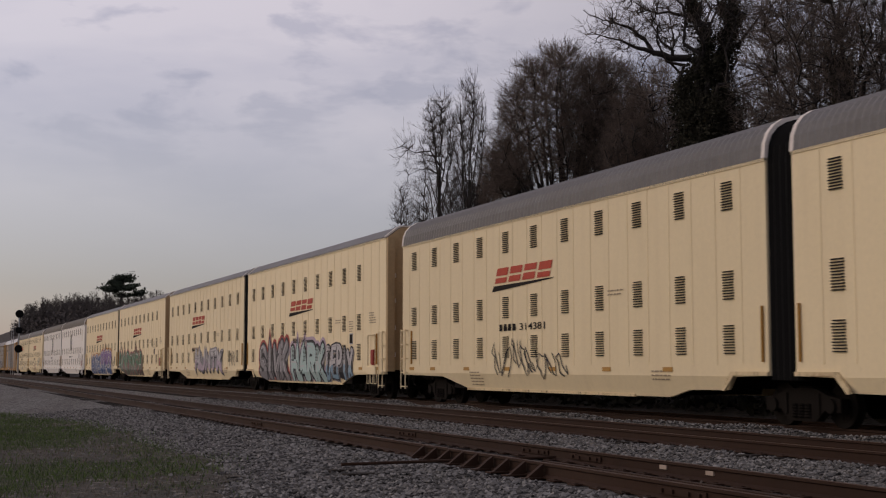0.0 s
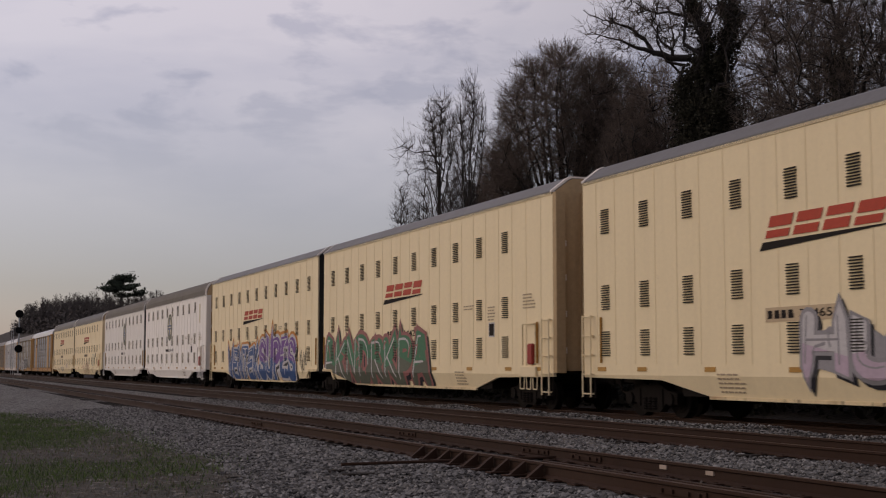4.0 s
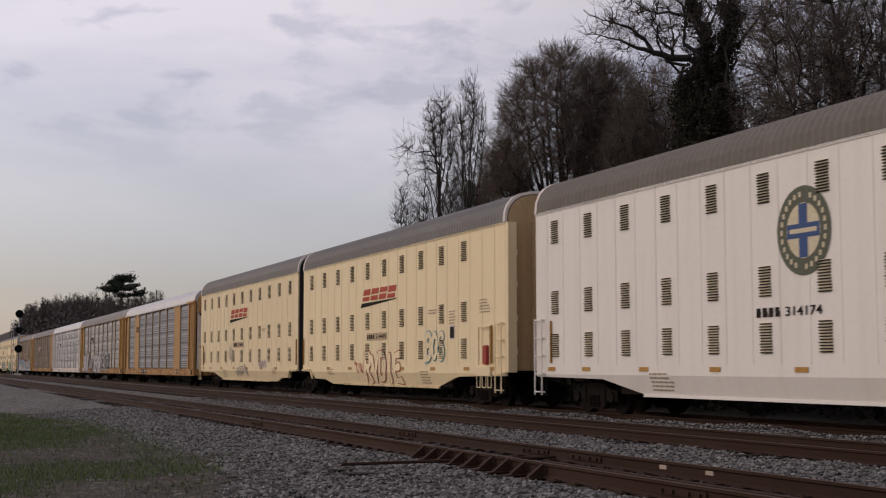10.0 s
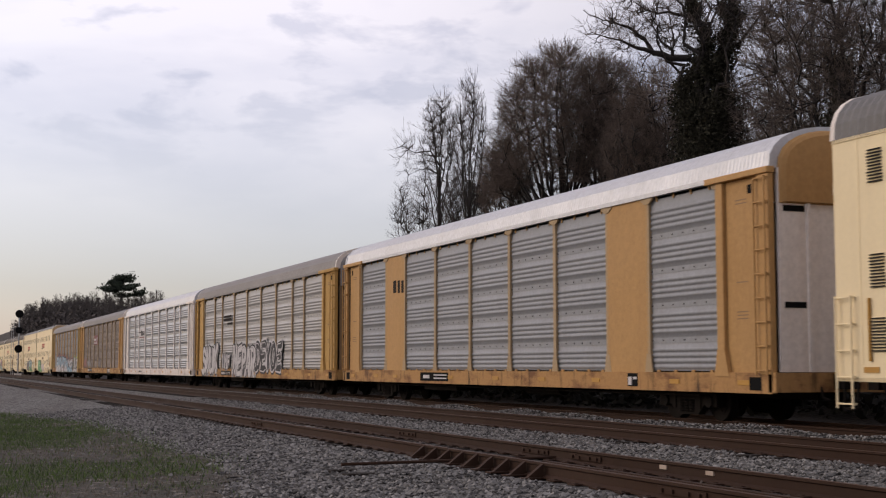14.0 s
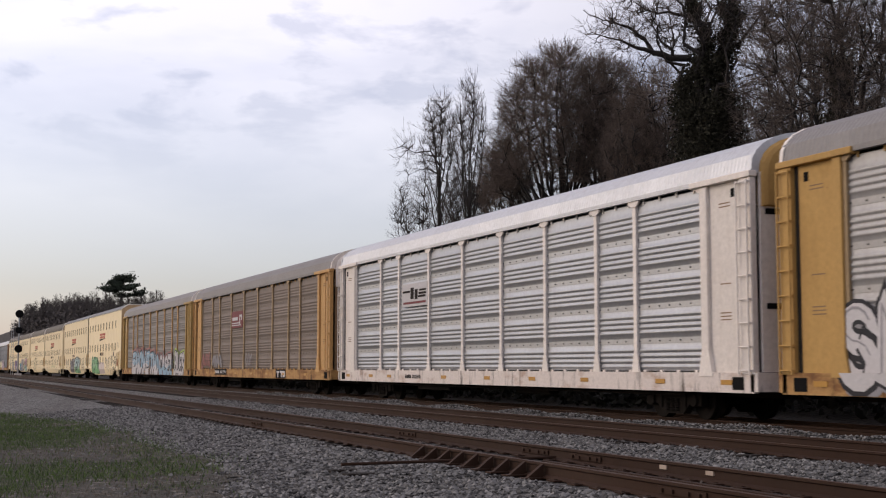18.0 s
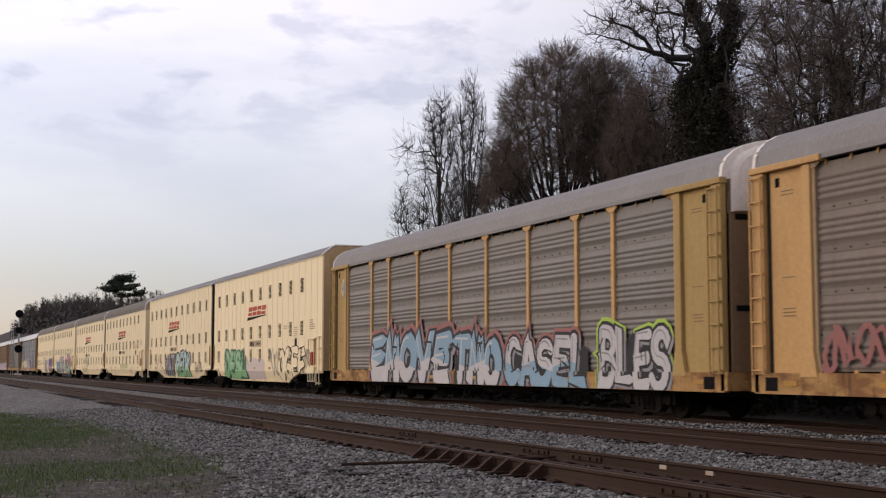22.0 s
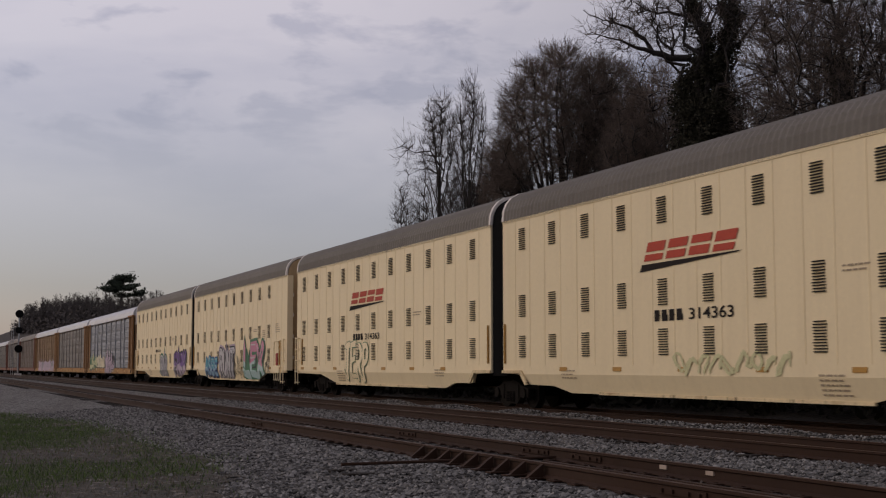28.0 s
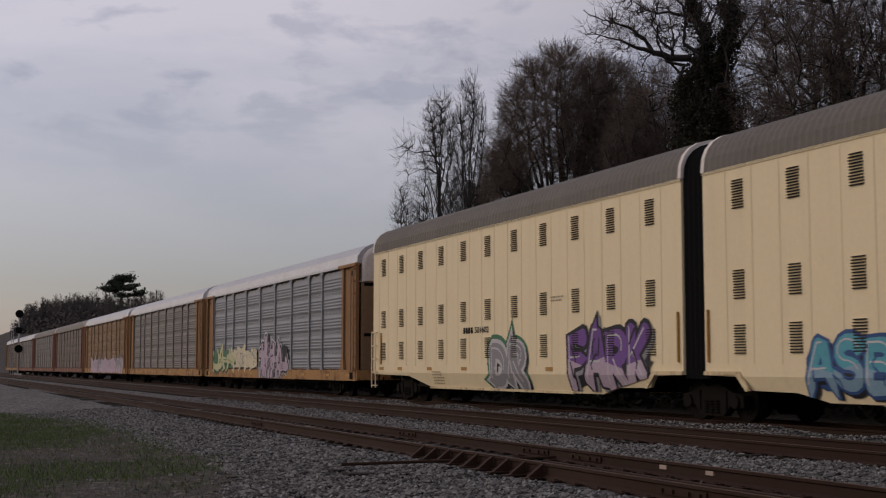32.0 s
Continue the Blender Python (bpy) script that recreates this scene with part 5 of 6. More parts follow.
def pine(x, y, height, spread, seed, label):
    rng = random.Random(seed)
    g = np.random.default_rng(seed)
    thing = tagged(new("pine_tree"), label, "tree", "pines")
    thing.location = (x, y, ground_z(x, y) - 0.2)
    segs = [(0, Vector((0, 0, 0)), Vector((0.4, 0, height * 0.55)), 0.28, 0.2), (0, Vector((0.4, 0, height * 0.55)), Vector((0.1, 0, height * 0.95)), 0.2, 0.06)]
    cs = []
    for k in range(26):
        f = 0.66 + 0.33 * k / 26
        a = rng.uniform(0, 6.28)
        l = spread * rng.uniform(0.45, 1.0) * (1.1 - 0.6 * (f - 0.66) / 0.34)
        p = Vector((0.3, 0, height * f))
        q = p + Vector((math.cos(a) * l, math.sin(a) * l, rng.uniform(-0.05, 0.22) * l))
        segs.append((1, p, q, 0.08, 0.03))
        for c in range(5):
            m = p.lerp(q, rng.uniform(0.35, 1.05))
            r = spread * rng.uniform(0.10, 0.2)
            for n in range(60):
                v = g.normal(size=3)
                cs.append((m.x + v[0] * r * 0.6, m.y + v[1] * r * 0.6, m.z + abs(v[2]) * r * 0.45))
    obj("trunk", tubes_mesh("trunk", [s for s in segs if s[0] == 0], 8, M_BARK), None, thing)
    obj("limb", tubes_mesh("limb", [s for s in segs if s[0] == 1], 5, M_BARK), None, thing)
    obj("crown", quads_mesh("crown", cs, 0.32, g, M_PINE), None, thing, "dark green tufted needles")
    return thing


pine(-352, 50, 14.0, 6.4, 3, "Dark green pine with a broad flat crown on the hill")
pine(-207, 40, 9.0, 1.8, 4, "Small dark pine top beyond the tracks")


# the signal beside the line
def signal():
    s = tagged(new("railway_signal"), "Tall grey signal mast with three dark round heads", "signal")
    s.location = (-211.6, 15.0, -0.3)

    def add(name, build, mat, label=""):
        bm = bmesh.new()
        build(bm)
        return part(name, bm, mat, s, label)

    add("base", lambda bm: box(bm, -0.5, 0.5, -0.5, 0.5, 0, 0.5), M_PALE, "concrete base")
    add("mast", lambda bm: tube(bm, (0, 0, 0.5), (0, 0, 9.9), 0.12, 10), M_GALV)
    for dx in (-0.75, -1.05):
        add("ladder_rail", lambda bm: tube(bm, (-0.1, dx, 0.3), (0, dx, 8.6), 0.035, 6), M_GALV)
    for k in range(20):
        add("ladder_rung", lambda bm: tube(bm, (-0.05, -0.75, 0.5 + 0.4 * k), (-0.05, -1.05, 0.5 + 0.4 * k), 0.02, 5), M_GALV)
    for z, r in ((9.5, 0.6), (7.0, 0.5), (4.2, 0.6)):
        h = add("signal_head", lambda bm: (tube(bm, (0.16, 0.0, z), (0.26, 0.0, z), r, 24), tube(bm, (0.0, 0.0, z), (0.16, 0.0, z), 0.2, 12)), M_BLACK, "round black backing plate")
        bm = bmesh.new()
        tube(bm, (0.26, 0, z), (0.5, 0, z), 0.14, 12)
        part("hood", bm, M_BLACK, h)
    add("platform", lambda bm: box(bm, -0.4, 0.3, -1.1, -0.1, 5.5, 5.58), M_PALE)
    return s


signal()


# dark brush added at the bank's foot behind the train, for shade under it
def brush(n, x0, x1, y0, y1, top, seed):
    g = np.random.default_rng(seed)
    cs = []
    for k in range(n):
        x, y = x0 + (x1 - x0) * g.random() ** 0.8, g.uniform(y0, y1)
        h = top * (0.6 + 0.5 * noise.noise((x * 0.25, y, 3)))
        cs.append((x, y, ground_z(x, y) + h * g.random()))
    ob = new("brambles", quads_mesh("brambles", cs, 0.16, g, M_SHADE_BRUSH))
    tagged(ob, "Dark brush added at the foot of the bank, standing for shade under the train", "bushes", kind="stuff")


brush(36000, -150, 4, 20.3, 22.6, 2.2, 61)
# ---------- lettering, emblems and graffiti on the cars ----------
def flat_paint(name, colour, rough=0.55):
    return paint(name, colour, tuple(c * 0.55 + 0.05 for c in colour), 0.3, rough)


SPRAY = {
    "black": flat_paint("spray_black", (0.02, 0.02, 0.025)), "grey": flat_paint("spray_grey", (0.25, 0.24, 0.25)),
    "white": flat_paint("spray_white", (0.50, 0.48, 0.48)), "red": flat_paint("spray_red", (0.40, 0.06, 0.05)),
    "orange": flat_paint("spray_orange", (0.55, 0.22, 0.04)), "blue": flat_paint("spray_blue", (0.035, 0.085, 0.22)),
    "sky": flat_paint("spray_sky", (0.22, 0.35, 0.44)), "teal": flat_paint("spray_teal", (0.08, 0.33, 0.40)),
    "aqua": flat_paint("spray_aqua", (0.38, 0.52, 0.50)), "green": flat_paint("spray_green", (0.05, 0.17, 0.09)),
    "mint": flat_paint("spray_mint", (0.22, 0.45, 0.22)), "purple": flat_paint("spray_purple", (0.16, 0.07, 0.26)),
    "mauve": flat_paint("spray_mauve", (0.45, 0.35, 0.42)), "pink": flat_paint("spray_pink", (0.55, 0.22, 0.30)),
    "lime": flat_paint("spray_lime", (0.35, 0.50, 0.08)),
    "faded": flat_paint("faded_overspray", (0.56, 0.47, 0.43)), "rose": flat_paint("spray_rose", (0.30, 0.12, 0.11)),
    "tan": flat_paint("faded_plate", (0.50, 0.38, 0.24)), "maroon": flat_paint("maroon_plate", (0.16, 0.03, 0.035)),
    "stencil": flat_paint("faded_stencil", (0.36, 0.28, 0.19)), "pale_green": flat_paint("faded_green_spray", (0.52, 0.50, 0.28)),
    "olive": flat_paint("olive_ring", (0.10, 0.11, 0.08)), "cream": flat_paint("cream_ground", (0.62, 0.55, 0.38)), "coat": M_CREAM,
}


def stroke(bm, pts, r, y, style=0, rise=0.0):
    """One bold bar of spray paint along pts of (x, z): it swells, and ends blunt, slanted or in a spike."""
    n = len(pts)
    fat = [r * (0.78 + 0.34 * math.sin(1.3 * style + 2.4 * i / n) ** 2) for i in range(n)]
    left, right = [], []
    for i in range(n):
        a, b = pts[max(0, i - 1)], pts[min(n - 1, i + 1)]
        d = Vector((b[0] - a[0], b[1] - a[1]))
        d = d.normalized() if d.length > 1e-6 else Vector((1, 0))
        left.append((pts[i][0] - d.y * fat[i], pts[i][1] + d.x * fat[i]))
        right.append((pts[i][0] + d.y * fat[i], pts[i][1] - d.x * fat[i]))
    bm.verts.ensure_lookup_table()
    before = bm.verts[-1] if len(bm.verts) else None
    va = [bm.verts.new((x, y - rise * i, z)) for i, (x, z) in enumerate(left)]
    vb = [bm.verts.new((x, y - rise * i, z)) for i, (x, z) in enumerate(right)]
    for i in range(n - 1):
        bm.faces.new((va[i], vb[i], vb[i + 1], va[i + 1]))
    for end, k, first, last in ((0, 0, va[0], vb[0]), (1, n - 1, vb[-1], va[-1])):
        kind = (style * 7 + end * 3) % 5
        p = Vector((pts[k][0], 0, pts[k][1]))
        inner = pts[1] if k == 0 else pts[n - 2]
        out = Vector((p.x - inner[0], 0, p.z - inner[1]))
        out = out.normalized() * r if out.length > 1e-6 else Vector((r, 0, 0))
        a, b = first.co - p, last.co - p
        if kind == 0:      # spike
            tip = [p + out * 1.9]
        elif kind in (1, 2):      # slanted cut
            tip = [p + a * 0.95 + out * (1.1 if kind == 1 else 0.3), p + b * 0.95 + out * (0.2 if kind == 1 else 1.0)]
        else:
            tip = [p + a * 0.8 + out * 0.6, p + a * 0.3 + out * 0.9, p + b * 0.3 + out * 0.9, p + b * 0.8 + out * 0.6]
        bm.faces.new([first] + [bm.verts.new((v.x, y - rise * k, v.z)) for v in tip] + [last])
    bm.verts.ensure_lookup_table()
    if before:
        bm.edges.new((before, va[0]))


def glyph_strokes(rng, x, z, w, h):
    """A tangle of bold bars and hooks that spells nothing."""
    j = lambda v: rng.uniform(-v, v)
    arc = lambda cx, cz, rx, rz, a0, a1: [(cx + rx * math.cos(a0 + (a1 - a0) * k / 7), cz + rz * math.sin(a0 + (a1 - a0) * k / 7)) for k in range(8)]
    out = []
    for k in range(rng.choice((2, 2, 3))):
        a = x + w * (0.12 + 0.34 * k) + j(0.08) * w
        lean = j(0.22) * w
        bend = j(0.12) * w
        out.append([(a, z + h * rng.uniform(0.0, 0.12)), (a + lean * 0.5 + bend, z + 0.5 * h), (a + lean, z + h * rng.uniform(0.78, 1.0))])
    if rng.random() < 0.8:
        a0 = rng.uniform(0, 6.28)
        out.append(arc(x + w * rng.uniform(0.35, 0.65), z + h * rng.uniform(0.35, 0.7), 0.3 * w, 0.2 * h, a0, a0 + rng.choice((-1, 1)) * rng.uniform(2.2, 4.0)))
    if rng.random() < 0.6:
        b = z + h * rng.uniform(0.15, 0.85)
        out.append([(x + 0.05 * w, b), (x + 0.5 * w, b + j(0.15) * h), (x + w, b + j(0.3) * h)])
    if rng.random() < 0.4:      # a spike
        a = x + w * rng.uniform(0.2, 0.9)
        out.append([(a, z + 0.75 * h), (a + j(0.2) * w, z + 1.12 * h)])
    return out


def bow(cx, cz, rx, rz, a0, a1, n=9):
    return [(cx + rx * math.cos(radians(a0 + (a1 - a0) * k / (n - 1))), cz + rz * math.sin(radians(a0 + (a1 - a0) * k / (n - 1)))) for k in range(n)]


# strokes of the sprayed capitals, in a box one wide and one high
CAPITALS = {
    "A": [[(0.02, 0), (0.42, 1)], [(0.42, 1), (0.62, 1), (0.98, 0)], [(0.22, 0.36), (0.8, 0.36)]],
    "B": [[(0.1, 0), (0.1, 1)], [(0.1, 1)] + bow(0.5, 0.77, 0.4, 0.23, 90, -90) + [(0.2, 0.54)], [(0.2, 0.54)] + bow(0.55, 0.27, 0.42, 0.27, 90, -90) + [(0.1, 0)]],
    "C": [bow(0.55, 0.5, 0.48, 0.5, 50, 310, 13)],
    "D": [[(0.1, 0), (0.1, 1)], [(0.1, 1)] + bow(0.4, 0.5, 0.55, 0.5, 90, -90, 11) + [(0.1, 0)]],
    "E": [[(0.95, 1), (0.2, 0.98), (0.1, 0.5), (0.2, 0.02), (0.95, 0)], [(0.15, 0.5), (0.8, 0.54)]],
    "F": [[(0.12, -0.05), (0.12, 0.96), (0.95, 1)], [(0.15, 0.52), (0.75, 0.55)]],
    "G": [bow(0.55, 0.5, 0.48, 0.5, 50, 330, 13), [(0.55, 0.42), (0.98, 0.42), (0.95, 0.1)]],
    "H": [[(0.1, 0), (0.14, 1)], [(0.9, 0), (0.86, 1)], [(0.12, 0.5), (0.88, 0.52)]],
    "I": [[(0.5, 0), (0.5, 1)]],
    "J": [[(0.15, 1), (0.9, 1)], [(0.6, 1), (0.6, 0.25)] + bow(0.35, 0.25, 0.25, 0.25, 0, -150, 6)],
    "K": [[(0.12, 0), (0.12, 1)], [(0.9, 1.02), (0.2, 0.48)], [(0.3, 0.55), (0.98, -0.06)]],
    "L": [[(0.15, 1), (0.12, 0.06), (0.95, 0)]],
    "M": [[(0.05, 0), (0.2, 1)], [(0.2, 1), (0.5, 0.35), (0.8, 1)], [(0.8, 1), (0.96, 0)]],
    "N": [[(0.08, 0), (0.12, 1)], [(0.12, 1), (0.86, 0)], [(0.86, 0), (0.9, 1)]],
    "O": [bow(0.5, 0.5, 0.45, 0.5, 80, 440, 15)],
    "P": [[(0.12, -0.04), (0.12, 1)], [(0.12, 1)] + bow(0.5, 0.74, 0.44, 0.26, 90, -90) + [(0.15, 0.47)]],
    "R": [[(0.1, 0), (0.1, 1)], [(0.1, 1)] + bow(0.5, 0.76, 0.4, 0.24, 90, -90) + [(0.2, 0.5)], [(0.4, 0.5), (0.98, -0.05)]],
    "S": [bow(0.52, 0.75, 0.42, 0.25, 20, 250, 9) + bow(0.5, 0.25, 0.44, 0.26, 80, -160, 9)],
    "T": [[(0.0, 0.98), (1.0, 1.02)], [(0.5, 1), (0.48, -0.02)]],
    "U": [[(0.1, 1), (0.1, 0.35)] + bow(0.5, 0.3, 0.4, 0.3, 180, 360, 9) + [(0.9, 1)]],
    "V": [[(0.02, 1), (0.48, 0)], [(0.48, 0), (0.98, 1)]],
    "X": [[(0.05, 1), (0.95, 0)], [(0.05, 0), (0.95, 1)]],
    "Y": [[(0.02, 1), (0.5, 0.5)], [(0.98, 1), (0.5, 0.5), (0.48, 0)]],
}


def capital_strokes(letter, rng, x, z, w, h):
    """The bars of one capital, leaning and swinging a little as a sprayed one does."""
    lean, swing = rng.uniform(-0.08, 0.12), rng.uniform(-0.08, 0.08)
    return [[(x + w * (a + lean * (b - 0.5)), z + h * (b + swing * (a - 0.5))) for a, b in line] for line in CAPITALS[letter]]


def decal(name, bm, mat, car, y, label, rack):
    if rack:      # the part that lies on the side sill sits further out
        low = bm.copy()
        for m, no in ((bm, (0, 0, -1)), (low, (0, 0, 1))):
            bmesh.ops.bisect_plane(m, geom=m.verts[:] + m.edges[:] + m.faces[:], plane_co=(0, 0, 1.045), plane_no=no, clear_outer=True)
        bmesh.ops.bisect_plane(low, geom=low.verts[:] + low.edges[:] + low.faces[:], plane_co=(0, 0, 0.64), plane_no=(0, 0, -1), clear_outer=True)
        if len(low.faces):
            part(name, low, mat, car, "", (0, y - 0.053, 0))
        else:
            low.free()
    lo, hi = (-13.7, 13.7) if rack else (0.03 - TAIL, HALF - 0.03)
    if not rack and UNITS.index(car) % 2 == 0:
        lo, hi = -hi, -lo
    cuts = [((lo, 0, 0), (-1, 0, 0)), ((hi, 0, 0), (1, 0, 0))]
    if not rack:      # keep to the sheet: straight sill and sloping ends
        f = -1 if UNITS.index(car) % 2 == 0 else 1
        cuts += [((0, 0, 0.545), (0, 0, -1)), ((-f * (TAIL - 5.6), 0, 0.50), (-f * 0.18, 0, -1)), ((f * (HALF - 3.9), 0, 0.50), (f * 0.17, 0, -1))]
    for co, no in cuts:
        bmesh.ops.bisect_plane(bm, geom=bm.verts[:] + bm.edges[:] + bm.faces[:], plane_co=co, plane_no=no, clear_outer=True)
    if len(bm.faces):
        if not rack:
            tumble(bm)
        part(name, bm, mat, car, label, (0, y, 0))
    else:
        bm.free()


def graffiti(car, x, z, w, h, fill, second, edge, halo, glyphs, seed, weight=0.13, words="spray-painted graffiti"):
    """Halo, dark edge, fill and shine, one thin layer over the other."""
    rng = random.Random(seed)
    rack = car in RACKS
    y0 = -1.515 if rack else -SIDE - 0.018
    posts = rack
    text = glyphs if isinstance(glyphs, str) else ""
    glyphs = len(text) or glyphs
    step = w / glyphs
    r = weight * min(step, h) * (0.95 if text else 0.80)
    letters = [capital_strokes(c, rng, x + g * step + 0.08 * step, z + (0.1 + rng.uniform(-0.05, 0.05)) * h, step * 0.84, h * rng.uniform(0.78, 0.88)) for g, c in enumerate(text)] or [glyph_strokes(rng, x + g * step - 0.06 * step, z + rng.uniform(-0.03, 0.05) * h, step * 1.14, h * rng.uniform(0.88, 1.0)) for g in range(glyphs)]
    hollow = fill == "coat"      # outlines alone, on the bare coat
    if fill and not hollow:      # a solid ground behind the shapes
        bm = bmesh.new()
        n = glyphs * 5
        low = [(x + w * k / n, z + 0.06 * h + rng.uniform(-0.05, 0.05) * h) for k in range(n + 1)]
        high = [(x + w * (1 - k / n), z + h * (0.80 + 0.10 * math.sin(k * 2.1)) + rng.uniform(-0.06, 0.08) * h) for k in range(n + 1)]
        bm.faces.new([bm.verts.new((a, 0.0005, b)) for a, b in low + high])
        bmesh.ops.triangulate(bm, faces=bm.faces[:])
        decal("graffiti_ground", bm, SPRAY[edge or fill], car, y0 - 0.0055, "", posts)
    for n, strokes in enumerate(letters):
        lift = 0.0004 * (n % 2)
        if halo:
            bm = bmesh.new()
            for i, s in enumerate(strokes):
                stroke(bm, s, r * 2.0, -0.00006 * i, i + n)
            decal("graffiti_halo", bm, SPRAY[halo], car, y0 - lift, "", posts)
        if edge:
            bm = bmesh.new()
            for i, s in enumerate(strokes):
                stroke(bm, s, r * (1.22 if hollow else 1.45) if fill else r, -0.00006 * i, i + n)
            decal("graffiti_outline", bm, SPRAY[edge], car, y0 - 0.006 - lift, "", posts)
        if fill and edge and not hollow:      # a cast of the letter to one side
            bm = bmesh.new()
            for i, s in enumerate(strokes):
                stroke(bm, [(a + 0.55 * r, b - 0.5 * r) for a, b in s], r * 1.4, -0.00006 * i, i + n)
            decal("graffiti_shade", bm, SPRAY["black" if edge != "black" else "grey"], car, y0 - 0.0057 - lift * 0.2, "", posts)
        if fill:
            bm = bmesh.new()
            for i, s in enumerate(strokes):
                stroke(bm, s, r * (0.95 if edge else 1.2), -0.00006 * i, i + n)
            if second and text:      # the lower half in the second colour
                low = bm.copy()
                cut = z + h * (0.45 + 0.06 * math.sin(2.3 * n))
                bmesh.ops.bisect_plane(low, geom=low.verts[:] + low.edges[:] + low.faces[:], plane_co=(x + (n + 0.5) * step, 0, cut), plane_no=(0.2 - 0.4 * (n % 2), 0, 1), clear_outer=True)
                decal("graffiti_fade", low, SPRAY[second], car, y0 - 0.0135 - lift, "", posts)
            decal("graffiti_letter", bm, SPRAY[second if second and not text and n % 3 == 1 else fill], car, y0 - 0.012 - lift, words, posts)
            if text and edge and not hollow:      # a thin shine along the letter
                bm = bmesh.new()
                for i, s in enumerate(strokes):
                    stroke(bm, [(a - 0.35 * r, b + 0.35 * r) for a, b in s[:max(2, len(s) * 2 // 3)]], r * 0.12, -0.00006 * i, 1)
                decal("graffiti_shine", bm, SPRAY["white" if fill != "white" else "grey"], car, y0 - 0.0152 - lift, "", posts)
    if halo == "orange" and fill:      # pointed flares that leap out behind the letters
        for k in range(glyphs * 3):
            bm = bmesh.new()
            c, up = x + w * (k + rng.random()) / (glyphs * 3), rng.random() < 0.75
            b = z + h * (rng.uniform(0.7, 0.95) if up else rng.uniform(0.05, 0.3))
            t = h * rng.uniform(0.14, 0.34) * (1 if up else -0.4)
            g = 0.10 * step
            bm.faces.new([bm.verts.new(v) for v in ((c - g * 1.6, 0, b), (c + g * 1.6, 0, b), (c + g * 0.9, 0, b + 0.5 * t), (c + rng.uniform(-2, 2) * g, 0, b + t), (c - g * 0.6, 0, b + 0.45 * t))])
            decal("graffiti_flare", bm, SPRAY[halo], car, y0 - 0.0052, "", posts)
    if fill and not hollow:
        bm = bmesh.new()
        for k in range(glyphs * (2 if text else 7)):      # thin inner lines and shade strokes
            a, b = x + w * rng.random(), z + h * rng.uniform(0.1, 0.8)
            stroke(bm, [(a, b), (a + rng.uniform(-0.1, 0.1) * step, b + rng.uniform(0.05, 0.2) * h), (a + rng.uniform(-0.25, 0.25) * step, b + rng.uniform(0.12, 0.3) * h)], 0.16 * r, -0.0001 * k, k)
        bmesh.ops.bisect_plane(bm, geom=bm.verts[:] + bm.edges[:] + bm.faces[:], plane_co=(0, 0, 1.045 if rack else 0.6), plane_no=(0, 0, -1), clear_outer=True)
        if not rack:
            tumble(bm)
        tagged(part("graffiti_shading", bm, SPRAY[edge or "grey"], car, "", (0, y0 - 0.016, 0)), kind="stuff")


def scribble(car, x, z, w, h, mat, seed, n=5, r=0.022):
    rng = random.Random(seed)
    rack = car in RACKS
    bm = bmesh.new()
    for i in range(n):
        cx, cz = x + w * (i + 0.5) / n, z + h * rng.uniform(0.35, 0.65)
        a0 = rng.uniform(0, 6)
        pts = [(cx + 0.55 * w / n * math.cos(a0 + k * 0.55) * rng.uniform(0.5, 1.1), cz + 0.5 * h * math.sin(a0 * 1.7 + k * 0.75) * rng.uniform(0.5, 1.0)) for k in range(12)]
        stroke(bm, pts, r, -0.0045 * (i % 2), 0, 0.00035)
    if not rack:
        tumble(bm)
    part("graffiti", bm, SPRAY[mat], car, "thin sprayed scribble", (0, -1.518 if rack else -SIDE - 0.018, 0))


def patch(car, x, z, w, h, mat, y=0.016, name="faded_patch", label=""):
    bm = bmesh.new()
    rng = random.Random(int(x * 100))
    pts = [(x + w * k / 6, z + rng.uniform(0, 0.06) * h) for k in range(7)] + [(x + w * (1 - k / 6), z + h * (0.72 + 0.24 * abs(math.sin(k * 1.9))) - rng.uniform(0, 0.08) * h) for k in range(7)]
    bm.faces.new([bm.verts.new((a, 0, b)) for a, b in pts])
    if car not in RACKS:
        tumble(bm)
    return part(name, bm, SPRAY[mat], car, label, (0, (-1.513 if car in RACKS else -SIDE) - y, 0))


def plate(car, x, z, w, h, mat, y, name, label=""):
    bm = bmesh.new()
    box(bm, x, x + w, -0.004, 0.004, z, z + h)
    return part(name, bm, mat, car, label, (0, y, 0))


def glyph_mesh(text):
    cu = bpy.data.curves.new("text", "FONT")
    cu.body, cu.offset = text, 0.012
    ob = bpy.data.objects.new("text", cu)
    scene.collection.objects.link(ob)
    bpy.context.view_layer.update()
    me = bpy.data.meshes.new_from_object(ob.evaluated_get(bpy.context.evaluated_depsgraph_get()))
    bpy.data.objects.remove(ob)
    return me


def lettering(car, text, x, z, w, h, mat, y):
    me = glyph_mesh(text)
    co = np.array([v.co[:] for v in me.vertices])
    lo, hi = co.min(0), co.max(0)
    for v in me.vertices:
        v.co = (x + (v.co.x - lo[0]) / (hi[0] - lo[0]) * w, 0, z + (v.co.y - lo[1]) / (hi[1] - lo[1]) * h)
    ob = part("number", me, mat, car, "painted number " + text, (0, y, 0))
    return ob


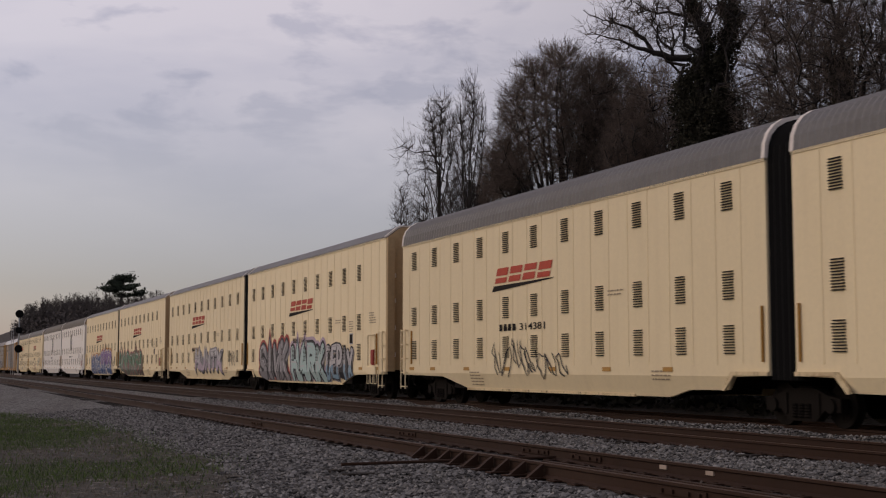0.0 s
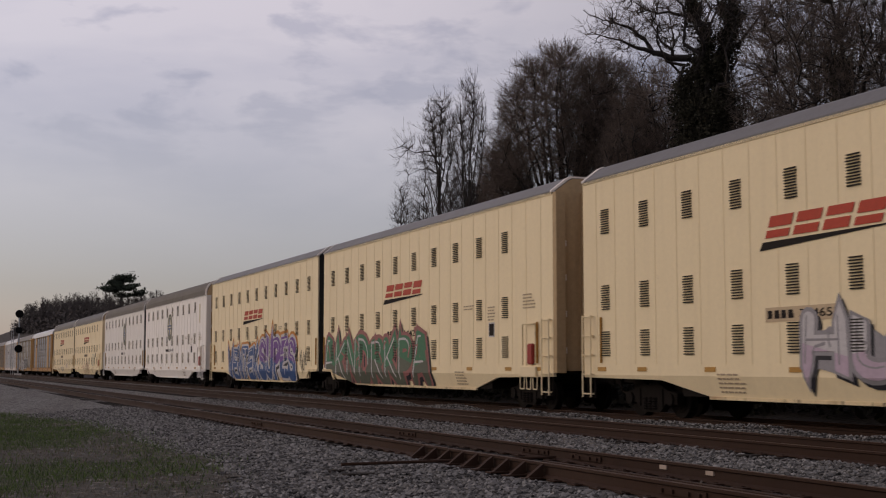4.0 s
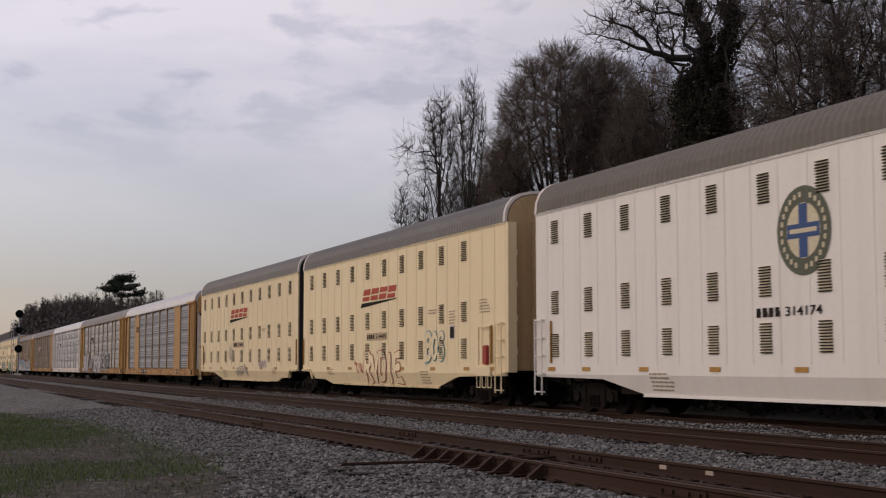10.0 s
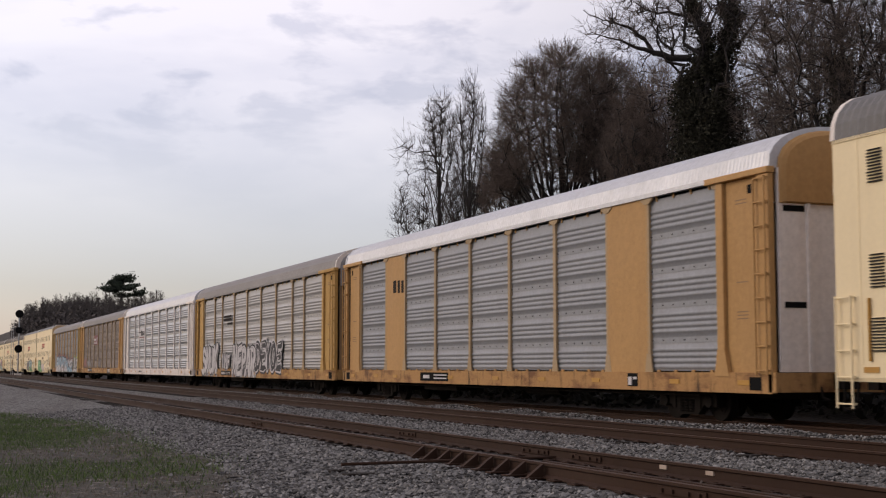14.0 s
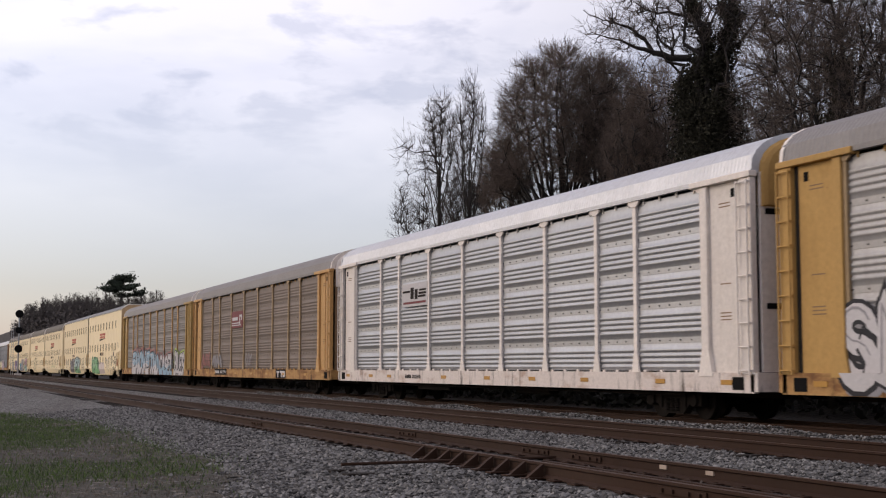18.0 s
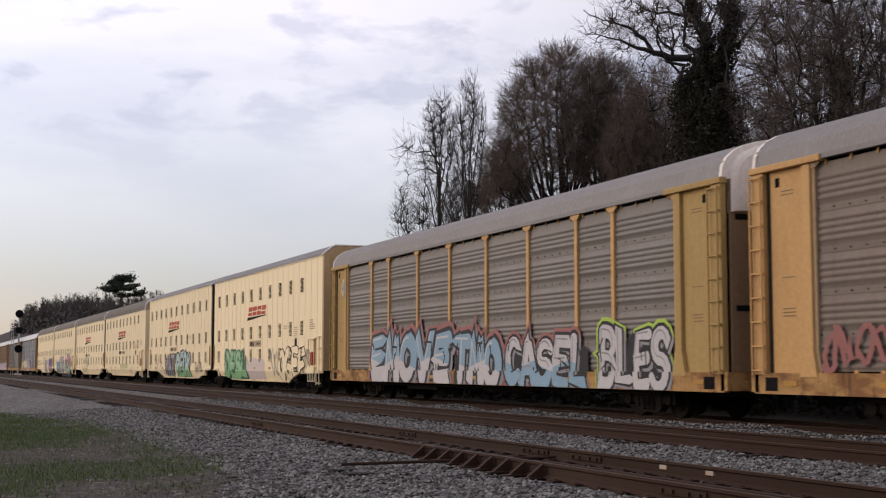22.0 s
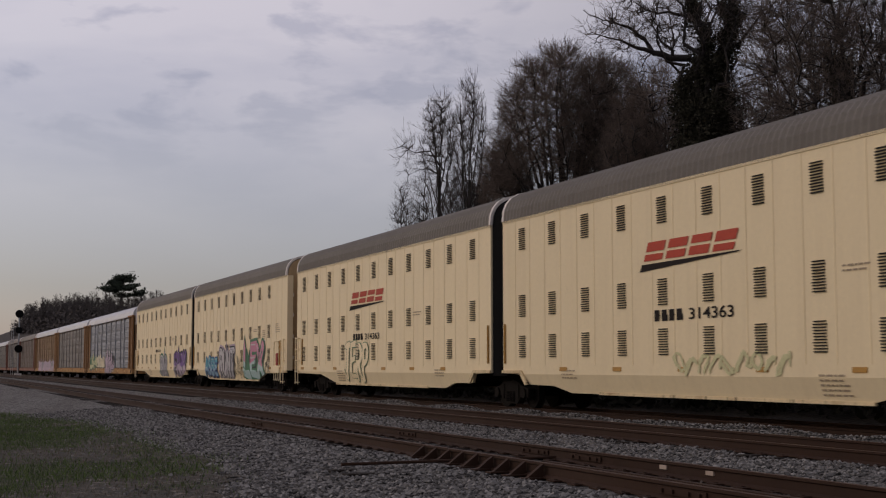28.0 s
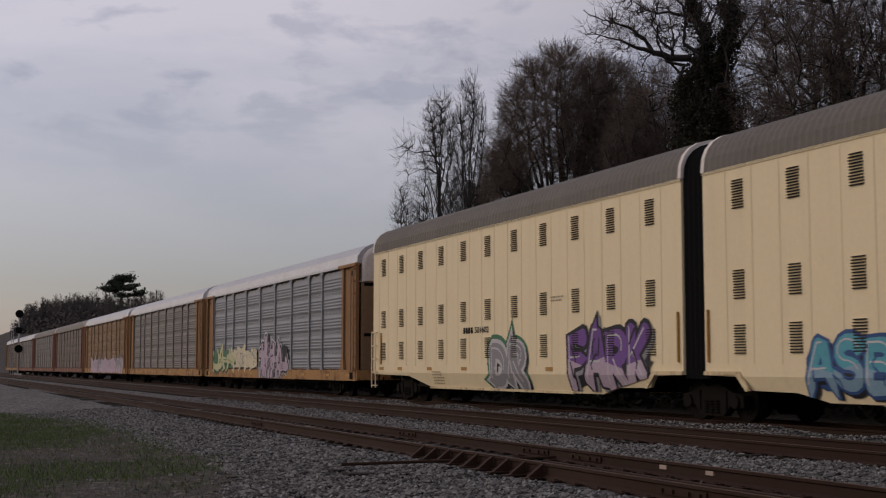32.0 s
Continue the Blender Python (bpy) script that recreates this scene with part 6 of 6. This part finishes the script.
def number(car, text, x, z, w, h, mat=None, backing=None, y=None):
    """The owner's marks as plain bars, then the digits."""
    mat = mat or M_DARK
    y = y if y is not None else -SIDE - 0.012
    if backing:
        plate(car, x - 0.08, z - 0.06, w + 0.16, h + 0.12, SPRAY[backing], y + 0.003, "number_plate")
        y -= 0.004
    bm = bmesh.new()
    for k in range(4):
        a = x + 0.40 * w * k / 4
        box(bm, a, a + 0.066 * w, -0.003, 0.0, z, z + h)
        box(bm, a + 0.0661 * w, a + 0.078 * w, -0.003, 0.0, z + h * (0.0 if k % 2 else 0.45), z + h * 0.55)
    part("mark", bm, mat, car, "painted mark of plain bars", (0, y, 0))
    lettering(car, text, x + 0.46 * w, z, 0.54 * w, h, mat, y - 0.003)


def wedge_logo(car, x, z, w, h):
    """Four slanted red blocks over a dark wedge."""
    y = -SIDE - 0.014
    sl = 0.30 * h
    bm = bmesh.new()
    b0, b1 = z + 0.36 * h, z + h
    bw = 0.93 * w / 4
    for k in range(4):
        a = x + 0.02 * w + k * bw
        lean = lambda xx, zz: (xx + sl * (zz - b0) / (b1 - b0), zz)
        e = 0.84 * bw
        m = b0 + (b1 - b0) * (0.42 + 0.05 * (k % 3))
        shapes = [[(a, b0), (a + e, b0), (a + e, m - 0.03), (a, m - 0.03)], [(a, m + 0.03), (a + e, m + 0.03), (a + e, b1), (a, b1)]]
        for i, sh in enumerate(shapes):
            v = [bm.verts.new((*[(lambda q: (q[0], -0.0001 * i, q[1]))(lean(*c))][0],)) for c in sh]
            bm.faces.new(v)
    part("logo", bm, M_RED, car, "red slanted block emblem", (0, y, 0))
    bm = bmesh.new()
    bm.faces.new([bm.verts.new((a, 0, b)) for a, b in ((x - 0.03 * w, z), (x + 0.94 * w, z + 0.26 * h), (x + 0.99 * w, z + 0.31 * h), (x, z + 0.25 * h))])
    part("logo_stripe", bm, M_DARK, car, "dark wedge stripe", (0, y, 0))


def disc(bm, x, z, rx, rz, y, n=36):
    bm.faces.new([bm.verts.new((x + rx * math.cos(2 * math.pi * k / n), y, z + rz * math.sin(2 * math.pi * k / n))) for k in range(n)])


def round_emblem(car, x, z, rx, rz, y0, ring="olive", ground="cream", cross="blue"):
    for mat, k, y in ((ring, 1.0, 0.0), (ground, 0.62, 0.003)):
        bm = bmesh.new()
        disc(bm, x, z, rx * k, rz * k, 0)
        part("emblem", bm, SPRAY[mat], car, "round railway emblem" if k == 1 else "", (0, y0 - y, 0))
    bm = bmesh.new()
    box(bm, x - rx * 0.60, x + rx * 0.60, -0.001, 0, z - rz * 0.16, z + rz * 0.16)
    box(bm, x - rx * 0.16, x + rx * 0.16, -0.0015, 0, z - rz * 0.60, z + rz * 0.60)
    part("emblem_cross", bm, SPRAY[cross], car, "", (0, y0 - 0.006, 0))
    bm = bmesh.new()
    for k in range(26):
        a = 2 * math.pi * k / 26
        if k % 13 in (6,):
            continue
        c, s = x + rx * 0.81 * math.cos(a), z + rz * 0.81 * math.sin(a)
        box(bm, c - 0.035, c + 0.035, -0.001, 0, s - 0.05, s + 0.05)
    box(bm, x - rx * 0.5, x + rx * 0.5, -0.001, 0, z - rz * 0.05, z + rz * 0.05)
    tagged(part("emblem_lettering", bm, SPRAY["cream"], car, "ring of plain bars", (0, y0 - 0.009, 0)), kind="stuff")


def data_block(car, x, z, lines=4, w=0.9):
    y = -SIDE - 0.013
    bm = bmesh.new()
    rng = random.Random(int(x * 31))
    for k in range(lines):
        a = x
        while a < x + w * rng.uniform(0.75, 1.0):
            b = rng.uniform(0.06, 0.2)
            box(bm, a, a + b, -0.002, 0, z - 0.09 * k, z - 0.09 * k + 0.035)
            a += b + 0.04
    tumble(bm)
    tagged(part("stencil", bm, SPRAY["stencil"], car, "small stencilled lines of plain bars", (0, y, 0)), kind="stuff")


for i, u in enumerate(UNITS):
    f = -1 if i % 2 == 0 else 1
    data_block(u, f * -3.9 - 0.45, 0.98, 5)
    data_block(u, 4.2, 2.95, 2, 0.8)
    data_block(u, f * 6.6 - 0.4, 1.04, 3, 0.8)
    if f < 0:      # hand brake and white placard at the head end of the leading unit
        bm = bmesh.new()
        box(bm, 8.80, 9.12, -0.10, 0.0, 1.22, 1.78)
        bmesh.ops.bevel(bm, geom=bm.edges[:], offset=0.03, segments=2, affect="EDGES")
        part("hand_brake", bm, M_BRAKE, u, "faded red hand brake housing", (0, -SIDE, 0))
        bm = bmesh.new()
        for a, b in ((8.55, 9.35), ):
            tube(bm, (a, -0.10, 2.3), (b, -0.10, 2.3), 0.02, 6)
            tube(bm, (a, -0.10, 2.3), (a, -0.10, 1.2), 0.02, 6)
            tube(bm, (b, -0.10, 2.3), (b, -0.10, 1.2), 0.02, 6)
        part("brake_frame", bm, M_SILL_CREAM if i not in (6, 7) else M_PALE, u, "", (0, -SIDE, 0))
        data_block(u, 8.4, 3.1, 5, 0.7)
        plate(u, 6.06, 2.01, 0.40, 0.42, SPRAY["white"], -SIDE - 0.006, "placard_frame", "white placard holder")
        plate(u, 6.1, 2.05, 0.32, 0.34, M_DARK, -SIDE - 0.012, "placard", "dark square placard")
        data_block(u, 6.0, 2.85, 5, 0.5)


wedge_logo(UNITS[1], -2.54, 3.29, 3.95, 0.66)
number(UNITS[1], "314381", -2.15, 2.16, 2.93, 0.19)
scribble(UNITS[1], -2.64, 0.87, 2.54, 1.11, "black", 1, 4, 0.022)
scribble(UNITS[1], -0.46, 0.82, 2.54, 0.77, "black", 2, 4, 0.022)
wedge_logo(UNITS[2], -2.64, 3.36, 3.79, 0.66)
number(UNITS[2], "314655", -2.01, 2.19, 2.06, 0.17, backing="tan")
graffiti(UNITS[2], -7.93, 0.56, 5.07, 1.62, "grey", None, "black", "red", "SIVK", 3, 0.21, "grey graffiti with red flecks")
graffiti(UNITS[2], -2.30, 0.60, 5.10, 1.44, "aqua", None, "black", "mauve", "HARK", 4, 0.2, "pale aqua graffiti with black edges")
graffiti(UNITS[2], 3.02, 0.60, 3.48, 1.34, "white", "sky", "black", None, "DEPIX", 5, 0.19)
wedge_logo(UNITS[3], -2.65, 3.42, 3.80, 0.66)
graffiti(UNITS[3], -1.55, 1.02, 7.4, 1.0, "white", "mauve", "grey", None, "HUNTK", 6, 0.19, "white and mauve graffiti")
scribble(UNITS[3], 7.5, 1.15, 1.3, 0.9, "black", 7, 3, 0.02)
number(UNITS[3], "314655", -2.53, 2.08, 2.17, 0.16, backing="tan")
wedge_logo(UNITS[4], -3.11, 3.34, 3.88, 0.66)
number(UNITS[4], "314421", -2.80, 2.17, 2.97, 0.22)
graffiti(UNITS[4], -10.39, 0.62, 11.59, 1.54, "green", "olive", "rose", None, "AKNDRKPA", 8, 0.22, "dark green graffiti with pink edges")
wedge_logo(UNITS[5], -2.57, 3.27, 4.08, 0.66)
number(UNITS[5], "314421", -2.08, 2.21, 2.82, 0.19)
graffiti(UNITS[5], -5.84, 0.58, 6.5, 1.5, "blue", None, "white", "orange", "VENTEK", 9, 0.2, "blue and purple graffiti with orange flares")
graffiti(UNITS[5], 0.82, 0.58, 6.5, 1.84, "purple", "blue", "white", "orange", "SUPES", 10, 0.22, "blue and purple graffiti with orange flares")
scribble(UNITS[5], 7.99, 1.00, 1.14, 0.92, "black", 11, 3, 0.022)
round_emblem(UNITS[6], -1.03, 3.71, 0.86, 0.86, -SIDE - 0.012)
number(UNITS[6], "314174", -2.33, 2.14, 2.63, 0.17)
plate(UNITS[6], 8.42, 3.72, 0.30, 1.10, SPRAY["cream"], -SIDE - 0.008, "faded_patch", "faded tan paint patch")
plate(UNITS[6], 8.48, 2.06, 0.12, 0.85, SPRAY["cream"], -SIDE - 0.008, "faded_patch", "faded tan paint patch")
round_emblem(UNITS[7], 1.36, 3.71, 0.82, 0.85, -SIDE - 0.012)
number(UNITS[7], "314174", -0.19, 2.12, 2.05, 0.18)
wedge_logo(UNITS[8], -2.67, 3.33, 3.98, 0.66)
number(UNITS[8], "314485", -1.98, 2.16, 2.07, 0.16, backing="tan")
graffiti(UNITS[8], -2.29, 0.62, 3.96, 1.04, "coat", None, "red", None, "RVDIE", 12, 0.17, "red outlined graffiti")
scribble(UNITS[8], -3.44, 0.90, 1.08, 0.52, "red", 13, 2, 0.022)
graffiti(UNITS[8], 3.98, 1.38, 1.64, 0.89, "coat", None, "teal", None, "BOS", 14, 0.2)
wedge_logo(UNITS[9], -2.60, 3.45, 4.00, 0.66)
number(UNITS[9], "314485", -1.71, 2.20, 2.10, 0.17, backing="tan")
scribble(UNITS[9], -2.78, 1.38, 0.91, 0.81, "grey", 15, 3, 0.022)
scribble(UNITS[9], -1.11, 0.68, 2.58, 0.59, "grey", 16, 5, 0.03)
scribble(UNITS[9], 3.65, 1.10, 1.54, 0.40, "mauve", 17, 4, 0.03)
graffiti(RACKS[1], -12.07, 0.82, 4.05, 1.44, "white", None, "black", None, "SNUK", 18, 0.2, "white graffiti with black edges")
graffiti(RACKS[1], -7.05, 1.08, 2.03, 0.72, "white", None, "black", None, "IMF", 19, 0.16)
graffiti(RACKS[1], -4.28, 0.69, 4.86, 1.51, "white", None, "black", None, "NEPAR", 20, 0.2, "white graffiti with black edges")
graffiti(RACKS[1], 0.66, 1.00, 4.85, 1.34, "black", None, "white", None, "DEYOE", 21, 0.2, "black graffiti with white edges")
graffiti(RACKS[4], -8.96, 0.66, 7.73, 1.48, "sky", "white", "black", "rose", "EMOVE", 22, 0.2, "white and blue graffiti with dark edges")
graffiti(RACKS[4], -0.89, 0.62, 3.39, 1.29, "sky", "white", "black", "rose", "TMO", 23, 0.22, "white and blue graffiti with dark edges")
graffiti(RACKS[4], 2.89, 0.65, 4.89, 1.22, "white", "sky", "black", "rose", "CASEL", 24, 0.2, "white and blue graffiti with dark edges")
graffiti(RACKS[4], 8.37, 0.63, 3.25, 1.42, "white", None, "black", "lime", "BLES", 25, 0.2, "white graffiti with lime edges")
wedge_logo(UNITS[10], -2.72, 3.43, 3.85, 0.66)
number(UNITS[10], "314634", -2.19, 2.18, 2.15, 0.20, backing="tan")
graffiti(UNITS[10], -7.70, 0.62, 4.84, 1.23, "mint", None, "green", None, "DESL", 26, 0.2, "green graffiti")
patch(UNITS[10], -2.86, 0.53, 3.59, 1.24, "faded", 0.016)
scribble(UNITS[10], 1.94, 0.55, 1.37, 1.50, "grey", 27, 2, 0.03)
graffiti(UNITS[10], 3.41, 0.62, 4.37, 1.35, "coat", None, "black", None, "OGEE", 28, 0.2, "pale graffiti with black edges")
scribble(UNITS[10], 3.64, 0.74, 4.06, 1.23, "black", 29, 7, 0.03)
scribble(UNITS[10], 7.78, 1.02, 0.80, 0.92, "black", 30, 2, 0.022)
wedge_logo(UNITS[11], -2.56, 3.36, 3.84, 0.66)
number(UNITS[11], "314634", -1.73, 2.20, 1.87, 0.15, backing="tan")
graffiti(UNITS[11], -3.50, 0.62, 3.3, 1.32, "grey", None, "black", None, "YAT", 31, 0.14)
graffiti(UNITS[11], 0.40, 0.55, 4.4, 1.42, "aqua", "mint", "black", None, "REOK", 32, 0.2, "green graffiti")
scribble(UNITS[11], -7.83, 0.72, 3.02, 1.19, "grey", 33, 3, 0.022)
scribble(UNITS[11], 6.33, 0.82, 2.12, 0.78, "black", 34, 4, 0.022)
wedge_logo(UNITS[12], -2.86, 3.31, 4.01, 0.66)
number(UNITS[12], "314363", -2.34, 2.17, 3.11, 0.25)
scribble(UNITS[12], -1.60, 0.98, 4.28, 0.48, "pale_green", 35, 9, 0.04)
wedge_logo(UNITS[13], -2.64, 3.29, 4.02, 0.66)
number(UNITS[13], "314363", -2.26, 2.16, 3.03, 0.23)
graffiti(UNITS[13], -3.31, 0.62, 2.9, 1.4, "coat", None, "green", None, "JERP", 36, 0.18, "green outlined graffiti")
number(UNITS[14], "501602", -2.06, 2.17, 1.94, 0.16)
graffiti(UNITS[14], -7.20, 0.69, 3.26, 0.95, "teal", "sky", "blue", None, "ASBE", 37, 0.18, "teal graffiti")
graffiti(UNITS[14], -3.46, 0.62, 3.58, 1.43, "white", None, "black", "mauve", "RUNT", 38, 0.19, "white graffiti with black edges")
graffiti(UNITS[14], 2.12, 0.63, 4.17, 1.61, "pink", "aqua", "green", None, "LEX", 39, 0.2, "pink and green graffiti with dark edges")
scribble(UNITS[14], 0.12, 0.58, 1.94, 1.20, "black", 40, 4, 0.022)
scribble(UNITS[14], 6.48, 0.74, 0.97, 0.82, "black", 41, 3, 0.022)
number(UNITS[15], "501602", -1.72, 2.15, 1.91, 0.18)
graffiti(UNITS[15], 0.31, 0.62, 2.36, 1.10, "grey", None, "white", "green", "DR", 42, 0.2, "grey graffiti with white edges")
graffiti(UNITS[15], 5.19, 0.62, 4.05, 1.40, "purple", "mauve", "black", None, "FARK", 43, 0.22, "purple graffiti with black edges")
graffiti(RACKS[5], -11.60, 1.00, 4.76, 1.22, "pale_green", None, "green", None, 2, 44, 0.16, "faded green graffiti")
graffiti(RACKS[5], -6.84, 1.09, 5.00, 1.06, "cream", None, None, None, 2, 45, 0.2, "faded yellow graffiti")
graffiti(RACKS[5], -1.17, 0.64, 4.85, 1.70, "mauve", None, "black", "white", 3, 46, 0.14, "pale mauve graffiti")
graffiti(RACKS[7], -8.34, 0.62, 19.85, 1.41, "mauve", "grey", None, None, 5, 47, 0.15)
plate(RACKS[0], -5.43, 0.71, 2.43, 0.27, M_BLACK, -1.566, "number_plate", "black number plate with white bars")
plate(RACKS[0], -5.15, 0.79, 0.54, 0.11, SPRAY["white"], -1.572, "mark", "")
plate(RACKS[0], -4.22, 0.88, 1.10, 0.04, SPRAY["white"], -1.572, "mark", "")
plate(RACKS[0], -4.22, 0.78, 1.10, 0.04, SPRAY["white"], -1.572, "mark", "")
plate(RACKS[0], -8.25, 3.71, 0.31, 0.43, M_DARK, -1.512, "emblem", "small dark bars")
plate(RACKS[0], -7.79, 3.69, 0.22, 0.43, M_DARK, -1.512, "emblem", "small dark bars")
plate(RACKS[0], -7.42, 3.68, 0.22, 0.42, M_DARK, -1.512, "emblem", "small dark bars")
plate(RACKS[0], 8.16, 0.71, 0.45, 0.30, M_BLACK, -1.566, "placard", "small black placard")
plate(RACKS[0], 8.19, 0.74, 0.16, 0.19, SPRAY["white"], -1.572, "mark", "")
plate(RACKS[0], 8.42, 0.87, 0.16, 0.06, SPRAY["white"], -1.572, "mark", "")
plate(RACKS[1], -6.92, 0.72, 2.38, 0.23, M_DARK, -1.566, "number_plate", "black number plate")
plate(RACKS[1], -6.66, 3.77, 1.82, 0.11, M_DARK, -1.514, "emblem", "dark striped emblem")
plate(RACKS[1], -6.66, 3.61, 1.82, 0.11, M_DARK, -1.514, "emblem", "")
plate(RACKS[1], -5.76, 3.39, 1.17, 0.10, M_DARK, -1.514, "emblem", "")
plate(RACKS[2], -6.74, 3.17, 2.42, 0.77, SPRAY["white"], -1.516, "sign", "white sign with dark stripes")
plate(RACKS[2], -6.65, 3.64, 0.70, 0.07, M_DARK, -1.523, "sign_bar", "")
plate(RACKS[2], -5.89, 3.42, 0.30, 0.38, M_DARK, -1.523, "sign_bar", "")
plate(RACKS[2], -5.49, 3.40, 0.27, 0.33, M_DARK, -1.523, "sign_bar", "")
plate(RACKS[2], -5.06, 3.66, 0.62, 0.06, M_DARK, -1.523, "sign_bar", "")
plate(RACKS[2], -5.11, 3.55, 0.67, 0.07, M_DARK, -1.523, "sign_bar", "")
plate(RACKS[2], -5.17, 3.45, 0.68, 0.07, M_DARK, -1.523, "sign_bar", "")
plate(RACKS[2], -6.60, 3.26, 2.15, 0.07, SPRAY["maroon"], -1.523, "sign_bar", "")
plate(RACKS[3], -4.09, 3.16, 2.50, 0.85, SPRAY["maroon"], -1.516, "sign", "maroon sign with white stripes")
plate(RACKS[3], -4.02, 3.27, 2.02, 0.05, SPRAY["white"], -1.523, "sign_bar", "")
plate(RACKS[3], -4.01, 3.38, 1.72, 0.05, SPRAY["white"], -1.523, "sign_bar", "")
plate(RACKS[3], -3.88, 3.54, 1.21, 0.17, SPRAY["white"], -1.523, "sign_bar", "")
plate(RACKS[3], -2.28, 3.28, 0.14, 0.53, SPRAY["white"], -1.523, "sign_bar", "")
plate(RACKS[3], -2.14, 3.71, 0.40, 0.10, SPRAY["white"], -1.523, "sign_bar", "")
plate(RACKS[3], -1.87, 3.53, 0.15, 0.19, SPRAY["white"], -1.523, "sign_bar", "")
plate(RACKS[3], -7.89, 0.74, 2.92, 0.31, M_DARK, -1.566, "number_plate", "black number plate")
plate(RACKS[3], 5.29, 0.65, 1.73, 0.38, M_BLACK, -1.5645, "mark_plate", "black plate behind white bars")
plate(RACKS[3], 5.46, 0.89, 0.48, 0.08, SPRAY["white"], -1.566, "mark", "white plain bars")
plate(RACKS[3], 5.62, 0.69, 0.16, 0.20, SPRAY["white"], -1.566, "mark", "white plain bars")
plate(RACKS[3], 6.07, 0.89, 0.47, 0.09, SPRAY["white"], -1.566, "mark", "white plain bars")
plate(RACKS[3], 6.23, 0.69, 0.15, 0.20, SPRAY["white"], -1.566, "mark", "white plain bars")
plate(RACKS[3], 6.54, 0.70, 0.39, 0.28, SPRAY["white"], -1.566, "mark", "white plain bars")
scribble(RACKS[3], -8.86, 1.12, 2.56, 0.70, "grey", 48, 6, 0.06)
scribble(RACKS[3], -11.74, 1.07, 2.37, 0.88, "rose", 49, 5, 0.06)
scribble(RACKS[3], -1.03, 1.17, 1.49, 0.72, "grey", 50, 3, 0.03)
plate(RACKS[4], -7.69, 0.66, 2.62, 0.24, M_DARK, -1.566, "number_plate", "black number plate")
round_emblem(RACKS[4], -12.23, 4.21, 0.39, 0.39, -1.514, "blue", "white", "blue")
number(RACKS[1], "702970", -6.78, 0.77, 2.12, 0.12, mat=SPRAY["white"], y=-1.572)
number(RACKS[3], "801791", -7.77, 0.82, 2.69, 0.15, mat=SPRAY["white"], y=-1.572)
number(RACKS[2], "302060", -6.29, 0.78, 1.47, 0.12, y=-1.568)
# ---------- motion ----------
def place(t):
    """How far the train has run after t seconds."""
    a = math.floor(t)
    f = t - a
    f = f * f * (3 - 2 * f)
    return SPEED[0] * t + SPEED[1] * t * t + SPEED[2] * t ** 3 + SURGE.get(a, 0) * (1 - f) + SURGE.get(a + 1, 0) * f


def motions():
    times = [0, 0.1, 0.2] + [float(i) for i in range(1, 32)] + [31.8, 31.9, 32]
    for thing, at in TRAIN:
        walk(thing, [(t, pose(place(t) + at, TRACK_Y, 0)) for t in times])
    # wheels roll while they pass before the camera, and rest in the far distance and after they have gone by
    where = dict(TRAIN)
    for wheel, thing, dx in WHEELS:
        off = dx + where[thing]
        seen = [k / 30 for k in range(961) if -75 < place(k / 30) + off < -12]
        if len(seen) < 3:
            continue
        turn = lambda t: math.degrees((place(t) + off) / 0.42)
        rest = wheel.matrix_basis.copy()
        rows = [(t, rest @ pose(0, 0, 0, 0, turn(t), 0)) for t in seen]
        if seen[0] > 0.05:
            rows.insert(0, (0.0, rows[0][1]))
        if seen[-1] < 31.95:
            rows.append((32.0, rows[-1][1]))
        walk(wheel, rows)


motions()
